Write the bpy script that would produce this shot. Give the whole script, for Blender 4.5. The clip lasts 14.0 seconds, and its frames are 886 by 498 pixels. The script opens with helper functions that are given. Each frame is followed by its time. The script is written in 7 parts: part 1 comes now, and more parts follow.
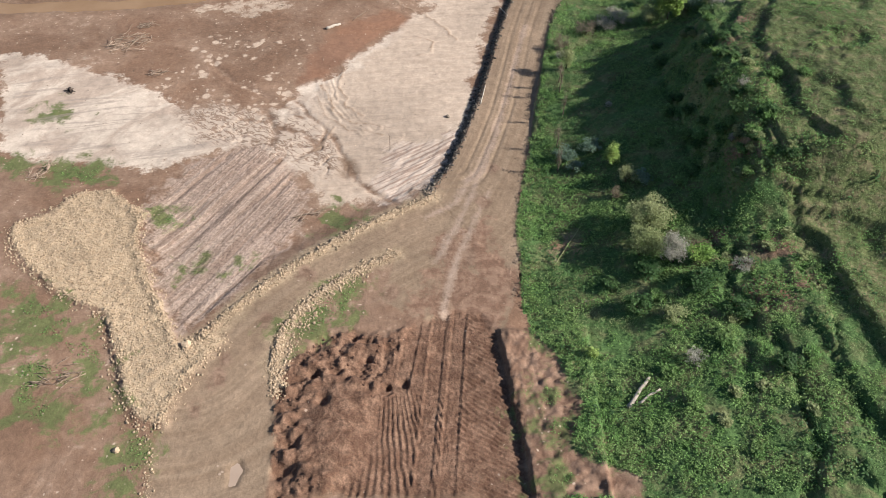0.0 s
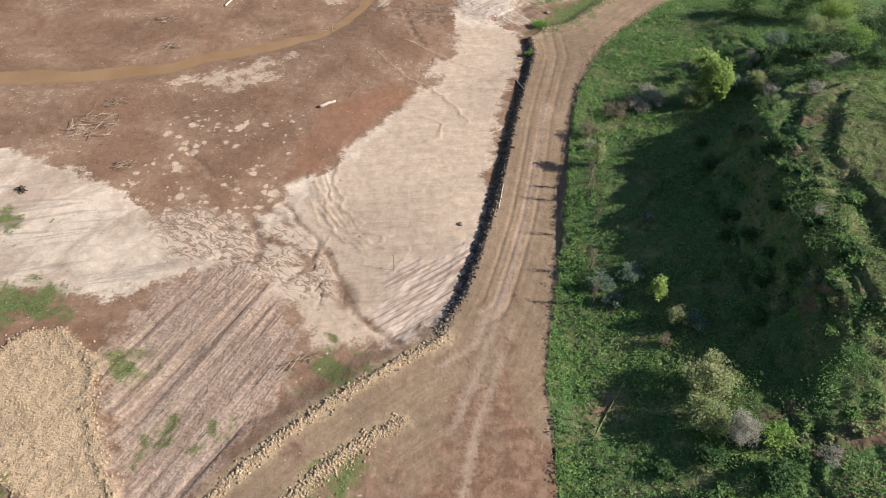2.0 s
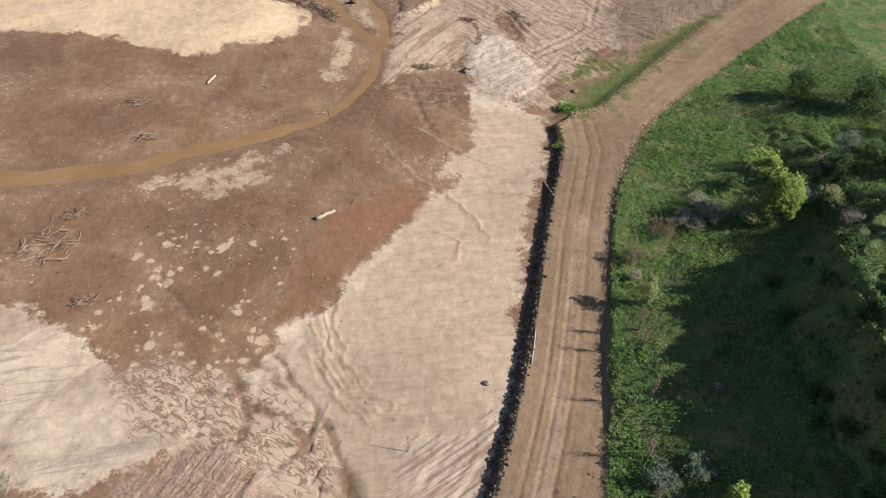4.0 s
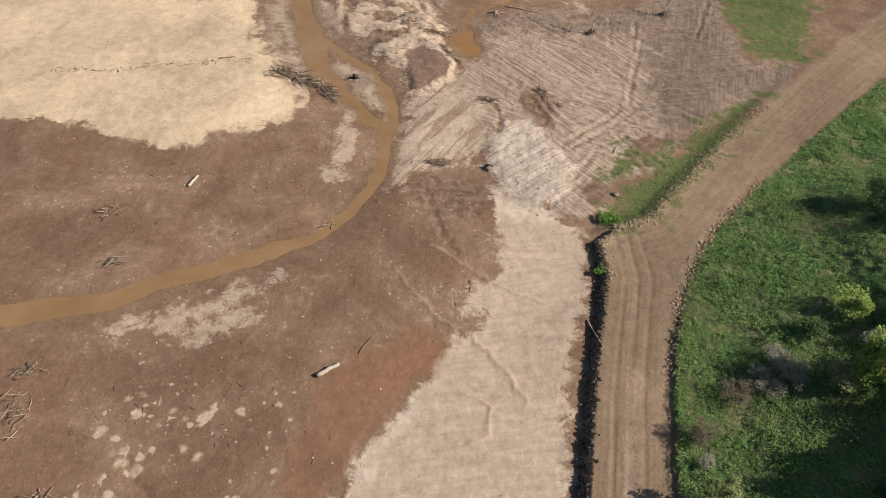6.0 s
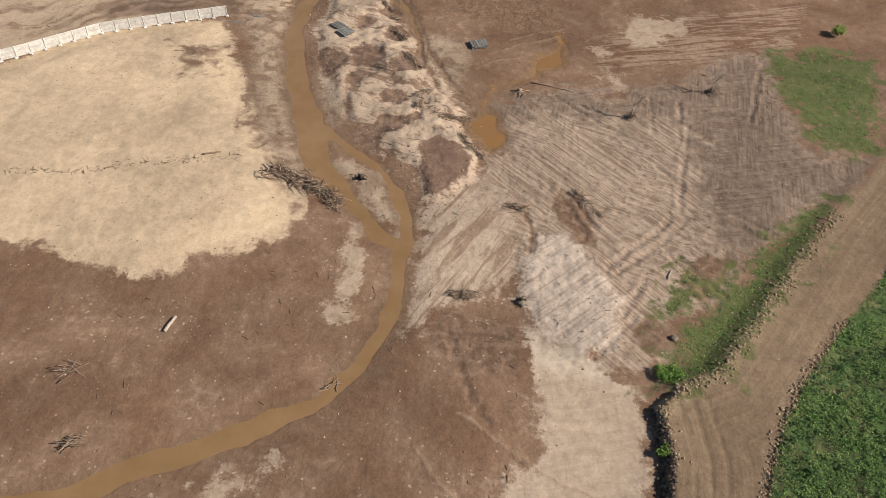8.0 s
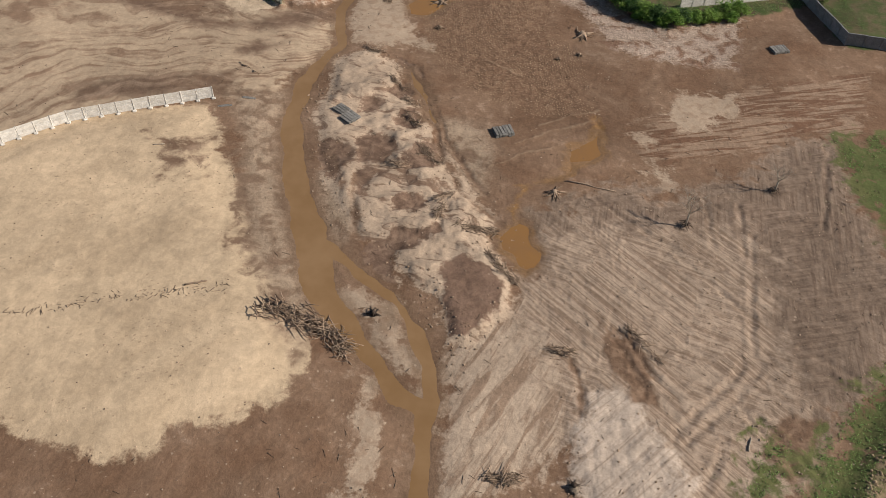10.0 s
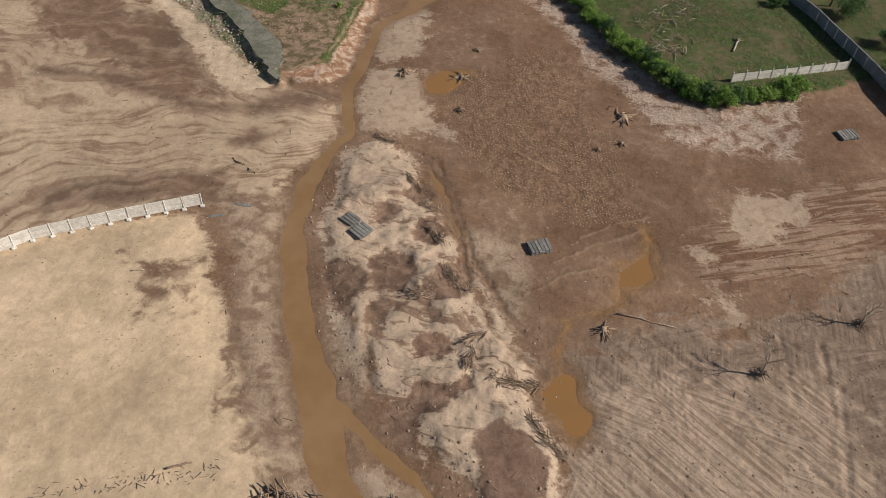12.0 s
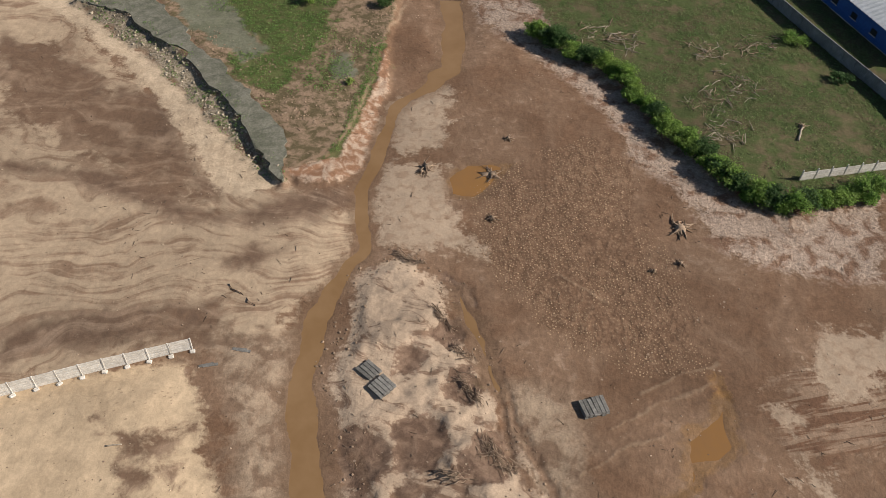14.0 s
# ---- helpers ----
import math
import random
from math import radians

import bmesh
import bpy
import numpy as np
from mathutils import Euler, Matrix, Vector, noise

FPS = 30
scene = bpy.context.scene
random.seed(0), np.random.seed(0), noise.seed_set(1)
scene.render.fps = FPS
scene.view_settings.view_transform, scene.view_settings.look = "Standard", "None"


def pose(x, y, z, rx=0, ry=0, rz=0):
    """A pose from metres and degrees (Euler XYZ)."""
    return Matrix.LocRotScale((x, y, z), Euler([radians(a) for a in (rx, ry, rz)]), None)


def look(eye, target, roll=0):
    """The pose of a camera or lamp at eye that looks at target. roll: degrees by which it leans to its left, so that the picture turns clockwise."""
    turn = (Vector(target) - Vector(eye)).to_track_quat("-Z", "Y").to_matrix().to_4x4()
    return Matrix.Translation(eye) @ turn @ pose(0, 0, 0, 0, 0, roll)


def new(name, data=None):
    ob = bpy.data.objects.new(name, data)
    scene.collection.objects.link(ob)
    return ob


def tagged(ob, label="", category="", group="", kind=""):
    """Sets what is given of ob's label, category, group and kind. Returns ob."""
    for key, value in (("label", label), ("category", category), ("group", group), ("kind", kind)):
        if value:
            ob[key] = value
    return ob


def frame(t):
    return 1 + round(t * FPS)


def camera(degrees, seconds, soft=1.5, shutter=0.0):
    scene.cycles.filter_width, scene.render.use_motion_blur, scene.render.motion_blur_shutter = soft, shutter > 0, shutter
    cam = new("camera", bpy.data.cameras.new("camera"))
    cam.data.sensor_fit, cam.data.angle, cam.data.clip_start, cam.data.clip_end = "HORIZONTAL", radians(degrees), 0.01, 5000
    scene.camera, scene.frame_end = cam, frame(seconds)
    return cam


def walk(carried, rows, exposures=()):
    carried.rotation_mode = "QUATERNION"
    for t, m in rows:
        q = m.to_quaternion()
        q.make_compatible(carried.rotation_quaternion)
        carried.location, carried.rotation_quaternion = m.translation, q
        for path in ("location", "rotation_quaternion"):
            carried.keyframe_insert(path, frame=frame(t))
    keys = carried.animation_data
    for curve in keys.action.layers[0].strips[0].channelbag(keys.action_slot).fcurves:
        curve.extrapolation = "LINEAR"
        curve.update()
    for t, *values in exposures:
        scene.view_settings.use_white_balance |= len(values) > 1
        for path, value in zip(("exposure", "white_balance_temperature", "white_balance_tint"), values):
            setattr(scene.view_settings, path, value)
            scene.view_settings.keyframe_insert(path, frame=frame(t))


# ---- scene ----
cam = camera(57.0, 14.0, soft=0.6)
PATH = [
    (0, (8.355, 5.092, 77.595), (8.385, 19.412, 63.635), 0.9),
    (0.5, (7.817, 11.314, 77.701), (7.877, 25.624, 63.721), 1.0),
    (1, (7.254, 17.832, 77.816), (7.334, 32.122, 63.816), 1.1),
    (1.5, (6.493, 24.562, 77.896), (6.633, 38.832, 63.886), 1.3),
    (2, (5.589, 31.48, 78.058), (5.769, 45.72, 64.018), 1.4),
    (2.5, (4.628, 38.424, 78.3), (4.858, 52.644, 64.23), 1.6),
    (3, (3.766, 45.347, 78.503), (4.036, 59.527, 64.403), 1.7),
    (3.2, (3.423, 48.066, 78.521), (3.703, 62.256, 64.421), 1.7),
    (5.3, (-0.254, 77.187, 79.085), (0.176, 91.237, 64.865), 2.1),
    (5.5, (-0.635, 79.946, 79.101), (-0.205, 93.996, 64.871), 2.1),
    (6, (-1.611, 86.862, 79.134), (-1.131, 100.872, 64.874), 2.2),
    (6.5, (-2.583, 93.781, 79.175), (-2.053, 107.771, 64.895), 2.3),
    (7, (-3.615, 100.793, 79.193), (-3.035, 114.743, 64.883), 2.4),
    (7.5, (-4.568, 107.787, 79.247), (-3.948, 121.687, 64.887), 2.5),
    (8, (-5.528, 114.826, 79.247), (-4.858, 128.686, 64.847), 2.7),
    (8.2, (-5.914, 117.57, 79.224), (-5.214, 131.42, 64.814), 2.7),
    (10.3, (-9.859, 145.121, 78.083), (-8.999, 158.981, 63.683), 2.8),
    (10.5, (-10.172, 147.72, 78.059), (-9.302, 161.58, 63.669), 2.8),
    (11, (-10.798, 154.09, 78.032), (-9.928, 167.91, 63.602), 2.8),
    (11.5, (-11.483, 160.57, 78.051), (-10.633, 174.38, 63.601), 2.6),
    (12, (-12.394, 166.949, 78.128), (-11.514, 180.729, 63.658), 2.7),
    (12.5, (-13.437, 173.318, 78.205), (-12.517, 187.078, 63.715), 2.9),
    (13, (-14.45, 179.729, 78.232), (-13.5, 193.449, 63.722), 3.0),
    (13.5, (-15.425, 186.185, 78.232), (-14.435, 199.875, 63.692), 3.2),
    (14, (-16.441, 192.653, 78.235), (-15.411, 206.303, 63.655), 3.4),
]
walk(cam, [(t, look(eye, target, roll)) for t, eye, target, roll in PATH],
     exposures=[(0, 1.05, 5880, 9.5), (3, 0.89, 6150, 10), (6.5, 0.58, 6450, 10), (8, 0.47, 6500, 10), (11, 0.18, 6500, 10), (14, 0.26, 6500, 10)])

# ---- world and sun ----
SUN_FROM = Vector((0.98, -0.17, 0.0)).normalized()
SUN_EL = radians(34)
world = bpy.data.worlds.new("sky")
scene.world = world
world.use_nodes = True
wn = world.node_tree
sky = wn.nodes.new("ShaderNodeTexSky")
sky.sky_type, sky.sun_disc = "NISHITA", False
sky.sun_elevation = SUN_EL
sky.sun_rotation = math.atan2(SUN_FROM.x, SUN_FROM.y)
wn.links.new(sky.outputs[0], wn.nodes["Background"].inputs[0])
wn.nodes["Background"].inputs[1].default_value = 0.052
sun = new("sun", bpy.data.lights.new("sun", "SUN"))
sun.data.energy, sun.data.angle, sun.data.color = 4.6, radians(0.6), (1.0, 0.905, 0.785)
sun.matrix_world = look((0, 0, 0), -(SUN_FROM * math.cos(SUN_EL) + Vector((0, 0, math.sin(SUN_EL)))))

# ---- plan of the place, metres ----
ROAD_LEFT = [
    (6.9, 94.5), (9.7, 101.5), (11.6, 108.1), (13.8, 116.6), (16, 127), (18.5, 140.3), (21.3, 152.9), (22.7, 159.1), (22.5,
    165.3), (25.9, 168.3), (30.2, 170), (35, 175.6), (42, 184), (48.4, 191.7), (54.8, 198.9), (64, 208.5), (84, 228), (110, 253)]
ROAD_RIGHT = [
    (18.5, 78), (18.3, 88.1), (19.4, 95.4), (21.6, 107.6), (23.4, 118.5), (25.2, 130.5), (27.6, 143.2), (29.2, 149), (32.1,
    156.9), (35.3, 163), (40.4, 169.8), (48.5, 178.5), (57.3, 187.4), (68.3, 198.3), (78.3, 207.7), (110, 238)]
BRANCH_UP = [
    (6.9, 94.5), (5.3, 92.8), (1.8, 90.7), (-5.6, 84.8), (-11, 79.9), (-15.3, 74.8), (-18.1, 71), (-20.7, 67.3), (-21.7, 65.8)]
BRANCH_LOW = [
    (2.2, 82.3), (-2.1, 79.5), (-6.1, 75.9), (-9.2, 72.1), (-10.7, 68.4), (-11.1, 64.1), (-10, 59.3), (-8.7, 54.9), (-9.2, 46.8)]
BRANCH_WEST = [
    (-24.6, 55.7), (-22.1, 51.9), (-21.5, 46.6)]
GRAVEL = [
    (-44.4, 94.1), (-39.8, 94.9), (-33.6, 90.1), (-32.5, 83.3), (-28.4, 76.1), (-25.5, 70.5), (-22.7, 65.1), (-21.2, 65.1),
    (-19.4, 67.9), (-17.2, 67.1), (-20.6, 61.2), (-21.5, 57.3), (-21.6, 55.1), (-24.9, 55.8), (-27.6, 58.7), (-29.8, 65.1), (-33,
    71.3), (-39.1, 74), (-45.2, 78.8), (-49.3, 82.9), (-50.5, 86.8), (-46.9, 89.8)]
FRESH = [
    (-10, 59.3), (-9.4, 64.1), (-6.5, 67.6), (-2.6, 69), (1.6, 67.7), (5.6, 70.5), (9.7, 72.4), (13.2, 71.5), (15.6, 68.9), (16.5,
    59.8), (17.6, 52.5), (18.1, 47.2), (-8.7, 46.8)]
REDEARTH = [
    (15.2, 70.8), (19.9, 68.2), (22.8, 63.2), (24.1, 57.7), (22.4, 52.7), (25.1, 50.7), (29.6, 49.4), (29.5, 46.9), (17.7, 46.7),
    (16.4, 59.1)]
RUTS = [
    (-29.7, 102.5), (-22.9, 107.1), (-17.9, 109.2), (-13.8, 98.8), (-11.1, 91.3), (-13.3, 84.4), (-16.6, 76.9), (-20.2, 70.2),
    (-23.1, 67.5), (-26.7, 73.8), (-32.7, 85.1), (-33.8, 90.8)]
PALE = [
    (-71, 133.1), (-60.4, 131.5), (-48.8, 126.3), (-39.7, 121.3), (-31.7, 115), (-23.9, 112.5), (-18.3, 117.7), (-16, 123.4),
    (-11.5, 126.5), (-7.3, 134.3), (-2.5, 141.5), (1.8, 147.6), (7.3, 152.6), (3.5, 154.1), (8.8, 161.2), (8.4, 174.6), (7.4,
    175.2), (10.1, 179), (14.9, 176.6), (18.4, 170.7), (21, 166.2), (19.3, 158.8), (17.4, 149.4), (15.1, 141.1), (13, 128.3),
    (12.7, 122.4), (11.7, 114.6), (9.2, 105.6), (7.1, 98.4), (4.4, 94.3), (0.5, 93.4), (-4.8, 94.1), (-8.7, 94.1), (-13.6, 101.5),
    (-15.6, 100.1), (-18.8, 109.1), (-22.9, 107.6), (-29.9, 103.1), (-36.9, 100.7), (-43.2, 101.9), (-52.1, 102.6), (-59.7, 104.6)]
POOLMUD = [
    (-16.5, 124.2), (-12.3, 125.9), (-8.1, 134.3), (-2.6, 142.2), (1.8, 147.9), (-3, 150.7), (-10.9, 145.7), (-15.8, 134.1)]
SAND = [
    (-59.3, 245.1), (-40.7, 248.4), (-36.9, 237.4), (-32.8, 226.2), (-27.5, 216.2), (-24.9, 208.4), (-22.1, 204.8), (-20.6,
    197.9), (-24.2, 192.5), (-29, 189.8), (-34, 189.8), (-36.9, 186.1), (-40.9, 185.2), (-44.7, 186.2), (-51.9, 189), (-55.3,
    190.8), (-66, 193), (-112, 188), (-112, 232), (-90, 226), (-75.4, 233), (-67.7, 239.5)]
SANDN = [
    (-59.6, 245.1), (-49.1, 247.7), (-41.2, 249.5), (-36.7, 249.6), (-34.3, 251.3), (-30.4, 251.3), (-28.8, 256.4), (-26.3,
    260.1), (-23.7, 264.9), (-23, 272.2), (-33, 277.8), (-39.3, 277.7), (-44.7, 282.4), (-51.8, 294.1), (-63.4, 307.3), (-75.7,
    322.4), (-90, 345), (-118, 345), (-118, 235), (-90, 228), (-75, 235)]
STAIN = [
    (-82.2, 310), (-74.2, 313.6), (-63.3, 299.6), (-54.9, 296.9), (-50, 284.8), (-41.7, 273.2), (-52.4, 277.6), (-61.6, 283.4),
    (-71, 291), (-76.8, 293.6)]
STAINB = [
    (-48.2, 252.1), (-42.1, 254.6), (-38.2, 257.3), (-36.9, 251.3), (-40.3, 248.1), (-46.4, 249.7)]
STAINC = [
    (-35.7, 238.8), (-31.3, 242.7), (-28.7, 235.2), (-26.9, 225), (-24.7, 215), (-27.4, 211.4), (-31.9, 218.8), (-32.4, 227.1)]
STAIND = [
    (-46.5, 238.6), (-39.7, 238.7), (-39.6, 233.9), (-43.9, 232.1)]
RIVER = [
    (-7.2, 328.9, 5), (-7.2, 317.5, 5.5), (-8.1, 307.2, 5), (-13.3, 300.8, 3), (-17.8, 294.8, 2.6), (-20, 285.3, 2.7), (-21.6,
    276.8, 3.1), (-21.5, 270.1, 2.7), (-21.6, 265.9, 2.2), (-24.9, 259.6, 3), (-27.1, 252.1, 3.8), (-27.7, 244.2, 4), (-26.9,
    237.7, 4.5), (-25.2, 227.2, 4.6), (-23, 219.9, 5), (-21.3, 212.3, 5.5), (-18.9, 206.3, 4.2), (-14.7, 200.7, 3.3), (-10.5,
    193.8, 3), (-7.5, 191.7, 2.8), (-8, 183.8, 2.8), (-9.2, 177.6, 3), (-11.9, 172.7, 3), (-16, 167.3, 3.3), (-21.3, 164.1, 3.5),
    (-26.9, 161.4, 3.8), (-32.4, 159.4, 4), (-40.8, 155.1, 4.2), (-47.4, 153.6, 4.6), (-53.8, 152.1, 5)]
CREEK = [
    (-20.7, 217.9, 2), (-15.8, 212.8, 2.2), (-11.6, 207.9, 2.2), (-8.6, 203, 2.8), (-6.4, 196.9, 2.5), (-6.6, 192.7, 2.6), (-8,
    188.1, 2.6)]
SPOIL = [
    (-21.4, 262.1), (-17.1, 264.4), (-13.9, 263.4), (-10.7, 258.4), (-10, 251.8), (-7.3, 246.5), (-5.8, 240.1), (-4.6, 237.4),
    (-0.2, 228), (2.5, 222.7), (1.8, 219.1), (4.4, 211.1), (3.2, 205.9), (-1.2, 200.3), (-4.7, 200.4), (-5.5, 207.6), (-10.2,
    211.1), (-11.7, 216.6), (-16, 218.5), (-19.2, 223.6), (-21.6, 230.1), (-23.9, 244.9)]
MOUND = [
    (-4.6, 213.3), (-1.7, 215.2), (1, 212.9), (2.5, 209.3), (1.5, 205.9), (-1.7, 202.3), (-4.4, 201.5), (-5.2, 206.8)]
SCRAPE = [
    (4.6, 210.3), (9.4, 223.6), (18.8, 229.2), (27.9, 227.1), (41.1, 231.5), (49.1, 239.9), (57.4, 240.5), (55.7, 225.6), (56,
    212.7), (65.8, 211.6), (56.7, 202.6), (50.5, 199), (45.5, 193.5), (39.9, 190.3), (34, 182.4), (26.7, 178.8), (23.9, 172.1),
    (18.4, 171.3), (12.3, 175.3), (8.6, 179.5), (7.7, 185.9), (6.3, 198.3)]
ASHY = [
    (10.2, 192.9), (15.3, 194.1), (18.4, 189), (21, 182.3), (19.1, 175.3), (14.7, 173.6), (12.4, 176.5), (9.3, 179.5), (7.9, 184)]
GRASSP = [
    (56.9, 240.1), (68.9, 241.9), (76.4, 238.6), (65.9, 212.4), (59.1, 214.6), (57.5, 217.6), (55.8, 226.5)]
GRASSF = [
    (50.4, 199.1), (56.4, 202.3), (51.4, 195.2), (42.6, 184.9), (35.6, 175.9), (30.9, 171), (25.6, 168.5), (22.8, 169), (25,
    171.8), (29.3, 178.4), (37.5, 187.8), (43.6, 193)]
GRASSJ = [
    (-1.3, 78.6), (-3.1, 73.6), (-4.8, 69.9), (-9.2, 66.7), (-10.7, 67.6), (-9.2, 71.6), (-5.4, 75.5)]
GRASSW = [
    (-47.6, 74.7), (-43.7, 75.8), (-37.1, 71.1), (-34, 65.9), (-30.5, 63.4), (-28.2, 57.9), (-30.4, 54.9), (-36, 54.8), (-39.6,
    54.8)]
GRASSW2 = [
    (-51.6, 101.6), (-43.2, 102), (-41.1, 97.8), (-46.4, 96.4), (-49.9, 97)]
GRASSW3 = [
    (-26.7, 52.8), (-24.9, 55), (-23.1, 50.8), (-23.2, 46.9), (-25.5, 46.9)]
PENIN = [(-68, 338), (-16, 338), (-18.5, 316.2), (-20.7, 304.4), (-23, 293.9), (-25.5, 284.8), (-30.1, 281), (-32.9, 280.9), (-34.6, 289), (-42, 299.6), (-51, 312), (-59, 324.4)]
ASPH = [(-74, 324.4), (-64.5, 321), (-53, 309.2), (-43.9, 297.1), (-37.2, 285), (-32.9, 277.8), (-32.7, 281.3), (-34.5, 289.6), (-42.2, 300.1), (-51.4, 312.6), (-59.5, 324.9), (-68, 336)]
RUBBLE = [(-75.6, 325.7), (-70.7, 322.1), (-59.4, 310.2), (-49, 298.1), (-40.4, 285.9), (-35.6, 279.8), (-33.1, 278.6), (-37.4, 286), (-44.2, 298.2), (-53.4, 310.4), (-65, 322.3), (-72.7, 326.8)]
PEDGE = [
    (-18.5, 312.4), (-18.8, 301.1), (-20.7, 290.9), (-22.1, 281.8), (-25.2, 279.4), (-30.7, 278.4), (-32.8, 280.5), (-25.4,
    283.7), (-22.5, 293.7), (-20.6, 304.1)]
FIELD = [
    (6.9, 329.1), (11.7, 313.4), (15.9, 309.2), (20.3, 301.3), (24, 292.6), (27.5, 285.2), (32.1, 274.3), (37.4, 270.4), (39.3,
    273.8), (53.4, 276.8)]
BANK = [
    (-4.1, 329), (-2.5, 321.3), (4.8, 312.6), (10.5, 304.5), (16.9, 292.7), (16.9, 283.3), (22.6, 278.5), (25.8, 268.3), (27.7,
    264.2), (34.4, 261.2), (41.6, 260.3), (46.4, 259.8), (53.3, 276.5), (38.2, 272.8), (32.1, 273.9), (27.5, 284.8), (19.7,
    303.2), (11.9, 314.6), (7.5, 329.4)]
DRYROAD = [
    (23.2, 239.5), (31.9, 247.7), (42.4, 253), (54.4, 255.5), (69.6, 258.9), (62.4, 241.3), (54.8, 241.2), (46.5, 237.2), (37.6,
    235.9), (28.9, 234.5)]
TRAMPLE = [
    (-5.2, 278.1), (4.4, 284.4), (13.5, 288.5), (17.2, 284.6), (16.1, 270.4), (18.4, 260.2), (19.9, 251.2), (18.2, 247.1), (10.8,
    247.1), (3.3, 251.2), (-2.7, 260.1), (-5.9, 268.1)]
POND_A = [(2.2, 218.8), (3.8, 221.2), (5.7, 222.1), (7.4, 220.7), (7.7, 217.5), (8.3, 216.1), (7.4, 212.7), (5.9, 211.6), (4.7, 213.1), (4.2, 215.3), (2.6, 216.1)]
POND_B = [(14.2, 237.8), (17.9, 240.4), (19.7, 241.6), (20.1, 238.8), (20.2, 236.3), (17.7, 234.7), (14.9, 234.4), (15, 232.5), (10.4, 230), (7.6, 229.4), (10.5, 231.2), (14.2, 233.7)]
POND_C = [
    (-10, 279.3), (-6.6, 283), (-0.3, 283.1), (-3.6, 278.2), (-6.2, 275.6), (-9.7, 276.3)]
POND_D = [(-9.1, 258.8), (-8.4, 259.2), (-7.7, 256.1), (-6.4, 253.9), (-6.2, 251.2), (-5.1, 247.9), (-4.8, 244), (-5.5, 243.4), (-6.5, 248), (-7.9, 251.3), (-9.1, 254.8)]
POND_E = [
    (-6.9, 103.7), (-5.6, 103), (-5.6, 99.6), (-6.7, 100.3)]
POND_F = [
    (-13.7, 50.3), (-12.7, 51.2), (-11.9, 49.9), (-12.4, 47.9), (-13.5, 47.7)]
POND_G = [
    (-12.7, 205.9), (-11.8, 205.7), (-11.1, 204.1), (-12.1, 203.9)]
SILT = [
    [(-5.4, 198.1), (-0.6, 204), (3.6, 207.7), (8, 210.4), (10.2, 206.6), (11.9, 198.4), (8.9, 190.9), (7.7, 185.9), (4.7, 184), (3.4, 187.8), (-1.1, 182.1), (-4, 178.5), (-6.7, 176.8), (-5.4, 185.8), (-4.7, 192.7)],
    [(-18.3, 296.2), (-9.2, 302.4), (-8.6, 295), (-11.4, 286.8), (-17.3, 284.1), (-19, 287.9)],
    [(-18.1, 282.8), (-9.9, 281.7), (-10.1, 275.7), (-6, 266), (-11.2, 266), (-17.1, 266), (-19.8, 268), (-19.6, 276.8)],
    [(-39.4, 149.9), (-31.4, 154.1), (-23.5, 158.1), (-20.1, 160.1), (-23.7, 155.2), (-30.8, 151.3), (-38.5, 149)],
    [(-32.9, 148.7), (-28, 151.4), (-22.2, 154.2), (-23.7, 150.6), (-29.4, 147.9)],
    [(-14.3, 196.9), (-12.7, 195.8), (-12.8, 189.6), (-11.9, 185.7), (-14.9, 177.6), (-17, 179.3), (-14.7, 185.6), (-14.4, 191.6)],
    [(-18.1, 209.6), (-15.7, 210.5), (-12.2, 207.1), (-8.9, 200.6), (-7.6, 194.8), (-8.6, 194.8), (-11.5, 199.5), (-14.8, 203.8), (-17.6, 206.7)]]
SILT_BARS = [
    [(-12.9, 198.5), (-12.1, 197.8), (-7.8, 194.1), (-6.3, 189.4), (-6.8, 193), (-9.6, 198.5), (-11.8, 200.9), (-13.5, 201.1)],
    [(-14.3, 194.7), (-12.4, 189.9), (-11.7, 184.5), (-13.5, 182.8), (-15.3, 186.5)],
    [(-2.5, 198.5), (3.2, 207.7), (6.8, 209.4), (8.9, 201.3), (11.1, 197.5), (7.9, 186.8), (1.6, 182.6), (-2.2, 180.5), (-4.5, 181.5), (-3.4, 189)]]
TRAILS = [
    [(-5.3, 160.9), (-2.9, 157), (-0, 153.2), (3.5, 150.5), (6.2, 147.5), (8.6, 143.4), (10.4, 140.2)],
    [(-0.8, 165.8), (3.7, 161.6), (9.5, 156.7), (13.7, 154.8)],
    [(-12.3, 123.6), (-9.8, 117.6), (-6.6, 113.9), (-1.6, 112.6)],
    [(-13, 120.5), (-10.1, 114.8), (-6.4, 111.5), (-1.5, 110.7)],
    [(-9.4, 129.1), (-9.6, 123.7), (-7.7, 118.6), (-4.6, 115.8)],
    [(2.9, 141.5), (6.3, 139), (6.3, 135.3), (3.8, 134)],
    [(7.8, 80.7), (10.7, 88.2), (13.7, 97.6), (16.3, 106.5), (18.5, 117.7), (20.8, 129.6), (23.8, 143.5)],
    [(6.4, 89.6), (10.2, 92.7), (14.2, 101), (17.3, 110.4)],
    [(9, 71.5), (9.7, 77.2), (12, 85.7), (15.4, 95.3)],
    [(-17.7, 101.2), (-13.6, 103.6), (-10.8, 107.7), (-9.2, 112.1)]]
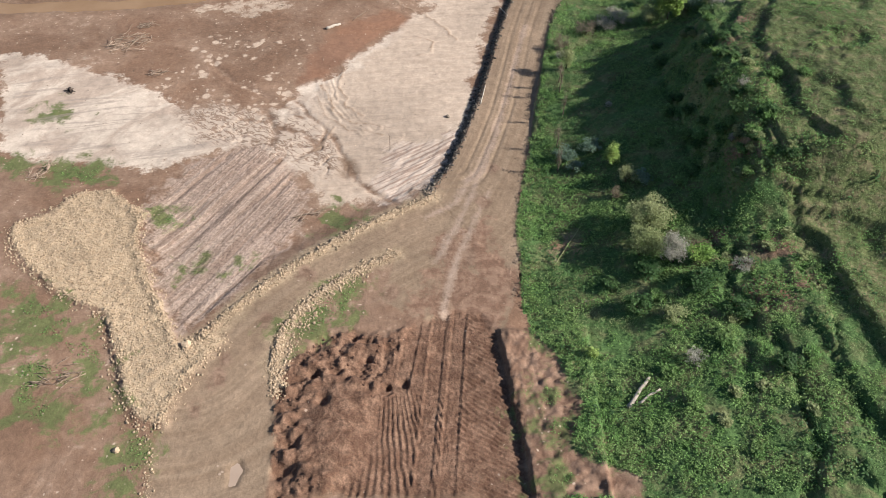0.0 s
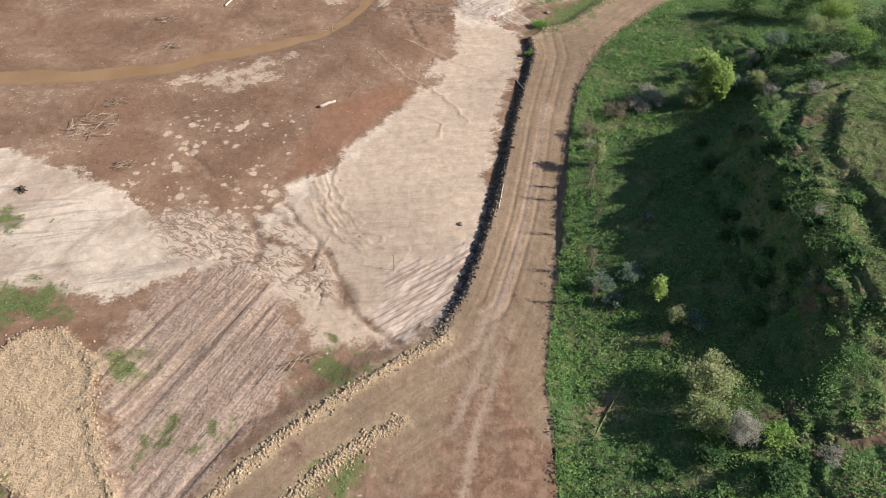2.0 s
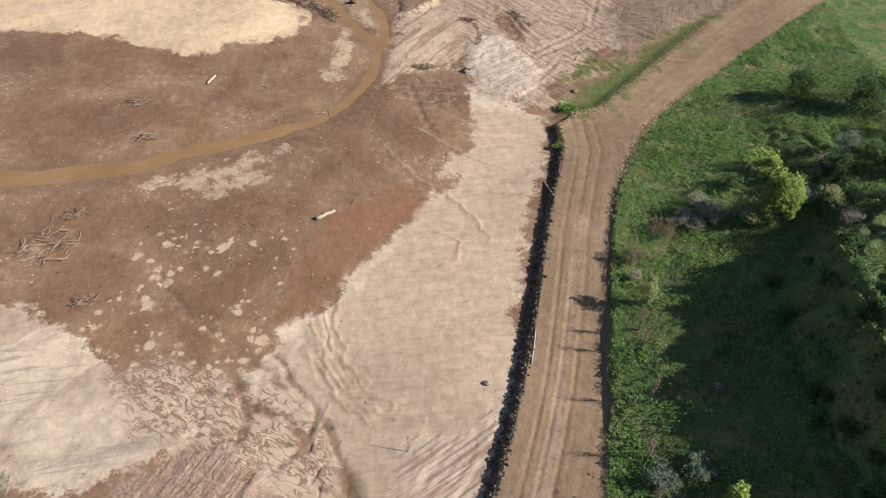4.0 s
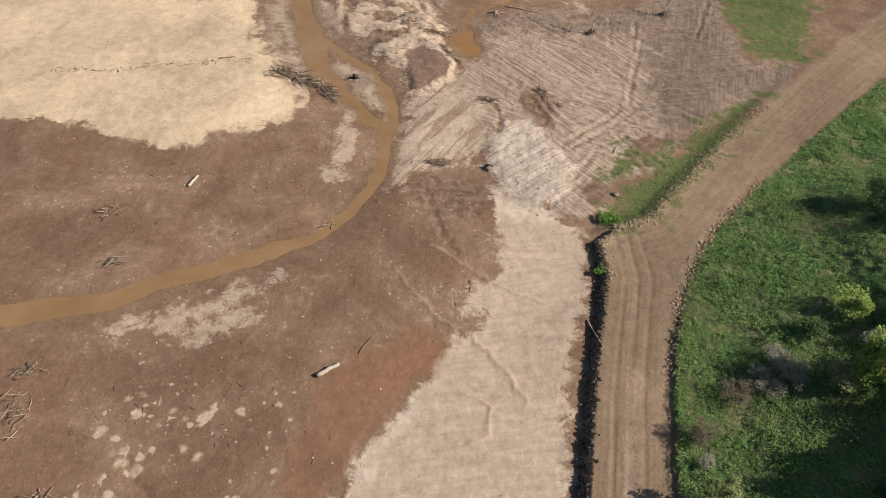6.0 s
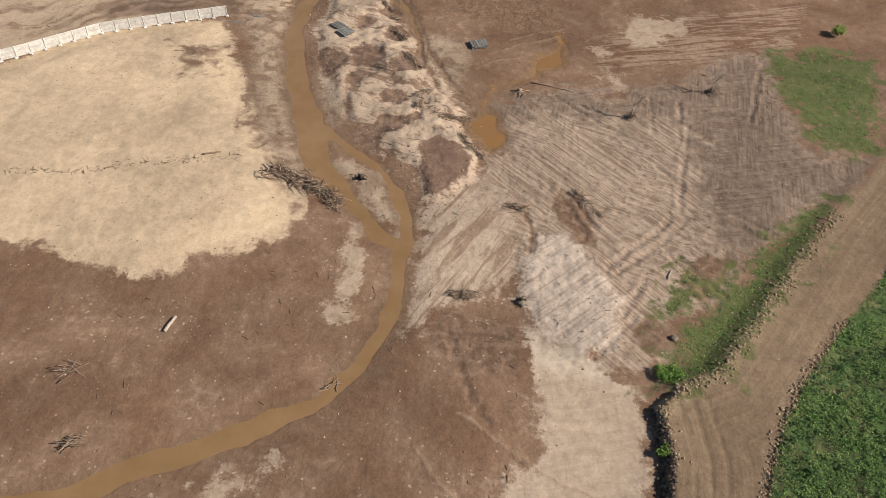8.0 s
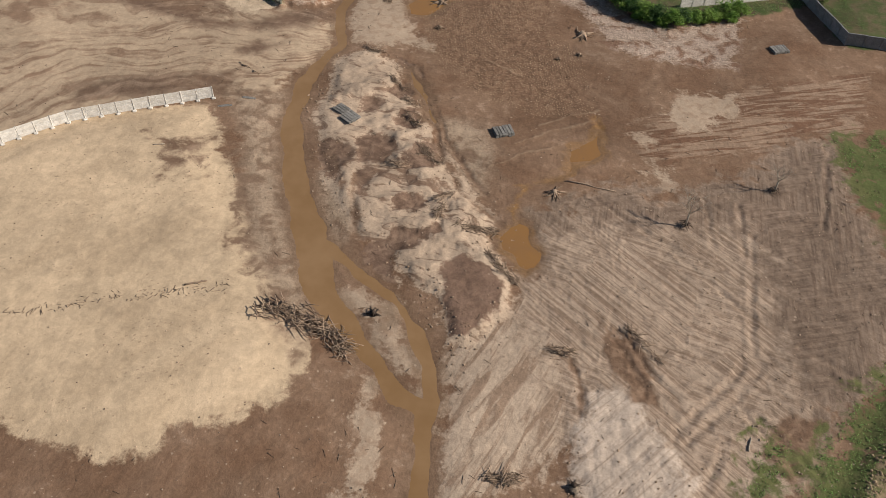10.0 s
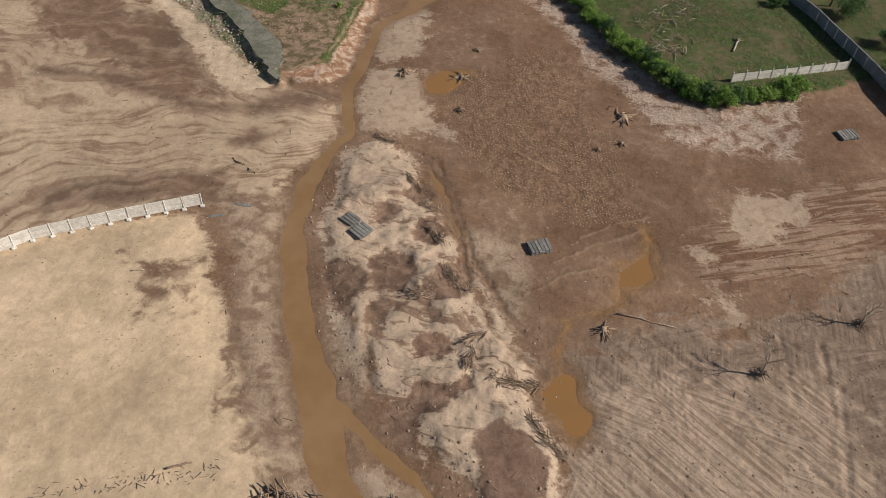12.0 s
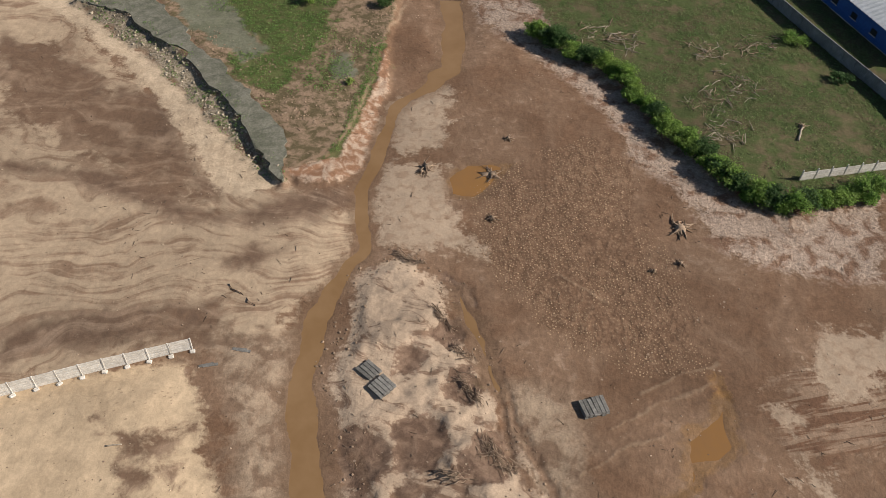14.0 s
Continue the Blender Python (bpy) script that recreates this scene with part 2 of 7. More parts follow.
CHANNELS = [
    [(-16.5, 119.4), (-12.2, 113.8), (-8.1, 107.7), (-6.2, 102.9), (-4, 97.7), (-1.4, 95.6), (1.8, 92.5)],
    [(-33.4, 132), (-28, 125.4), (-22.9, 122.3), (-18.6, 118.4), (-14.4, 114.7)],
    [(-24.3, 114.5), (-19.1, 113.2), (-14.6, 111.1), (-12.1, 107.7)],
    [(-21.1, 116.4), (-18.2, 111.9), (-18.8, 107.5)],
    [(-10.5, 111.1), (-11.4, 106.8), (-13.7, 104.4)],
    [(-8.5, 255.8), (-6.8, 248.5), (-4.6, 235.4), (-1.8, 227.3), (1.8, 223), (3.8, 220)],
    [(-1.3, 176.8), (1.1, 167.4), (2.8, 163.8)],
    [(9.5, 198.4), (10.3, 194), (9.6, 190.9)],
    [(15.6, 203.1), (17.1, 196.3), (19, 193.1)]]

GOUGES = [
    [(16.9, 226.7), (24.9, 217.9), (34.5, 209.9)], [(18.1, 221.6), (26.3, 216), (33.4, 204.7)], [(20.3, 179.7), (22.8, 182.8), (25.6, 187.4)],
    [(19.7, 188), (26.8, 193.7), (32.1, 199.1)], [(21, 187), (28.1, 192.7), (33.2, 198)], [(16.5, 202.7), (18.9, 196.5), (21.5, 192.9)], [(32.1, 199.1), (37.7, 219.2)],
    [(38.3, 200), (44.4, 194.8)], [(37.2, 197.6), (42.6, 194)], [(28.4, 191.6), (32.5, 182.9)], [(33, 226.2), (31.9, 217.1)],
    [(37.8, 225.3), (35.7, 215.3)], [(55.7, 239.2), (48.4, 220.5)], [(16.1, 173.2), (22.2, 179.7)], [(30, 190.5), (34.5, 183)]]
WEEDS = [(-30.1, 89.2, 1.3), (-18.7, 80.5, 0.9), (-24.7, 80.3, 0.8), (-6.1, 89.6, 2.2), (-43.8, 101, 1.5), (-54.5, 114.8, 2.5), (-56.9, 101.2, 2), (20.7, 66.3, 0.9),
         (18.7, 59.2, 1.0), (20.8, 59.3, 0.9), (21.5, 55.6, 1.3), (20.6, 49.2, 0.8), (18.8, 54.8, 0.7), (27.5, 181, 1.6), (31, 186, 1.4), (29, 183.5, 1.4)]
SOAKED = [[(14, 205), (16.5, 200.8), (18.6, 194), (16.2, 195.4), (14.6, 199)], [(29.2, 185.5), (33.4, 191), (38.5, 190.2), (31.2, 181.6)], [(22, 178), (24.4, 180), (26.5, 176.5), (23, 173)],
          [(14, 201.5), (17.6, 202.6), (19.4, 197.4), (19.1, 191.5), (16.3, 192.4), (14, 196.9)], [(-2.2, 180.5), (5.2, 179.5), (7.3, 178.6), (7.3, 172.9), (4.7, 170.2), (-0.2, 171.2), (-3.7, 176.5)]]
DOZED = [[(8.5, 72.5), (8, 68), (6.5, 46)], [(10.8, 72.5), (10.4, 68), (9.1, 46)], [(2.8, 72), (2.2, 60.6)], [(5.3, 71), (3.9, 61)]]
PITS = [(-2, 68, 0.9), (-0.3, 64.8, 0.8), (4.2, 61.6, 0.9), (-4.9, 58.8, 1.3), (-8.2, 53.2, 1.5), (-8.1, 50.2, 1.3), (-6.3, 62.5, 1.0), (2.3, 61.0, 0.7)]

PALESAND = [(-90, 334), (-81.5, 325.7), (-70.4, 316.9), (-60.2, 305.5), (-51.7, 293.8), (-41.4, 276.3), (-37.4, 275.2), (-33.1, 278.2), (-40.4, 286), (-49.1, 298.2), (-59.5, 310.4), (-70.8, 322.3), (-82, 334)]
OLIVE = [(-66, 336), (-52, 336), (-47.8, 325.6), (-38.5, 309.8), (-42.3, 307.2), (-50.8, 314.5), (-56.6, 325.2)]
LAWN = [(-52, 336), (-30, 336), (-28.8, 326.3), (-29.9, 313.4), (-36.7, 297.4), (-42.7, 303.2), (-45, 309), (-38.9, 308.9), (-47.8, 325.6)]
STRIP = [(-19.5, 315.5), (-21.3, 310.3), (-25.6, 286.6), (-28.5, 281.5), (-25.3, 281.6), (-21.7, 293.4), (-19.3, 307.1)]
FOOTPATH = [(-15.6, 326.8), (-20.4, 312), (-22.6, 296.3), (-25.6, 286.6), (-30.2, 282.1), (-32.8, 280.2)]
BRAID = [(-34.9, 116.1), (-28.2, 118.2), (-13.6, 113.6), (-7.1, 104.8), (-6, 100), (-11.8, 99.9), (-19.6, 107.1), (-29.3, 107.8)]
LOBE = [(-13, 93), (12, 93), (24, 168), (9, 172), (-1, 140), (-12, 124)]
HOLES = [(-17.2, 61.5, 0.9), (-16.6, 64, 0.6), (-9.6, 79.2, 0.8), (-8.4, 78.3, 0.6), (2.4, 74.9, 1.0), (-13.2, 71, 0.7), (-18.9, 57.4, 0.8), (12.4, 82, 0.9), (14.2, 93, 0.8), (15.6, 101, 0.7)]
SCARS = [(49.5, 76.5, 1.6), (46.5, 70, 2.4), (44.5, 75.5, 1.5), (43.5, 81, 1.2), (51, 71, 1.4), (40.5, 79, 1.0), (47, 90, 1.2), (50, 112, 1.2), (53.5, 118.5, 1.4), (24.2, 84, 0.8)]
HILLPATH = [(46, 150), (48.5, 154), (50.5, 158.5)]

SPOILMUD = [
    [(-17.9, 240), (-15.3, 241.2), (-12.5, 240.1), (-11.3, 236.5), (-13.2, 234.4), (-17, 233.5)],
    [(-10.9, 235.1), (-8.9, 238), (-6.1, 239.2), (-4.4, 235.8), (-4.4, 233.2), (-7.1, 231.9), (-9.8, 232.5)],
    [(-17.1, 232.1), (-15.1, 232.6), (-12.4, 232), (-14.8, 229.5), (-16, 227.3), (-17.1, 229.4)],
    [(-11.9, 223.3), (-11.6, 225.8), (-9.4, 227.3), (-6.8, 227), (-5.4, 225.6), (-7.6, 224.6), (-9.8, 224)],
    [(-15.7, 217.4), (-12.2, 217.8), (-10.5, 220.4), (-7.3, 221.1), (-5.2, 221.8), (-5.3, 219.4), (-7.4, 218.3), (-9.5, 216.6), (-11.2, 215.6), (-12.1, 210.8), (-15.2, 214.1)]]
SPOILMUD_NORTH = [
    [(-23.6, 239.4), (-18.8, 238.9), (-17.8, 233.9), (-19.9, 230), (-22.2, 233.1)], [(-13.5, 252), (-8.8, 255.6), (-8.2, 252.3), (-10.9, 249.2)],
    [(-12.2, 245.7), (-9.3, 247.3), (-7.2, 245), (-9.3, 242.1), (-11.9, 242.6)], [(-16.8, 248.7), (-15, 249.8), (-13.5, 248.2), (-14.6, 245.4), (-16.7, 245.7)],
    [(-11, 261.4), (-7.4, 259.7), (-6.7, 256.3), (-9.2, 257)]]
TRICKLE = [(7.6, 229.4), (5.7, 225.9), (4.7, 223), (5, 221.7)]
GREYSILT = [
    [(-5.2, 244.9), (-1.8, 245), (3, 243.5), (3.7, 236.6), (1.3, 226), (-2.5, 231), (-4.6, 238)], [(-22.7, 233.2), (-16.8, 228.5), (-16.2, 220.8), (-19.1, 217.6), (-22, 223.4)]]
FLATDARK = [
    [(-61.9, 301.2), (-54.3, 298.4), (-50.5, 292.5), (-48.5, 286.2), (-45.7, 281.3), (-40.8, 277.5), (-41.6, 274.8), (-49.2, 280.6), (-55, 282), (-60.7, 292.5)],
    [(-83.9, 315), (-74.4, 311.1), (-64.5, 304.2), (-59.6, 293.2), (-67.2, 295.2), (-74.7, 297.6), (-80.1, 303.7)],
    [(-63.1, 252.2), (-57.3, 254.5), (-48.5, 256.2), (-39.2, 257.2), (-37.6, 255.9), (-37.8, 252.7), (-41.5, 251.3), (-49.8, 250.6), (-57.2, 249.5), (-61.8, 248.1)]]
FLATBAND = [
    [(-73.2, 282.6), (-65.1, 281.5), (-57.2, 281.3), (-49.4, 277.6), (-45.6, 274), (-38.5, 271.8), (-39.7, 270.1), (-49, 272), (-54.9, 275), (-62.8, 279.2), (-72.4, 280.1)],
    [(-38.8, 263.6), (-35.5, 266.1), (-31.8, 265.9), (-34.4, 262.7), (-37.8, 261.7)], [(-38.5, 272.3), (-31.3, 276.3), (-24.4, 277.8), (-23.1, 274.7), (-27.9, 271.6), (-36.8, 270.3)]]
ARCS = [
    [(-13.3, 126.1), (-11.5, 119.7), (-7.9, 113.9), (-4.1, 110.3), (0.9, 108.6)], [(-11.4, 126.1), (-9.6, 119.8), (-6.6, 114.9), (-2.8, 111.7), (1.5, 110.4)],
    [(-9.2, 119.8), (-5.1, 114), (-0.7, 112.2), (2.2, 112.1)], [(-12.5, 126.1), (-10.5, 119.5), (-7.1, 114.2), (-3.3, 110.8), (1.3, 109.3)]]
SANDEDGE = [(-38, 251), (-29, 252), (-29.5, 240), (-27, 226), (-23.5, 214), (-21, 207), (-22.5, 198), (-25, 204), (-30, 216), (-34, 236)]
OCHRE_FILM = [(14.6, 238.9), (17.8, 240.4), (19.3, 243.5), (19.5, 245.8), (20.8, 245.0), (20.8, 240.9), (20.5, 236.2), (18.3, 234.4), (15.5, 232.7), (15.2, 231.4), (8.1, 229.4), (6.0, 229.0), (9.6, 230.6), (13.3, 232.3), (14.3, 235.4)]
PALEPATCH = [
    [(25.1, 233.5), (27.1, 234.5), (28.7, 232.6), (29.2, 228.4), (27.3, 228), (25.7, 230.5)], [(25.6, 240.8), (28.4, 241.8), (29.2, 239.9), (27.2, 238.7)],
    [(31.9, 248.8), (35.1, 251.6), (44.0, 252.1), (45.3, 248.9), (41.0, 245.7), (38.4, 242.7), (34.4, 241.8), (33.0, 244.7)]]
MUDLINES = [
    [(10.9, 243.2), (15.8, 245.6), (21.1, 247.3)], [(6.6, 238.9), (12.9, 241.8), (19.5, 245)], [(3.1, 261.4), (6.5, 259.4), (9.8, 256.3)],
    [(2.5, 233.6), (7, 236.2), (12.2, 238)]]
MUDCUTS = [
    [(19.9, 245.3), (20.4, 242.3), (20.6, 239.4)], [(-5, 247.8), (-4, 239.8), (-1, 232.7), (1.5, 227.4)], [(-17.2, 230.8), (-16.9, 224.5), (-16.4, 219.1)], [(-20.8, 236.2), (-19.4, 231.7), (-19, 228.3)]]
MARGIN = [(-0.5, 106.8), (3.6, 108.7), (8.5, 109.6), (10, 112.3), (11.1, 108.1), (8.3, 101.9), (5.7, 96.8), (2.6, 93), (-0.4, 92.4), (-1.4, 98.6), (-0.2, 101.8)]

# ---- numeric helpers ----
GRID_RNG = np.random.RandomState(7)
LATTICE = GRID_RNG.rand(256, 256)


def vnoise(x, y, size, seed=0):
    """Smooth noise from 0 to 1 with bumps about size metres wide."""
    u, v = x / size + seed * 17.3, y / size + seed * 9.7
    iu, iv = np.floor(u).astype(int), np.floor(v).astype(int)
    fu, fv = u - iu, v - iv
    fu, fv = fu * fu * (3 - 2 * fu), fv * fv * (3 - 2 * fv)
    a, b = LATTICE[iu & 255, iv & 255], LATTICE[(iu + 1) & 255, iv & 255]
    c, d = LATTICE[iu & 255, (iv + 1) & 255], LATTICE[(iu + 1) & 255, (iv + 1) & 255]
    return (a * (1 - fu) + b * fu) * (1 - fv) + (c * (1 - fu) + d * fu) * fv


def fbm(x, y, size, seed=0, octaves=4):
    total, amp, norm = 0, 1.0, 0
    for k in range(octaves):
        total = total + amp * vnoise(x, y, size / 2 ** k, seed + 3 * k)
        norm += amp
        amp *= 0.5
    return total / norm


def step(a, b, v):
    s = np.clip((v - a) / (b - a), 0, 1)
    return s * s * (3 - 2 * s)


def streaks(x, y, turn, along, across, seed=0):
    """Noise drawn out along a heading, given in radians: blade and tyre marks."""
    u, v = np.cos(turn) * x + np.sin(turn) * y, -np.sin(turn) * x + np.cos(turn) * y
    v = v + 0.5 * (vnoise(x, y, 7.0, seed + 2) - 0.5)
    return 0.6 * vnoise(u / along, v / across, 1.0, seed) + 0.4 * vnoise(u / (0.6 * along), v / (0.45 * across), 1.0, seed + 5)


def line_distance(x, y, line):
    """Distance to an open line, how far along it (0 to 1 per point) and the width given there."""
    best = np.full(x.shape, 1e9)
    width = np.zeros(x.shape)
    for p, q in zip(line[:-1], line[1:]):
        dx, dy = q[0] - p[0], q[1] - p[1]
        s = np.clip(((x - p[0]) * dx + (y - p[1]) * dy) / (dx * dx + dy * dy + 1e-9), 0, 1)
        d = np.hypot(x - p[0] - s * dx, y - p[1] - s * dy)
        near = d < best
        best = np.where(near, d, best)
        if len(p) > 2:
            width = np.where(near, p[2] + s * (q[2] - p[2]), width)
    return best, width


def inside(x, y, area, reach=6.0):
    """Signed distance to the edge of an area: positive inside, down to -reach outside."""
    out = np.full(x.shape, -float(reach))
    xs, ys = [p[0] for p in area], [p[1] for p in area]
    pick = (x > min(xs) - reach) & (x < max(xs) + reach) & (y > min(ys) - reach) & (y < max(ys) + reach)
    if not pick.any():
        return out
    px, py = x[pick], y[pick]
    d, _ = line_distance(px, py, area + area[:1])
    odd = np.zeros(px.shape, bool)
    for p, q in zip(area, area[1:] + area[:1]):
        if p[1] != q[1]:
            odd ^= ((p[1] > py) != (q[1] > py)) & (px < (q[0] - p[0]) * (py - p[1]) / (q[1] - p[1]) + p[0])
    out[pick] = np.maximum(np.where(odd, d, -d), -reach)
    return out


BLOTS = [(-40, 126), (-33, 143), (-18, 139), (-13, 127), (-21, 117), (-33, 119)]
ROAD = ROAD_LEFT + ROAD_RIGHT[::-1]
APRON = [ROAD_LEFT[0]] + BRANCH_UP + [(-21.5, 60), (-22, 55)] + BRANCH_WEST[1:] + [(-21, 38), (-9, 38)] + BRANCH_LOW[::-1] + [(1, 74), (5, 71), (16, 69), (18.5, 78), ROAD_RIGHT[2], ROAD_RIGHT[3]]
HILL_U = [22, 26, 30, 38, 42.5, 44.8, 46.4, 48.0, 50.4, 53, 58, 61, 80, 120, 400]
HILL_H = [0, 0.9, 2.2, 5.0, 7.0, 9.6, 12.2, 14.4, 15.6, 16.3, 18.0, 18.6, 20.0, 22.0, 24.0]
RAMP_U, RAMP_H = [22, 30, 36, 41, 46, 55, 65, 80, 400], [0, 1.6, 3.5, 5.0, 6.5, 9.2, 11.4, 13.5, 17.0]
HILL_Y = [0, 47, 62, 68, 76, 82, 88, 92, 115, 124, 131, 139, 146, 153, 162, 172, 183, 200]
HILL_A = [0.3, 0.45, 0.58, 0.62, 0.69, 0.85, 0.96, 1.0, 0.98, 0.92, 0.80, 0.62, 0.48, 0.35, 0.25, 0.11, 0.03, 0.0]


def heights(x, y):
    """The ground's height, and the masks of its surfaces as signed distances in metres."""
    wx = x + 1.6 * (fbm(x, y, 5, 1) - 0.5) + 0.5 * (vnoise(x, y, 0.9, 2) - 0.5)
    wy = y + 1.6 * (fbm(x, y, 5, 5) - 0.5) + 0.5 * (vnoise(x, y, 0.9, 6) - 0.5)
    m = {}
    rough = fbm(x, y, 0.9, 11, 3) - 0.5
    z = 0.35 * (fbm(x, y, 18, 3) - 0.5) + 0.10 * rough
    road = inside(x + 0.25 * (vnoise(x, y, 1.2, 8) - 0.5), y, ROAD)
    apron = inside(x + 0.4 * (vnoise(x, y, 1.2, 8) - 0.5), y, APRON)
    gravel = inside(wx, wy, GRAVEL)
    m["road"] = np.maximum(road, apron)
    m["gravel"] = gravel
    m["lane"] = np.where(road > -0.5, np.minimum(line_distance(x, y, ROAD_LEFT)[0], 40), np.minimum(line_distance(x, y, BRANCH_UP)[0], 40) + 50)
    bu, _ = line_distance(x, y, BRANCH_UP)
    bl, _ = line_distance(x, y, BRANCH_LOW[:6])
    re, _ = line_distance(x, y, ROAD_LEFT[8:14])
    m["verge"] = np.maximum(np.maximum(1.6 - bu, 1.5 - bl), 1.3 - re)
    # raised ground in the south
    reach = 20 * step(-24, -34, x)
    south = 1.1 * step(84 + reach, 62 + reach, y) * step(26, 20, x)
    z = z + south * np.where(y < 108, 1, 0)
    # hill east of the road
    u = x - 9.0 * step(120, 139, y) + 3.0 * (fbm(x, y, 9, 21) - 0.5) * step(24, 34, x)
    gentle = np.interp(u, RAMP_U, RAMP_H) * np.interp(y, [40, 52, 66], [0.62, 0.85, 1.0])
    south_end = step(87, 77, y + 2.0 * (fbm(x, y, 9, 22) - 0.5))
    hill = np.interp(u, HILL_U, HILL_H) * np.interp(y, HILL_Y, HILL_A) * (1 - south_end) + gentle * south_end
    away, _ = line_distance(x, y, ROAD_RIGHT)
    hill = hill * (1 - step(138, 155, y) * (1 - step(0.5, 14, away)))
    lump = step(1.0, 5.0, hill)
    hill = hill + lump * (1 - 0.75 * step(50, 56, x)) * (1.0 * (fbm(x, y, 7, 31) - 0.5) + 0.7 * (fbm(x, y, 2.2, 33) - 0.5))
    # slipped terraces on the upper pasture
    ledge = hill * 0.62 + 0.8 * fbm(x, y, 15, 35, 3)
    tread = ledge % 1.0
    hill = hill + 1.15 * lump * (step(0.88, 0.98, tread) - tread) * step(48, 53, x) * step(142, 130, y) * step(0.32, 0.52, fbm(x, y, 9, 36))
    gully = np.abs(fbm(x, y * 0.45, 5, 37) - 0.5)
    hill = hill - 0.9 * step(0.07, 0.0, gully) * step(40, 44, u) * step(55, 48, u) * lump
    east, _ = line_distance(x, y, ROAD_RIGHT)
    right_side = (x > np.interp(y, [p[1] for p in ROAD_RIGHT], [p[0] for p in ROAD_RIGHT])) & (y > 40)
    level = 1.3 * np.interp(y, [0, 168, 205, 240], [1, 0.95, 0.35, 0.1])
    bank = np.interp(y, [60, 95, 112, 145, 160, 175], [0.0, 0.1, 0.5, 0.55, 0.15, 0.05])
    rside = level + bank * step(0.0, 0.7, east) * (1 - 0.6 * step(3, 9, east)) + hill + 0.35 * rough
    rside = rside * step(30, 12, np.maximum(y - 195, 0)) + 0.4 * (1 - step(30, 12, np.maximum(y - 195, 0)))
    z = np.where(right_side & (road < 0), z + (rside - z) * np.where(y < 80, step(0, 4, x - 18.3), 1.0), z)
    # road and branch on their embankment
    fill = step(-1.0, 0.3, inside(x, y, [(-11, 64), (-10, 69), (-7.5, 73), (-4, 77), (3, 82.5), (7, 72), (7, 64)]))
    z = np.where(right_side, z, z * (1 - fill) + np.maximum(z, 1.22 + 0.15 * rough) * fill)
    rise = np.where(right_side, step(-0.2, 0.0, road), step(np.where(y > 168, -3.2, -1.25), 0.1, road))
    z = np.where(right_side & (road < 0), z, z * (1 - rise) + (level + 0.06 * rough) * rise)
    arise = step(-5.5, 0.1, apron)
    z = np.where(road > -0.2, z, z * (1 - arise) + np.maximum(z, 1.3 + 0.06 * rough) * arise)
    for off in (1.9, 3.5, 5.2):
        dl, _ = line_distance(x, y, ROAD_LEFT[1:9])
        z = z - 0.09 * step(0.45, 0.0, np.abs(dl - off - 0.5 * vnoise(x, y, 14, 41))) * (road > 0)
    g = step(-0.9, 0.3, gravel)
    z = z * (1 - g) + (np.interp(y, [55, 68, 80, 96], [1.5, 1.4, 1.15, 0.75]) + 0.22 * (vnoise(x, y, 0.8, 43) - 0.5) + 0.3 * (fbm(x, y, 4, 45) - 0.5)) * g
    rim = step(1.0, 0.0, np.abs(gravel - 0.4)) * 0.3 + step(0.8, 0.0, np.minimum(np.abs(bu), np.abs(bl))) * 0.35
    z = z + rim * vnoise(x, y, 0.7, 47)
    # ploughed tracks
    m["ruts"] = inside(wx, wy, RUTS)
    rut = streaks(x, y, 1.12, 22.0, 1.5, 51)
    inrut = step(-0.5, 1.5, m["ruts"])
    z = z + inrut * (0.22 * (streaks(x, y, 1.12, 9.0, 0.9, 53) - 0.5) - 0.16 * step(0.60, 0.78, rut))
    # dug, freshly turned soil
    fresh = inside(wx, wy, FRESH)
    m["fresh"] = fresh
    f = step(-0.6, 0.6, fresh)
    heap = np.hypot((x + 3.2) / 4.6, (y - 55.5) / 7.5)
    clod = step(2.6, 0.4, x - 0.32 * (y - 60)) * step(0.55, 0.95, heap)
    z = z + f * (clod * (1.5 * (fbm(x, y, 2.4, 55) - 0.36) + 0.8 * (vnoise(x, y, 0.9, 56) - 0.4) + 0.3 * (vnoise(x, y, 0.45, 54) - 0.5)) - 0.25)
    z = z + f * 0.9 * step(1.15, 0.2, heap)
    paved = np.minimum.reduce([line_distance(x, y, a)[0] for a in DOZED])
    fan = np.arctan2(x - 1.5, 75.0 - y) * 18 + 0.5 * fbm(x, y, 3, 57)
    tooth = np.abs((fan / 0.52) % 1.0 - 0.5)
    east_side = step(9.6, 10.6, x)
    sweep = (0.75 * y + 0.42 * x + 1.8 * (fbm(x, y, 5, 50) - 0.5)) / 0.5
    tooth = tooth * (1 - east_side) + np.abs(sweep % 1.0 - 0.5) * east_side
    smoothed = step(0.9, 1.2, heap) * step(0.75, 1.0, paved) * (1 - clod) * np.where(east_side > 0.5, 1.0, step(61.5, 59, y))
    z = z + 0.17 * f * smoothed * (step(0.05, 0.45, tooth) - 0.5) * (0.45 + 0.9 * vnoise(x, y, 1.6, 49))
    grouser = np.abs((y / 0.42) % 1.0 - 0.5)
    z = z - f * (0.05 + 0.03 * grouser) * step(0.95, 0.75, paved) + f * 0.12 * step(0.3, 0.0, np.abs(paved - 1.05)) * vnoise(x, y, 1.1, 48)
    z = z - f * 0.06 * step(0.16, 0.0, np.abs(paved - 0.72)) * (0.2 + vnoise(x, y, 2.5, 40))
    for px_, py_, pr in PITS:
        z = z - 0.75 * f * step(pr, 0.2 * pr, np.hypot(x - px_ + 0.5 * (vnoise(x, y, 1, 46) - 0.5), y - py_))
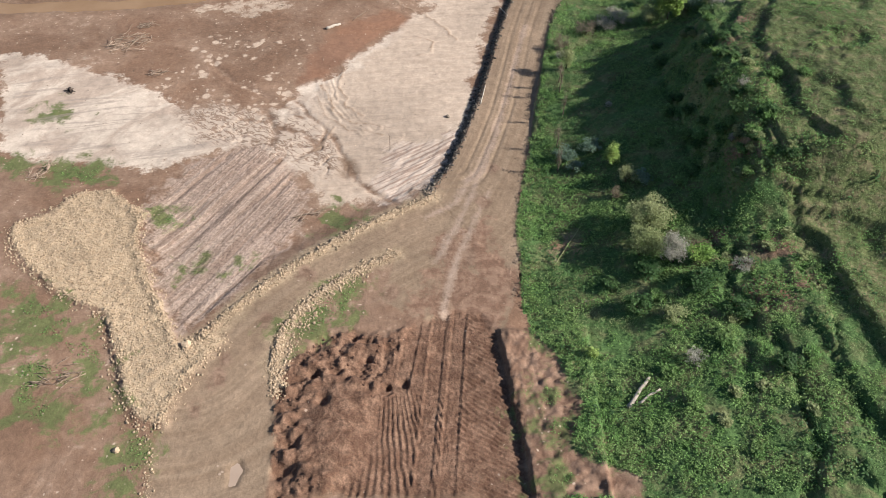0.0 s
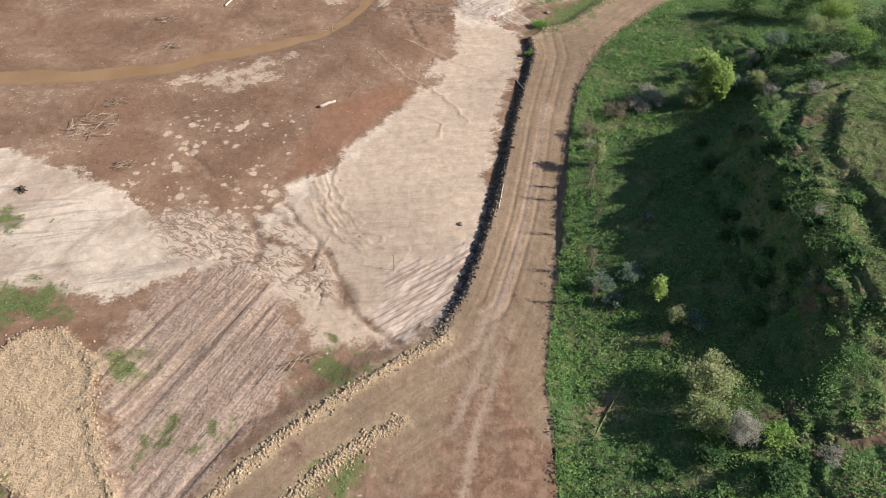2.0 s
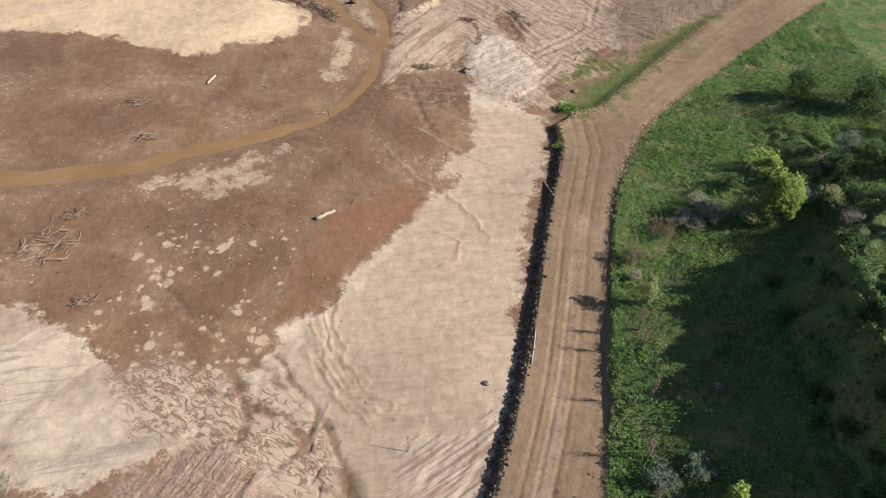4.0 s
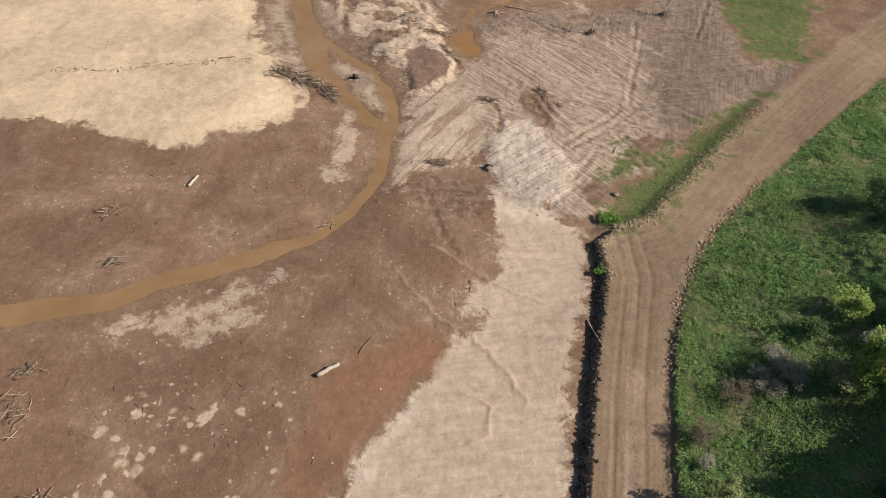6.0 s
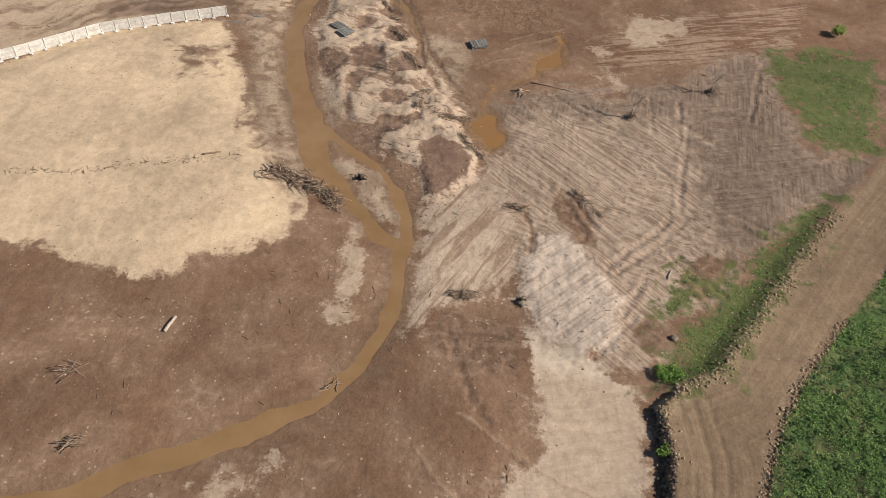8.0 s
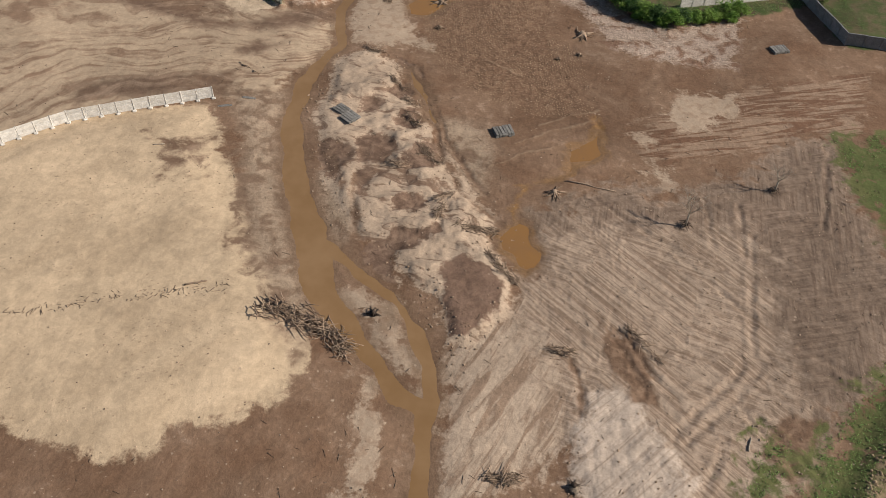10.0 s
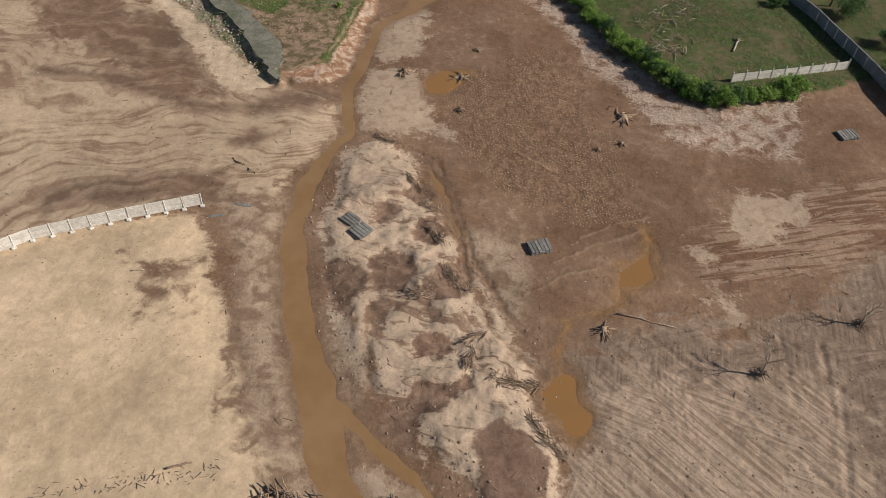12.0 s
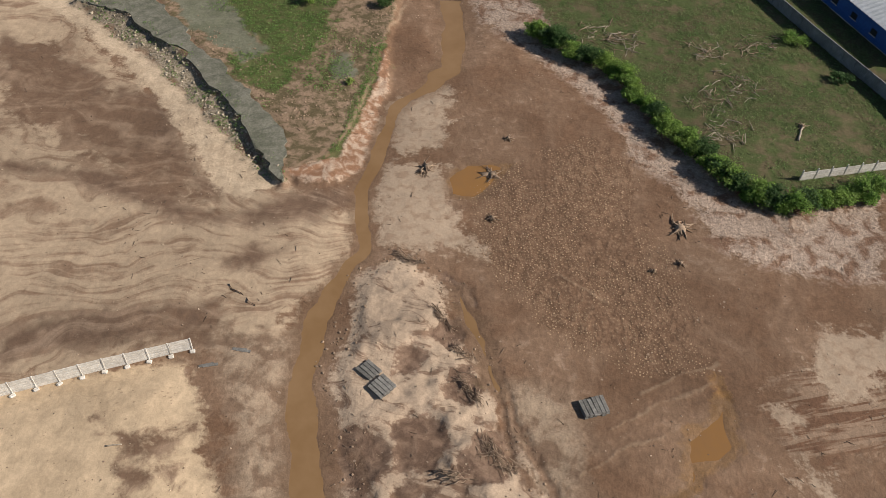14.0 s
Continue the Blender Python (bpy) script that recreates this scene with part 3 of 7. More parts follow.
    cut_x = np.interp(y, [46, 52, 59, 64, 68], [18.1, 17.6, 16.4, 15.9, 15.2])
    beyond = step(-0.1, 0.45, x - cut_x + 0.25 * (vnoise(x, y, 1.4, 44) - 0.5)) * step(70, 68.5, y)
    z = np.where((y < 72) & (x > 8) & (x < 26), z + beyond * (0.75 + 0.5 * rough) + 0.0, z)
    m["red"] = inside(wx, wy, REDEARTH)
    r = step(-0.5, 1.0, m["red"])
    m["red"] = np.maximum(m["red"], np.minimum(inside(wx, wy, [(3, 68), (16, 68), (18, 79), (14, 90), (9, 86), (5, 76)]), 1.0))
    z = z + r * 0.32 * (fbm(x, y, 3.0, 59) - 0.55)
    # pale silt, wet mud, sand
    m["pale"] = inside(wx, wy, PALE)
    m["lobe"] = np.minimum(m["pale"], inside(wx, wy, LOBE))
    hollows = np.maximum.reduce([np.maximum(c_ - np.hypot(wx - a_, (wy - b_) * 0.6), -6) for a_, b_, c_ in HOLES])
    m["poolmud"] = inside(wx, wy, POOLMUD)
    m["sand"] = inside(wx, wy, SAND)
    m["flats"] = inside(wx, wy, SANDN)
    z = z + 0.8 * step(0, 7, inside(x, y, SAND, 8)) * (0.6 + 0.4 * fbm(x, y, 14, 61))
    m["stain"] = np.maximum.reduce([inside(wx, wy, a) for a in (STAIN, STAINB, STAINC, STAIND)])
    # spoil ridge of dumped silt
    spoil = inside(wx, wy, SPOIL)
    m["spoil"] = spoil
    s = step(-0.4, 2.2, spoil)
    z = z + s * (0.35 + 0.75 * step(0.35, 0.75, fbm(x * 0.6, y, 4.5, 63)) * step(0, 5, spoil) + 0.35 * (fbm(x, y, 1.6, 64) - 0.5))
    m["spoilmud"] = np.maximum.reduce([inside(wx, wy, a) for a in SPOILMUD + SPOILMUD_NORTH])
    z = z - 0.30 * step(-0.6, 0.8, m["spoilmud"])
    m["mound"] = inside(wx, wy, MOUND)
    flat = step(-1.6, 2.6, m["mound"])
    z = z * (1 - flat) + (0.55 + 0.12 * rough + 0.10 * (streaks(x, y, 0.5, 3.0, 0.8, 87) - 0.5)) * flat
    # scraped ground with blade marks
    m["scrape"] = inside(wx, wy, SCRAPE)
    m["ashy"] = inside(wx, wy, ASHY)
    c = step(-0.5, 1.5, m["scrape"])
    m["bladed"] = np.where(m["scrape"] > -5, np.minimum(m["scrape"], np.clip(np.maximum(x - 36 - 0.1 * (y - 200), y - 221), -6, 6)), -6.0)
    ang = np.where(x - 36 - 0.1 * (y - 200) > 0, 1.26, np.where(m["ashy"] > 0, 0.70, -0.92))
    blade = np.zeros(x.shape)
    for heading in (1.26, 0.70, -0.92):
        blade = np.where(ang == heading, streaks(x, y, heading, 16.0, 0.95, 65), blade)
    cross_cut = streaks(x, y, -0.45, 11.0, 0.9, 68)
    turned = step(0.50, 0.60, fbm(x, y, 13, 62, 2))
    blade = blade * (1 - turned) + cross_cut * turned
    z = z + c * (0.18 * (blade - 0.5) - 0.12 * step(0.68, 0.8, blade) + 0.16 * (fbm(x, y, 3.2, 60) - 0.5) + 0.10 * rough)
    gouge = np.minimum.reduce([line_distance(x + 0.5 * (vnoise(x, y, 1.7, 39) - 0.5), y + 0.5 * (vnoise(x, y, 1.7, 38) - 0.5), a)[0] for a in GOUGES])
    z = z - 0.17 * step(0.5, 0.1, gouge) * (0.1 + vnoise(x, y, 2.2, 42)) + 0.12 * step(0.45, 0.0, np.abs(gouge - 0.85)) * vnoise(x, y, 1.2, 47)
    z = z + 0.32 * step(-2.0, 2.0, m["ashy"]) * (0.5 + fbm(x, y, 3, 67))
    # silt bars, drains and beaten paths
    m["silt"] = np.maximum.reduce([inside(wx, wy, a) for a in SILT[1:] + SILT_BARS[:2] + PALEPATCH])
    m["washed"] = np.maximum.reduce([inside(wx, wy, a) for a in (SILT[0], SILT_BARS[2])])
    m["sandedge"] = np.maximum.reduce([inside(wx, wy, a) for a in [SANDEDGE] + GREYSILT])
    m["margin"] = inside(wx, wy, MARGIN)
    z = z + 0.22 * step(-1.0, 1.0, m["margin"]) * (streaks(x, y, 1.0, 3.0, 0.7, 88) - 0.5)
    arc = np.minimum.reduce([line_distance(x + 0.5 * (vnoise(x, y, 1.5, 89) - 0.5), y, a)[0] for a in ARCS])
    z = z + 0.16 * step(0.42, 0.0, np.abs(arc - 0.35)) * (0.3 + vnoise(x, y, 1.6, 90))
    # silt dragged by water towards the river mouth
    m["fan"] = 42.0 * (np.arctan2(y - 268.0, 2.0 - x) + 0.30 * (fbm(x, y, 16, 86) - 0.5))
    m["flatdark"] = np.maximum.reduce([inside(wx, wy, a) for a in FLATDARK + FLATBAND])
    drain = np.maximum.reduce([0.36 - line_distance(wx, wy, a)[0] for a in CHANNELS + MUDCUTS])
    z = z - 0.14 * step(-0.5, 0.3, drain)
    m["soaked"] = np.maximum.reduce([inside(wx, wy, a) for a in SOAKED] + [drain, hollows])
    beaten = np.maximum.reduce([0.12 - line_distance(wx, wy, a)[0] for a in TRAILS[:6] + TRAILS[9:] + MUDLINES])
    z = z + 0.10 * step(-0.5, 0.2, beaten)
    m["track"] = np.maximum.reduce([0.42 - line_distance(x + 0.6 * vnoise(x, y, 3, 72), y, a)[0] for a in TRAILS[6:9]])
    # grass
    m["patch"] = np.maximum.reduce([np.minimum(inside(wx, wy, a), 0.2 if a in (GRASSW, GRASSW3) else 2.5) for a in (GRASSP, GRASSF, GRASSJ, GRASSW, GRASSW2, GRASSW3)])
    m["patch"] = np.maximum(m["patch"], np.maximum.reduce([np.maximum(c_ - np.hypot(wx - a_, wy - b_), -6) for a_, b_, c_ in WEEDS]))
    hillgrass = np.where(right_side & (road < 0) & (y < 235), np.minimum(np.minimum(east, 6.0) - 0.2, 235 - y), -6.0)
    hillgrass = np.where(m["red"] > -4, np.minimum(hillgrass, -m["red"]), hillgrass)
    hillgrass = np.where((y < 72), np.where(x > 19, np.minimum(6, x - 19), -6.0), hillgrass)
    hillgrass = np.where((y < 72) & (m["red"] > -3), np.minimum(hillgrass, -m["red"]), hillgrass)
    m["grass"] = hillgrass
    m["pasture"] = np.minimum(hillgrass, np.minimum(np.clip(x - 47.5 - 0.25 * np.abs(y - 95), -6, 6), np.clip(136 - y, -6, 6)))
    m["scar"] = np.minimum(hillgrass, np.maximum.reduce([np.maximum(c_ - np.hypot((wx - a_) * 0.7, wy - b_), -6) for a_, b_, c_ in SCARS]))
    m["penin"] = inside(wx, wy, PENIN)
    m["pedge"] = inside(wx, wy, PEDGE)
    z = z + 0.9 * step(-1.2, 0.6, np.maximum(m["penin"], inside(x, y, ASPH))) + 0.7 * step(-1.0, 0.5, m["pedge"]) * step(0.3, -0.6, m["penin"])
    m["palesand"] = inside(wx, wy, PALESAND)
    m["olive"] = np.maximum(inside(wx, wy, OLIVE), np.maximum(1.9 - np.hypot(x + 26.2, (y - 305.5) * 0.5), -6))
    m["lawn"] = np.maximum(inside(wx, wy, LAWN), inside(wx, wy, STRIP))
    m["footpath"] = np.maximum.reduce([0.28 - line_distance(wx, wy, FOOTPATH)[0], 0.2 - line_distance(wx, wy, HILLPATH)[0], beaten])
    m["braid"] = inside(wx, wy, BRAID)
    rid = np.abs(fbm(x * 0.7, y, 2.6, 77, 3) - 0.5)
    z = z - step(-0.5, 1.5, m["braid"]) * 0.20 * step(0.05, 0.0, rid)
    m["rubble"] = inside(wx, wy, RUBBLE)
    z = z + step(-0.5, 1, m["rubble"]) * 0.5 * (fbm(x, y, 1.6, 69) - 0.45)
    m["field"] = inside(wx, wy, FIELD + [(66.9, 281), (69, 267.4), (140, 252), (140, 500), (0, 500)])
    m["bank"] = inside(wx, wy, BANK)
    z = z + 0.35 * step(-2.5, 1.0, m["field"])
    m["dryroad"] = inside(wx, wy, DRYROAD + [])
    m["trample"] = inside(wx, wy, TRAMPLE)
    tr = step(-1.0, 2.0, m["trample"])
    z = z + tr * 0.10 * (vnoise(x, y, 0.9, 71) - 0.5)
    # river bed, creek and ponds
    sx = x + 1.6 * (fbm(x, y, 5, 1, 2) - 0.5)
    sy = y + 1.6 * (fbm(x, y, 5, 5, 2) - 0.5)
    d1, w1 = line_distance(sx, sy, RIVER + [(-75, 150, 5.5), (-140, 150, 6)])
    d2, w2 = line_distance(sx, sy, CREEK)
    stream = np.maximum(w1 * 0.46 - d1, w2 * 0.46 - d2) - 0.45 + 0.9 * (fbm(x, y, 3.2, 73, 2) - 0.5)
    m["stream"] = np.maximum(stream, -6)
    shore = np.where(stream > 0, -0.28 - 0.25 * np.clip(stream, 0, 1.2), -0.28 + 0.055 * np.clip(-stream, 0, 5)) + 0.03 * rough
    near_water = step(-5.0, -0.8, stream)
    z = z * (1 - near_water) + shore * near_water
    pond = 1.2 * (fbm(x, y, 2.4, 75, 2) - 0.5) + np.maximum.reduce([inside(sx, sy, a) for a in (POND_A, POND_B, POND_C, POND_D, POND_E, POND_G)])
    z = np.where(pond > -1.5, z * (1 - step(-1.5, 0.1, pond)) + (-0.12 - 0.12 * step(-0.2, 1.0, pond)) * step(-1.5, 0.1, pond), z)
    z = z - 0.25 * step(-0.3, 0.5, inside(x, y, POND_F))
    m["ochre"] = np.maximum.reduce([inside(wx, wy, a) for a in (POND_A, OCHRE_FILM, POND_C)] + [0.45 - line_distance(wx, wy, TRICKLE)[0]])
    m["blots"] = inside(x, y, BLOTS, 9)
    dry_ground = np.maximum.reduce([m[k] for k in ("pale", "sand", "flats", "road", "grass", "scrape", "ruts", "spoil", "gravel", "fresh", "penin", "field", "stream", "poolmud")])
    m["mudflat"] = np.minimum(-dry_ground, np.clip((210 - y) * 0.5, -6, 6))
    calm = np.maximum.reduce([step(-0.5, 1.5, m[k]) for k in ("pale", "sand", "silt", "poolmud", "flats")])
    wild = np.maximum.reduce([step(-0.5, 1.0, m[k]) for k in ("fresh", "gravel", "rubble", "bank", "ruts", "grass")])
    m["coarse"] = 0.30 - 0.12 * calm + 0.42 * wild * (1 - 0.3 * calm)
    m["damp"] = np.maximum(pond + 1.0, stream + 0.9)
    return z, m


def axis(lo, hi, gap, far):
    """Grid lines: even inside, ever wider apart outside."""
    core = np.arange(lo, hi + gap, gap)
    out, d, w = [], 0.0, gap
    while d < far:
        w *= 1.35
        d += w
        out.append(d)
    return np.concatenate([lo - np.array(out[::-1]), core, core[-1] + np.array(out)])


# ---- materials ----
def material(name, rough=0.8, spec=0.3):
    mat = bpy.data.materials.new(name)
    mat.use_nodes = True
    nt = mat.node_tree
    bsdf = nt.nodes["Principled BSDF"]
    bsdf.inputs["Roughness"].default_value = rough
    bsdf.inputs["Specular IOR Level"].default_value = spec
    return mat, nt, bsdf


def texcoord(nt, turn=0.0, scale=(1, 1, 1)):
    geo = nt.nodes.new("ShaderNodeNewGeometry")
    vec = geo.outputs["Position"]
    for key, value in (("Rotation", (0, 0, -turn)), ("Scale", scale)):
        mp = nt.nodes.new("ShaderNodeMapping")
        mp.inputs[key].default_value = value
        nt.links.new(vec, mp.inputs["Vector"])
        vec = mp.outputs["Vector"]
    return vec


def noise_node(nt, vec, scale, detail=4.0, rough=0.6, distort=0.0):
    n = nt.nodes.new("ShaderNodeTexNoise")
    n.inputs["Scale"].default_value = scale
    n.inputs["Detail"].default_value = detail
    n.inputs["Roughness"].default_value = rough
    n.inputs["Distortion"].default_value = distort
    nt.links.new(vec, n.inputs["Vector"])
    return n.outputs["Fac"]


def math_node(nt, op, a, b=None, c=None):
    n = nt.nodes.new("ShaderNodeMath")
    n.operation = op
    for k, v in enumerate((a, b, c)):
        if v is None:
            continue
        if isinstance(v, (int, float)):
            n.inputs[k].default_value = v
        else:
            nt.links.new(v, n.inputs[k])
    return n.outputs[0]


def smooth(nt, v, lo, hi):
    n = nt.nodes.new("ShaderNodeMapRange")
    n.interpolation_type = "SMOOTHSTEP"
    n.inputs["From Min"].default_value, n.inputs["From Max"].default_value = lo, hi
    nt.links.new(v, n.inputs["Value"])
    return n.outputs["Result"]


def mix(nt, fac, a, b, mode="MIX"):
    n = nt.nodes.new("ShaderNodeMix")
    n.data_type, n.blend_type = "RGBA", mode
    for sock, v in ((n.inputs[0], fac), (n.inputs[6], a), (n.inputs[7], b)):
        if isinstance(v, (int, float)):
            sock.default_value = v
        elif isinstance(v, tuple):
            sock.default_value = (*v, 1.0)
        else:
            nt.links.new(v, sock)
    return n.outputs[2]


def smooth_range(nt, v, lo, hi, to_lo, to_hi):
    n = nt.nodes.new("ShaderNodeMapRange")
    for key, value in (("From Min", lo), ("From Max", hi), ("To Min", to_lo), ("To Max", to_hi)):
        n.inputs[key].default_value = value
    nt.links.new(v, n.inputs["Value"])
    return n.outputs["Result"]


def ground_material():
    """Soils laid over one another by their signed distances, with ragged edges."""
    mat, nt, bsdf = material("soil", 0.92, 0.2)
    pos = texcoord(nt)
    n_grit = noise_node(nt, pos, 7.0, 2, 0.6)
    n_fine = noise_node(nt, pos, 2.2, 4, 0.62)
    n_mid = noise_node(nt, pos, 0.7, 6, 0.60, 0.4)
    n_big = noise_node(nt, pos, 0.10, 8, 0.62, 0.6)
    n_edge = noise_node(nt, pos, 0.32, 8, 0.62, 0.4)

    def streak(turn, along, across, distort=0.3, detail=4):
        return noise_node(nt, texcoord(nt, radians(turn), (along, across, 1)), 1.0, detail, 0.62, distort)

    lane = nt.nodes.new("ShaderNodeAttribute")
    lane.attribute_name = "lane"
    weave = nt.nodes.new("ShaderNodeCombineXYZ")
    nt.links.new(math_node(nt, "MULTIPLY", lane.outputs["Fac"], 1.3), weave.inputs[0])
    for k, turn in enumerate((0.0, 90.0)):
        flow = nt.nodes.new("ShaderNodeSeparateXYZ")
        nt.links.new(texcoord(nt, radians(turn), (0.03, 0.03, 0.03)), flow.inputs[0])
        nt.links.new(flow.outputs[0], weave.inputs[1 + k])
    lanes = noise_node(nt, weave.outputs[0], 1.0, 5, 0.66, 0.1)
    pattern = {
        "ruts": streak(64, 0.07, 2.2, 0.25, 6), "flow": streak(12, 0.06, 0.5, 0.9), "drive": lanes,
        "scrape": streak(-51, 0.07, 2.3, 0.25, 6), "blade": streak(76, 0.10, 2.2, 0.2, 6), "ash": streak(38, 0.13, 2.2, 0.3, 6),
        "comb": streak(8, 0.20, 1.5, 0.8, 7), "drag": streak(58, 0.10, 0.75, 1.0, 8),
        "spoil": streak(-24, 0.14, 0.42, 1.4, 9), "sheet": streak(55, 0.07, 0.13, 0.8, 9),
        "grit": n_grit, "ridge": math_node(nt, "ABSOLUTE", math_node(nt, "SUBTRACT", noise_node(nt, texcoord(nt, radians(-35), (0.6, 1.3, 1)), 0.75, 3, 0.55, 0.9), 0.5)), "fine": n_fine, "mid": n_mid, "big": n_big, "edge": n_edge,
    }
    def blend(a, b, fac):
        return math_node(nt, "ADD", math_node(nt, "MULTIPLY", a, math_node(nt, "SUBTRACT", 1.0, fac)), math_node(nt, "MULTIPLY", b, fac))

    fan = nt.nodes.new("ShaderNodeAttribute")
    fan.attribute_name = "fan"
    spread = nt.nodes.new("ShaderNodeCombineXYZ")
    nt.links.new(math_node(nt, "MULTIPLY", fan.outputs["Fac"], 0.8), spread.inputs[0])
    reach_x = nt.nodes.new("ShaderNodeSeparateXYZ")
    nt.links.new(texcoord(nt, 0.0, (0.045, 0.045, 0.045)), reach_x.inputs[0])
    nt.links.new(reach_x.outputs[0], spread.inputs[1])
    pattern["fan"] = blend(noise_node(nt, spread.outputs[0], 1.0, 8, 0.62, 0.15), noise_node(nt, pos, 0.35, 7, 0.62, 0.5), 0.35)
    pattern["skid"] = streak(10, 0.05, 0.55, 2.2, 7)

    where = noise_node(nt, pos, 0.085, 3, 0.5, 0.8)
    pattern["scrape"] = blend(pattern["scrape"], blend(streak(-28, 0.09, 2.0, 0.4, 6), n_mid, 0.3), smooth(nt, where, 0.46, 0.54))
    pattern["blade"] = blend(pattern["blade"], blend(streak(10, 0.10, 2.0, 0.4, 6), n_mid, 0.3), smooth(nt, where, 0.44, 0.52))
    warp = math_node(nt, "SUBTRACT", n_edge, 0.5)
    warp2 = math_node(nt, "SUBTRACT", n_fine, 0.5)
    # mask, first and second colour, pattern and its limits, edge softness, coarse and fine raggedness
    layers = [
        ("washed", (0.40, 0.312, 0.236), (0.25, 0.176, 0.125), "drag", 0.46, 0.60, 0.9, 9, 2.5),
        ("field", (0.112, 0.092, 0.052), (0.066, 0.086, 0.030), "edge", 0.38, 0.60, 0.4, 3, 1),
        ("bank", (0.36, 0.280, 0.225), (0.19, 0.115, 0.078), "edge", 0.46, 0.62, 1.0, 12, 3),
        ("dryroad", (0.265, 0.185, 0.130), (0.150, 0.084, 0.053), "skid", 0.45, 0.56, 1.2, 16, 3),
        ("trample", (0.160, 0.098, 0.063), (0.195, 0.122, 0.079), "mid", 0.42, 0.66, 2.5, 12, 2),
        ("sand", (0.505, 0.388, 0.265), (0.445, 0.338, 0.228), "sheet", 0.38, 0.62, 0.7, 7, 1.5),
        ("flats", (0.40, 0.305, 0.215), (0.225, 0.150, 0.102), "fan", 0.46, 0.62, 0.8, 10, 2),
        ("flatdark", (0.150, 0.098, 0.068), (0.29, 0.208, 0.150), "fan", 0.48, 0.66, 1.5, 5, 1.2),
        ("stain", (0.160, 0.102, 0.068), (0.27, 0.190, 0.133), "fan", 0.44, 0.66, 2.2, 20, 4),
        ("silt", (0.395, 0.305, 0.226), (0.270, 0.195, 0.139), "mid", 0.42, 0.66, 0.9, 12, 3),
        ("sandedge", (0.32, 0.242, 0.174), (0.190, 0.128, 0.088), "edge", 0.42, 0.60, 1.6, 9, 2),
        ("pale", (0.475, 0.388, 0.305), (0.33, 0.255, 0.195), "sheet", 0.42, 0.62, 0.7, 9, 2.0),
        ("lobe", (0.395, 0.307, 0.231), (0.345, 0.264, 0.196), "comb", 0.38, 0.66, 1.5, 10, 2.0),
        ("margin", (0.42, 0.335, 0.268), (0.25, 0.178, 0.135), "ash", 0.44, 0.62, 0.8, 8, 3),
        ("poolmud", (0.205, 0.108, 0.064), (0.178, 0.098, 0.061), "big", 0.4, 0.6, 1.2, 5, 0.5),
        ("ruts", (0.225, 0.155, 0.114), (0.325, 0.245, 0.188), "ruts", 0.36, 0.64, 1.4, 14, 3),
        ("scrape", (0.225, 0.160, 0.116), (0.370, 0.286, 0.218), "scrape", 0.38, 0.60, 1.3, 16, 3),
        ("bladed", (0.145, 0.101, 0.074), (0.225, 0.167, 0.126), "blade", 0.36, 0.64, 3.0, 22, 4),
        ("ashy", (0.47, 0.385, 0.315), (0.31, 0.243, 0.192), "ash", 0.46, 0.70, 1.2, 10, 3),
        ("braid", (0.195, 0.132, 0.092), (0.38, 0.30, 0.23), "ridge", 0.008, 0.07, 1.5, 9.0, 1.0),
        ("palesand", (0.53, 0.42, 0.305), (0.45, 0.35, 0.25), "edge", 0.4, 0.62, 0.7, 5.0, 1.5),
        ("spoil", (0.42, 0.322, 0.238), (0.20, 0.132, 0.093), "spoil", 0.52, 0.64, 0.5, 6, 2),
        ("spoilmud", (0.150, 0.096, 0.068), (0.215, 0.145, 0.104), "mid", 0.40, 0.64, 0.3, 4.5, 1.6),
        ("mound", (0.155, 0.099, 0.071), (0.20, 0.130, 0.094), "edge", 0.4, 0.62, 0.3, 4, 1),
        ("rubble", (0.34, 0.285, 0.22), (0.15, 0.128, 0.088), "fine", 0.42, 0.60, 1.0, 8, 3),
        ("penin", (0.125, 0.100, 0.055), (0.26, 0.185, 0.128), "mid", 0.40, 0.62, 0.4, 3, 1.5),
        ("lawn", (0.085, 0.110, 0.036), (0.105, 0.100, 0.045), "mid", 0.40, 0.62, 0.6, 9, 2),
        ("olive", (0.135, 0.140, 0.095), (0.17, 0.170, 0.125), "big", 0.40, 0.60, 0.5, 6, 1),
        ("pedge", (0.27, 0.15, 0.092), (0.42, 0.32, 0.245), "mid", 0.4, 0.62, 0.4, 2, 1.5),
        ("road", (0.188, 0.130, 0.084), (0.232, 0.166, 0.110), "drive", 0.36, 0.68, 0.25, 0.8, 0.6),
        ("red", (0.160, 0.094, 0.061), (0.210, 0.133, 0.089), "mid", 0.4, 0.62, 0.8, 10, 3),
        ("fresh", (0.116, 0.063, 0.039), (0.165, 0.098, 0.063), "mid", 0.38, 0.62, 0.3, 3, 1.5),
        ("track", (0.335, 0.250, 0.188), (0.25, 0.178, 0.128), "fine", 0.4, 0.6, 0.5, 2.0, 2.5),
        ("verge", (0.315, 0.235, 0.150), (0.205, 0.145, 0.092), "fine", 0.42, 0.62, 0.7, 5, 2),
        ("gravel", (0.39, 0.295, 0.190), (0.27, 0.196, 0.122), "fine", 0.42, 0.62, 0.3, 2, 1.2),
        ("soaked", (0.150, 0.094, 0.062), (0.200, 0.132, 0.090), "mid", 0.4, 0.6, 0.5, 3.0, 1.2),
        ("patch", (0.075, 0.105, 0.032), (0.11, 0.115, 0.045), "edge", 0.38, 0.60, 1.6, 22, 4),
        ("grass", (0.068, 0.118, 0.036), (0.130, 0.135, 0.058), "edge", 0.44, 0.62, 0.4, 3, 2),
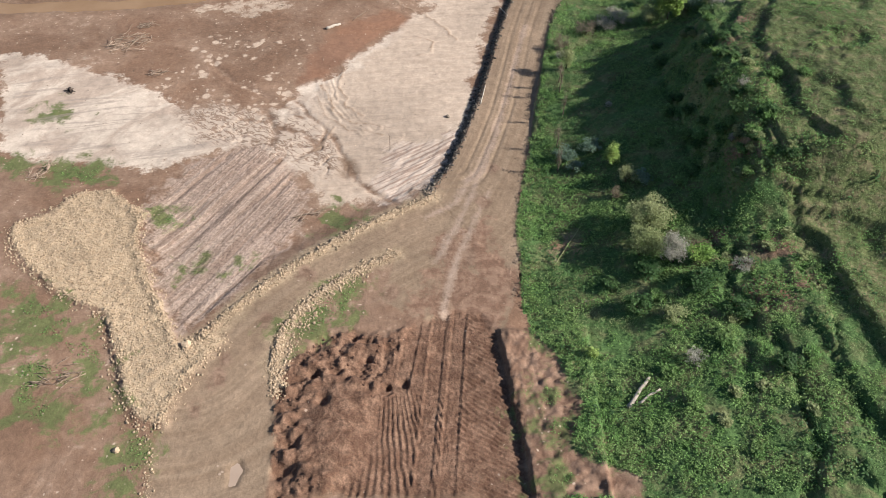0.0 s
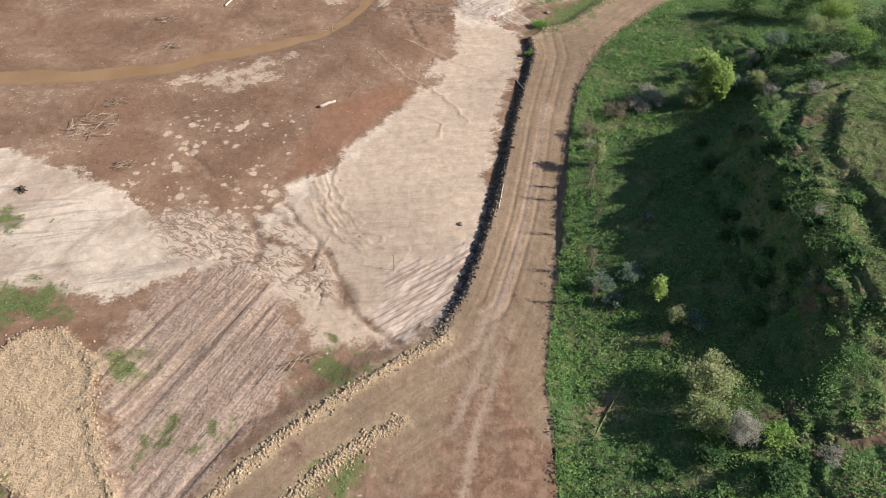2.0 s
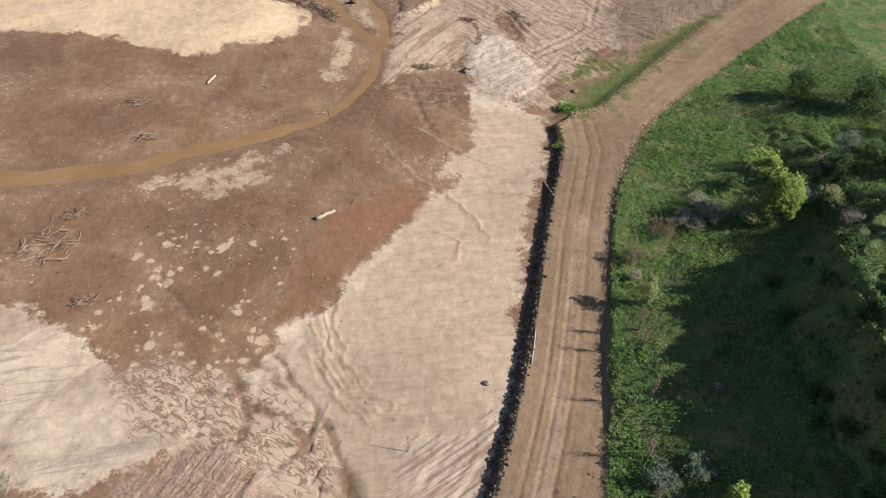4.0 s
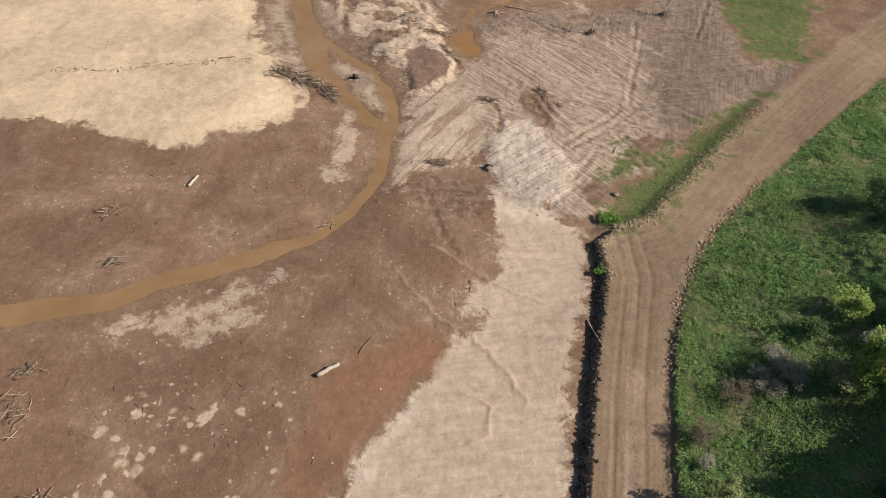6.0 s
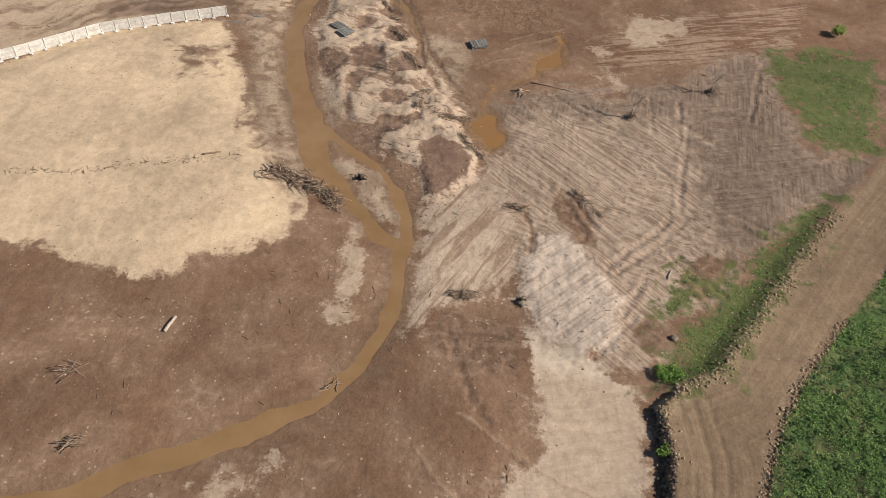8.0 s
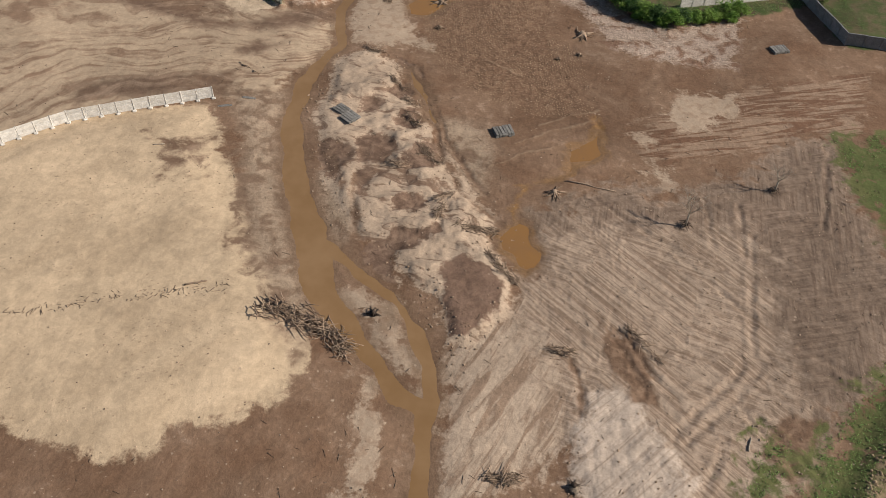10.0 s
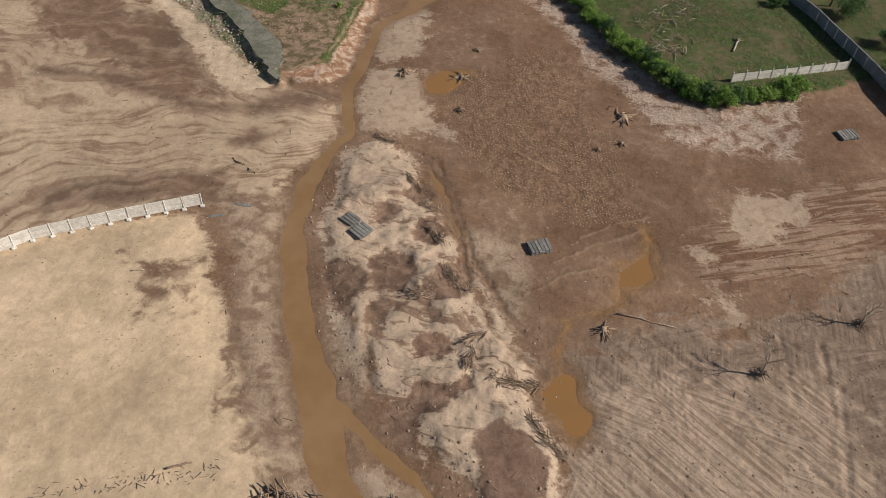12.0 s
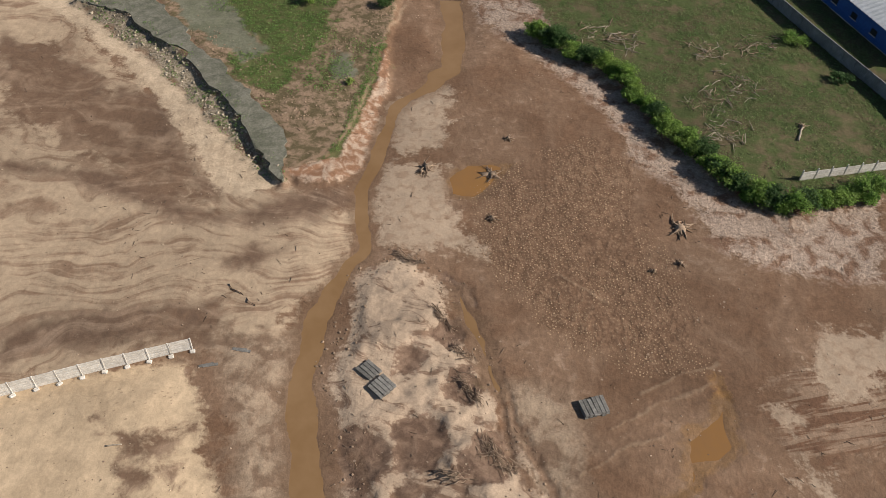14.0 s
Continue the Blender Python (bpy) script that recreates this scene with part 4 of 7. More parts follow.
        ("pasture", (0.098, 0.118, 0.042), (0.150, 0.128, 0.066), "mid", 0.44, 0.66, 1.5, 8, 2),
        ("scar", (0.185, 0.105, 0.068), (0.150, 0.115, 0.070), "edge", 0.42, 0.62, 0.7, 9, 3),
        ("footpath", (0.31, 0.225, 0.155), (0.25, 0.172, 0.115), "fine", 0.4, 0.6, 0.25, 0.8, 0.5),
        ("ochre", (0.270, 0.150, 0.062), (0.225, 0.132, 0.066), "mid", 0.4, 0.62, 0.6, 4, 1.2),
    ]
    col = mix(nt, smooth(nt, n_big, 0.36, 0.62), (0.162, 0.096, 0.060), (0.208, 0.134, 0.089))
    # drying crust in pale blotches
    crust = smooth(nt, math_node(nt, "MULTIPLY_ADD", n_mid, 0.5, math_node(nt, "MULTIPLY", n_big, 0.5)), 0.55, 0.66)
    col = mix(nt, math_node(nt, "MULTIPLY", crust, 0.34), col, (0.33, 0.25, 0.19))
    for name, c1, c2, kind, lo, hi, soft, ragged, fray in layers:
        at = nt.nodes.new("ShaderNodeAttribute")
        at.attribute_name = name
        v = math_node(nt, "MULTIPLY_ADD", warp, float(ragged), at.outputs["Fac"])
        v = math_node(nt, "MULTIPLY_ADD", warp2, float(fray), v)
        col = mix(nt, smooth(nt, v, -soft, soft), col, mix(nt, smooth(nt, pattern[kind], lo, hi), c1, c2))
    # grey, washed-out patches on the pale silt
    silt = nt.nodes.new("ShaderNodeAttribute")
    silt.attribute_name = "pale"
    lobe = nt.nodes.new("ShaderNodeAttribute")
    lobe.attribute_name = "lobe"
    away = smooth(nt, lobe.outputs["Fac"], -1.0, -4.0)
    grey = math_node(nt, "MULTIPLY", math_node(nt, "MULTIPLY", smooth(nt, silt.outputs["Fac"], 0.0, 3.0), away), smooth(nt, pattern["flow"], 0.52, 0.64))
    col = mix(nt, math_node(nt, "MULTIPLY", grey, 0.55), col, (0.235, 0.190, 0.155))
    damp = nt.nodes.new("ShaderNodeAttribute")
    damp.attribute_name = "damp"
    wet = smooth(nt, math_node(nt, "MULTIPLY_ADD", warp, 5.0, damp.outputs["Fac"]), -0.9, 1.0)
    col = mix(nt, math_node(nt, "MULTIPLY", wet, 0.55), col, (0.165, 0.105, 0.064))
    # broad drift of tone
    drift = noise_node(nt, pos, 0.05, 6, 0.65, 0.5)
    col = mix(nt, 1.0, col, smooth_range(nt, drift, 0.34, 0.66, 0.84, 1.16), "MULTIPLY")
    col = mix(nt, 1.0, col, smooth_range(nt, n_mid, 0.30, 0.70, 0.86, 1.14), "MULTIPLY")
    # dried islands of silt on the mud flat
    area = nt.nodes.new("ShaderNodeAttribute")
    area.attribute_name = "blots"
    bend = nt.nodes.new("ShaderNodeTexNoise")
    bend.inputs["Scale"].default_value, bend.inputs["Detail"].default_value = 0.8, 4.0
    nt.links.new(pos, bend.inputs["Vector"])
    shift = nt.nodes.new("ShaderNodeVectorMath")
    shift.operation = "MULTIPLY_ADD"
    shift.inputs[1].default_value = (0.9, 0.9, 0)
    nt.links.new(bend.outputs["Color"], shift.inputs[0])
    nt.links.new(pos, shift.inputs[2])
    mudflat = nt.nodes.new("ShaderNodeAttribute")
    mudflat.attribute_name = "mudflat"
    flat_here = smooth(nt, mudflat.outputs["Fac"], 0.0, 1.5)
    for scale, near, far, most in ((0.52, -4.0, 1.5, 0.70), (0.9, -8.0, 1.0, 0.60), (1.5, -400.0, -399.0, 0.30)):
        islands = nt.nodes.new("ShaderNodeTexVoronoi")
        islands.inputs["Scale"].default_value = scale
        nt.links.new(shift.outputs[0], islands.inputs["Vector"])
        chance = nt.nodes.new("ShaderNodeSeparateColor")
        nt.links.new(islands.outputs["Color"], chance.inputs[0])
        own = math_node(nt, "MULTIPLY", smooth(nt, chance.outputs[0], 0.42, 1.0), most)
        reach = math_node(nt, "MULTIPLY", smooth(nt, area.outputs["Fac"], near, far), own)
        reach = math_node(nt, "MULTIPLY", reach, math_node(nt, "MULTIPLY_ADD", smooth(nt, n_big, 0.44, 0.58), 0.6, 0.4))
        gap = math_node(nt, "SUBTRACT", math_node(nt, "MULTIPLY_ADD", warp2, 0.12, reach), islands.outputs["Distance"])
        gap = math_node(nt, "MULTIPLY", smooth(nt, gap, -0.08, 0.20), smooth(nt, reach, 0.02, 0.10))
        col = mix(nt, math_node(nt, "MULTIPLY", math_node(nt, "MULTIPLY", gap, flat_here), 0.85), col, (0.45, 0.345, 0.255))
    # hoof prints: pits with crumbled pale rims; the pits' shade is also in the colour
    hoof = nt.nodes.new("ShaderNodeTexVoronoi")
    hoof.inputs["Scale"].default_value = 1.9
    hoof.inputs["Randomness"].default_value = 0.85
    nt.links.new(pos, hoof.inputs["Vector"])
    trodden = nt.nodes.new("ShaderNodeAttribute")
    trodden.attribute_name = "trample"
    trodden = smooth(nt, math_node(nt, "MULTIPLY_ADD", warp, 16.0, trodden.outputs["Fac"]), -1.0, 2.0)
    rim = math_node(nt, "MULTIPLY", smooth(nt, hoof.outputs["Distance"], 0.30, 0.16), trodden)
    pit = math_node(nt, "MULTIPLY", smooth(nt, hoof.outputs["Distance"], 0.50, 0.66), trodden)
    col = mix(nt, math_node(nt, "MULTIPLY", rim, 0.42), col, (0.34, 0.245, 0.165))
    col = mix(nt, math_node(nt, "MULTIPLY", pit, 0.30), col, (0.115, 0.065, 0.040))
    # grain: clods and grit, light and dark, stronger on coarse ground
    coarse = nt.nodes.new("ShaderNodeAttribute")
    coarse.attribute_name = "coarse"
    for n, weight in ((n_fine, 2.0), (n_grit, 1.7)):
        swing = math_node(nt, "MULTIPLY", math_node(nt, "SUBTRACT", n, 0.5), math_node(nt, "MULTIPLY", coarse.outputs["Fac"], weight))
        col = mix(nt, 1.0, col, math_node(nt, "MAXIMUM", math_node(nt, "ADD", swing, 1.0), 0.3), "MULTIPLY")
    vor = nt.nodes.new("ShaderNodeTexVoronoi")
    vor.inputs["Scale"].default_value = 0.9
    nt.links.new(pos, vor.inputs["Vector"])
    size = math_node(nt, "MULTIPLY", smooth(nt, n_edge, 0.5, 0.68), 0.17)
    speck = math_node(nt, "LESS_THAN", vor.outputs["Distance"], size)
    col = mix(nt, math_node(nt, "MULTIPLY", speck, 0.55), col, (0.40, 0.31, 0.235))
    sandy = nt.nodes.new("ShaderNodeAttribute")
    sandy.attribute_name = "sand"
    dots = nt.nodes.new("ShaderNodeTexVoronoi")
    dots.inputs["Scale"].default_value = 1.0
    nt.links.new(texcoord(nt, 0.4, (1.0, 1.6, 1.0)), dots.inputs["Vector"])
    debris = math_node(nt, "LESS_THAN", dots.outputs["Distance"], math_node(nt, "MULTIPLY", smooth(nt, n_big, 0.40, 0.62), 0.19))
    debris = math_node(nt, "MULTIPLY", debris, smooth(nt, sandy.outputs["Fac"], 0.5, 3.0))
    col = mix(nt, math_node(nt, "MULTIPLY", debris, 0.45), col, (0.20, 0.140, 0.092))
    nt.links.new(col, bsdf.inputs["Base Color"])
    nt.links.new(math_node(nt, "MULTIPLY_ADD", wet, -0.3, 0.95), bsdf.inputs["Roughness"])
    bump = nt.nodes.new("ShaderNodeBump")
    bump.inputs["Distance"].default_value = 0.35
    nt.links.new(coarse.outputs["Fac"], bump.inputs["Strength"])
    relief = math_node(nt, "MULTIPLY_ADD", n_fine, 0.75, math_node(nt, "MULTIPLY_ADD", n_grit, 0.15, math_node(nt, "MULTIPLY", n_mid, 1.0)))
    for key, kind, depth in (("ruts", "ruts", 0.6), ("scrape", "scrape", 0.7), ("ashy", "ash", 0.3), ("road", "drive", 0.15), ("spoil", "spoil", 0.4), ("washed", "drag", 0.5), ("lobe", "comb", 0.14)):
        at = nt.nodes.new("ShaderNodeAttribute")
        at.attribute_name = key
        relief = math_node(nt, "MULTIPLY_ADD", math_node(nt, "MULTIPLY", smooth(nt, at.outputs["Fac"], 0.0, 2.0), pattern[kind]), depth, relief)
    relief = math_node(nt, "MULTIPLY_ADD", math_node(nt, "SUBTRACT", rim, pit), 0.45, relief)
    nt.links.new(relief, bump.inputs["Height"])
    nt.links.new(bump.outputs["Normal"], bsdf.inputs["Normal"])
    return mat


def grid_mesh(name, xs, ys, z):
    nx, ny = len(xs), len(ys)
    X, Y = np.meshgrid(xs, ys)
    co = np.stack([X, Y, z], -1).reshape(-1, 3).astype(np.float32)
    i = np.arange((ny - 1) * nx).reshape(ny - 1, nx)[:, :-1].ravel()
    quads = np.stack([i, i + 1, i + nx + 1, i + nx], -1).astype(np.int32)
    me = bpy.data.meshes.new(name)
    me.vertices.add(len(co))
    me.vertices.foreach_set("co", co.ravel())
    me.loops.add(quads.size)
    me.loops.foreach_set("vertex_index", quads.ravel())
    me.polygons.add(len(quads))
    me.polygons.foreach_set("loop_start", np.arange(0, quads.size, 4, dtype=np.int32))
    me.update(calc_edges=True)
    me.polygons.foreach_set("use_smooth", np.ones(len(quads), bool))
    return me


# ---- ground ----
side = np.concatenate([np.cumsum(np.full(60, 0.6)), 36 + np.cumsum(1.2 * 1.35 ** np.arange(22))])
GX = np.concatenate([-60 - side[::-1], np.arange(-60, 67.9, 0.3), 67.8 + side])
GX = np.sort(np.concatenate([GX, np.arange(-10.95, 20, 0.3)]))
GY = np.sort(np.concatenate([axis(42, 342, 0.3, 2500), np.arange(46.05, 74, 0.3)]))
MX, MY = np.meshgrid(GX, GY)
GZ, MASKS = heights(MX, MY)
ground_me = grid_mesh("ground", GX, GY, GZ)
for key, value in MASKS.items():
    at = ground_me.attributes.new(key, "FLOAT", "POINT")
    at.data.foreach_set("value", value.ravel().astype(np.float32))
ground_me.materials.append(ground_material())
ground = tagged(new("ground", ground_me), "brown and pale silt, sand, gravel and grass of an earthworks site", "ground", kind="structure")


def ground_at(x, y):
    i, j = np.searchsorted(GX, x) - 1, np.searchsorted(GY, y) - 1
    fx, fy = (x - GX[i]) / (GX[i + 1] - GX[i]), (y - GY[j]) / (GY[j + 1] - GY[j])
    return (GZ[j, i] * (1 - fx) + GZ[j, i + 1] * fx) * (1 - fy) + (GZ[j + 1, i] * (1 - fx) + GZ[j + 1, i + 1] * fx) * fy


def mask_at(key, x, y):
    return MASKS[key][np.searchsorted(GY, y) - 1, np.searchsorted(GX, x) - 1]


# ---- water ----
def water_material(name, deep, shallow):
    mat, nt, bsdf = material(name, 0.16, 0.5)
    pos = texcoord(nt)
    n = noise_node(nt, pos, 0.16, 5, 0.6, 0.1)
    nt.links.new(mix(nt, smooth(nt, n, 0.2, 0.8), deep, shallow), bsdf.inputs["Base Color"])
    bump = nt.nodes.new("ShaderNodeBump")
    bump.inputs["Strength"].default_value, bump.inputs["Distance"].default_value = 0.08, 0.05
    nt.links.new(noise_node(nt, pos, 3.0, 3), bump.inputs["Height"])
    nt.links.new(bump.outputs["Normal"], bsdf.inputs["Normal"])
    return mat


river_mat = water_material("silty_water", (0.212, 0.124, 0.055), (0.272, 0.170, 0.087))
pond_mat = water_material("ochre_water", (0.27, 0.140, 0.044), (0.225, 0.125, 0.056))


def water_sheet(name, area, level, mat, label):
    bm = bmesh.new()
    bm.faces.new([bm.verts.new((p[0], p[1], level)) for p in area])
    bmesh.ops.triangulate(bm, faces=bm.faces[:])
    me = bpy.data.meshes.new(name)
    bm.to_mesh(me)
    bm.free()
    me.materials.append(mat)
    return tagged(new(name, me), label, "water", kind="structure")


def ribbon(line, extra):
    left, right = [], []
    for k, p in enumerate(line):
        a, b = Vector(line[max(k - 1, 0)][:2]), Vector(line[min(k + 1, len(line) - 1)][:2])
        n = Vector((-(b - a).y, (b - a).x)).normalized() * (p[2] / 2 + extra)
        left.append((p[0] + n.x, p[1] + n.y)), right.append((p[0] - n.x, p[1] - n.y))
    return left, right


def water_ribbon(name, line, level, mat, label):
    left, right = ribbon(line, 1.2)
    bm = bmesh.new()
    a = [bm.verts.new((*p, level)) for p in left]
    b = [bm.verts.new((*p, level)) for p in right]
    for k in range(len(a) - 1):
        bm.faces.new((b[k], b[k + 1], a[k + 1], a[k]))
    me = bpy.data.meshes.new(name)
    bm.to_mesh(me)
    bm.free()
    me.materials.append(mat)
    return tagged(new(name, me), label, "water", kind="structure")


water_ribbon("river", RIVER + [(-75, 150, 5.5), (-140, 150, 6)], -0.28, river_mat, "shallow river of opaque yellow-brown silty water")
water_ribbon("creek", CREEK, -0.284, river_mat, "narrow side channel of brown silty water round a silt bar")
def grown(area, d):
    cx, cy = sum(p[0] for p in area) / len(area), sum(p[1] for p in area) / len(area)
    return [(p[0] + d * (p[0] - cx) / math.hypot(p[0] - cx, p[1] - cy), p[1] + d * (p[1] - cy) / math.hypot(p[0] - cx, p[1] - cy)) for p in area]


for area in (POND_A, POND_B, POND_C, POND_D, POND_E, POND_G):
    water_sheet("pond", grown(area, 0.15), -0.2, pond_mat if area in (POND_A, POND_B, POND_C) else river_mat, "shallow puddle of ochre silt water in the mud")
# water colour made paler to stand in for the reflected sky
water_sheet("pond", POND_F, 1.12, water_material("sky_pale_puddle", (0.36, 0.27, 0.20), (0.30, 0.22, 0.16)), "muddy rain puddle on the dirt road")

# ---- building blocks ----
def paint(name, c1, c2, scale=3.0, rough=0.85, spec=0.25, lo=0.35, hi=0.65, bump=0.4, islands=0.0, each=0.0):
    """A worn surface of two colours, in grain and in patches; islands and each: how much pieces differ from one another."""
    mat, nt, bsdf = material(name, rough, spec)
    pos = texcoord(nt)
    col = mix(nt, smooth(nt, noise_node(nt, pos, scale, 7, 0.7, 0.3), lo, hi), c1, c2)
    col = mix(nt, 1.0, col, smooth_range(nt, noise_node(nt, pos, scale * 6, 3, 0.7), 0.3, 0.7, 0.75, 1.25), "MULTIPLY")
    if islands:
        geo = nt.nodes.new("ShaderNodeNewGeometry")
        col = mix(nt, 1.0, col, smooth_range(nt, geo.outputs["Random Per Island"], 0, 1, 1 - islands, 1 + islands), "MULTIPLY")
    if each:
        info = nt.nodes.new("ShaderNodeObjectInfo")
        col = mix(nt, 1.0, col, smooth_range(nt, info.outputs["Random"], 0, 1, 1 - each, 1 + each), "MULTIPLY")
    nt.links.new(col, bsdf.inputs["Base Color"])
    if bump:
        bp = nt.nodes.new("ShaderNodeBump")
        bp.inputs["Strength"].default_value, bp.inputs["Distance"].default_value = bump, 0.05
        nt.links.new(noise_node(nt, pos, scale * 3, 4), bp.inputs["Height"])
        nt.links.new(bp.outputs["Normal"], bsdf.inputs["Normal"])
    return mat


def leaf_paint(name, c1, c2, islands=0.45):
    mat = paint(name, c1, c2, 0.22, 0.65, 0.25, bump=0, islands=islands)
    nt = mat.node_tree
    bsdf = nt.nodes["Principled BSDF"]
    out = nt.nodes["Material Output"]
    thin = nt.nodes.new("ShaderNodeBsdfTranslucent")
    nt.links.new(bsdf.inputs["Base Color"].links[0].from_socket, thin.inputs["Color"])
    both = nt.nodes.new("ShaderNodeMixShader")
    both.inputs[0].default_value = 0.35
    nt.links.new(bsdf.outputs[0], both.inputs[1])
    nt.links.new(thin.outputs[0], both.inputs[2])
    nt.links.new(both.outputs[0], out.inputs["Surface"])
    return mat


def quick_mesh(name, verts, faces, mat, flat=True):
    """A mesh from arrays of corners and of equal-sided faces."""
    verts, faces = np.asarray(verts, np.float32), np.asarray(faces, np.int32)
    me = bpy.data.meshes.new(name)
    me.vertices.add(len(verts))
    me.vertices.foreach_set("co", verts.ravel())
    me.loops.add(faces.size)
    me.loops.foreach_set("vertex_index", faces.ravel())
    me.polygons.add(len(faces))
    me.polygons.foreach_set("loop_start", np.arange(0, faces.size, faces.shape[1], dtype=np.int32))
    me.update(calc_edges=True)
    me.polygons.foreach_set("use_smooth", np.full(len(faces), not flat))
    me.materials.append(mat)
    return me


def leaf_arrays(rng, centres, length, width, up=0.5):
    """One folded-out quad per centre, turned at random; up: how far they lie flat."""
    n = len(centres)
    a = rng.rand(n) * 2 * np.pi
    tilt = (rng.rand(n) - 0.3) * 1.6 * (1 - up) + 0.15
    d = np.stack([np.cos(a) * np.cos(tilt), np.sin(a) * np.cos(tilt), np.sin(tilt)], -1)
    s = np.stack([-np.sin(a), np.cos(a), (rng.rand(n) - 0.5) * 0.9], -1)
    ln = (length * (0.6 + 0.8 * rng.rand(n)))[:, None]
    wd = (width * (0.6 + 0.8 * rng.rand(n)))[:, None]
    c = np.asarray(centres)
    v = np.stack([c - d * ln * 0.5, c + s * wd * 0.5, c + d * ln * 0.5, c - s * wd * 0.5], 1).reshape(-1, 3)
    f = np.arange(4 * n).reshape(n, 4)
    return v, f


def tube(bm, pts, radii, sides=6):
    """A tapered, bent rod through the points."""
    rings = []
    for k, p in enumerate(pts):
        d = (pts[min(k + 1, len(pts) - 1)] - pts[max(k - 1, 0)]).normalized()
        e = d.orthogonal().normalized()
        g = d.cross(e)
        rings.append([bm.verts.new(p + radii[k] * (math.cos(2 * math.pi * i / sides) * e + math.sin(2 * math.pi * i / sides) * g)) for i in range(sides)])
    for r, q in zip(rings[:-1], rings[1:]):
        for i in range(sides):
            bm.faces.new((r[i], r[(i + 1) % sides], q[(i + 1) % sides], q[i]))
    bm.faces.new(rings[0][::-1])
    bm.faces.new(rings[-1])


def bent(rng, a, b, bend, parts=5):
    a, b = Vector(a), Vector(b)
    out = [a.lerp(b, k / (parts - 1)) for k in range(parts)]
    for p in out[1:-1]:
        p += Vector(((rng.rand() - 0.5), (rng.rand() - 0.5), (rng.rand() - 0.5))) * bend
    return out


def finish(name, bm, mat, smooth_faces=False):
    me = bpy.data.meshes.new(name)
    bmesh.ops.recalc_face_normals(bm, faces=bm.faces[:])
    bm.to_mesh(me)
    bm.free()
    me.materials.append(mat)
    if smooth_faces:
        me.polygons.foreach_set("use_smooth", np.ones(len(me.polygons), bool))
    return me


def part(name, data, parent, label="", m=None):
    ob = new(name, data)
    ob.parent = parent
    if m is not None:
        ob.matrix_basis = m
    return tagged(ob, label)


def thing(name, x, y, z, label, category, group="", turn=0.0):
    ob = new(name)
    ob.empty_display_size = 0.3
    ob.matrix_basis = pose(x, y, z, 0, 0, turn)
    return tagged(ob, label, category, group)


def block(name, sx, sy, sz, mat, bevel=0.02, worn=0.0, seed=0):
    """A block standing on its base, with softened, slightly uneven edges."""
    rng = np.random.RandomState(seed)
    bm = bmesh.new()
    bmesh.ops.create_cube(bm, size=1.0)
    for v in bm.verts:
        v.co = Vector((v.co.x * sx, v.co.y * sy, (v.co.z + 0.5) * sz))
        if worn:
            v.co += Vector((rng.rand() - 0.5, rng.rand() - 0.5, rng.rand() - 0.5)) * worn
    bmesh.ops.bevel(bm, geom=bm.edges[:], offset=bevel, segments=1, affect="EDGES")
    return finish(name, bm, mat)


concrete_mat = paint("pale_concrete", (0.66, 0.64, 0.60), (0.52, 0.495, 0.455), 1.5, 0.9, each=0.08)
wall_mat = paint("grey_concrete", (0.235, 0.245, 0.255), (0.17, 0.178, 0.185), 0.9, 0.9, each=0.10)
plank_mat = paint("weathered_concrete", (0.215, 0.208, 0.195), (0.135, 0.131, 0.123), 2.0, 0.9, each=0.3)
wood_mat = paint("grey_driftwood", (0.35, 0.262, 0.19), (0.20, 0.142, 0.10), 5.0, 0.9, each=0.45)
pale_wood_mat = paint("bleached_wood", (0.42, 0.365, 0.295), (0.29, 0.245, 0.195), 4.0, 0.85, each=0.2)
bark_mat = paint("bark", (0.16, 0.12, 0.085), (0.085, 0.065, 0.048), 6.0, 0.9)
root_mat = paint("dark_roots", (0.075, 0.055, 0.042), (0.035, 0.027, 0.022), 6.0, 0.9)
stone_mat = paint("tan_stone", (0.385, 0.29, 0.188), (0.27, 0.196, 0.124), 2.0, 0.9, islands=0.28)
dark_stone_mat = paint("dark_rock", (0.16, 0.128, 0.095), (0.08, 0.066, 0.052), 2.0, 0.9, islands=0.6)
clod_mat = paint("mud_clod", (0.32, 0.235, 0.168), (0.24, 0.168, 0.116), 2.0, 0.95, islands=0.3)
dark_clod_mat = paint("dark_clod", (0.13, 0.074, 0.048), (0.085, 0.046, 0.03), 2.0, 0.95, islands=0.3)
asphalt_mat = paint("broken_asphalt", (0.190, 0.185, 0.150), (0.115, 0.118, 0.088), 0.5, 0.92)
blue_mat = paint("blue_paint", (0.025, 0.10, 0.33), (0.02, 0.075, 0.26), 1.0, 0.5, bump=0.1)
roof_mat = paint("pale_roof_sheet", (0.50, 0.53, 0.56), (0.40, 0.43, 0.46), 0.7, 0.45, 0.4, bump=0.1)
white_mat = paint("white_plaster", (0.62, 0.60, 0.56), (0.50, 0.48, 0.44), 1.5, 0.8)
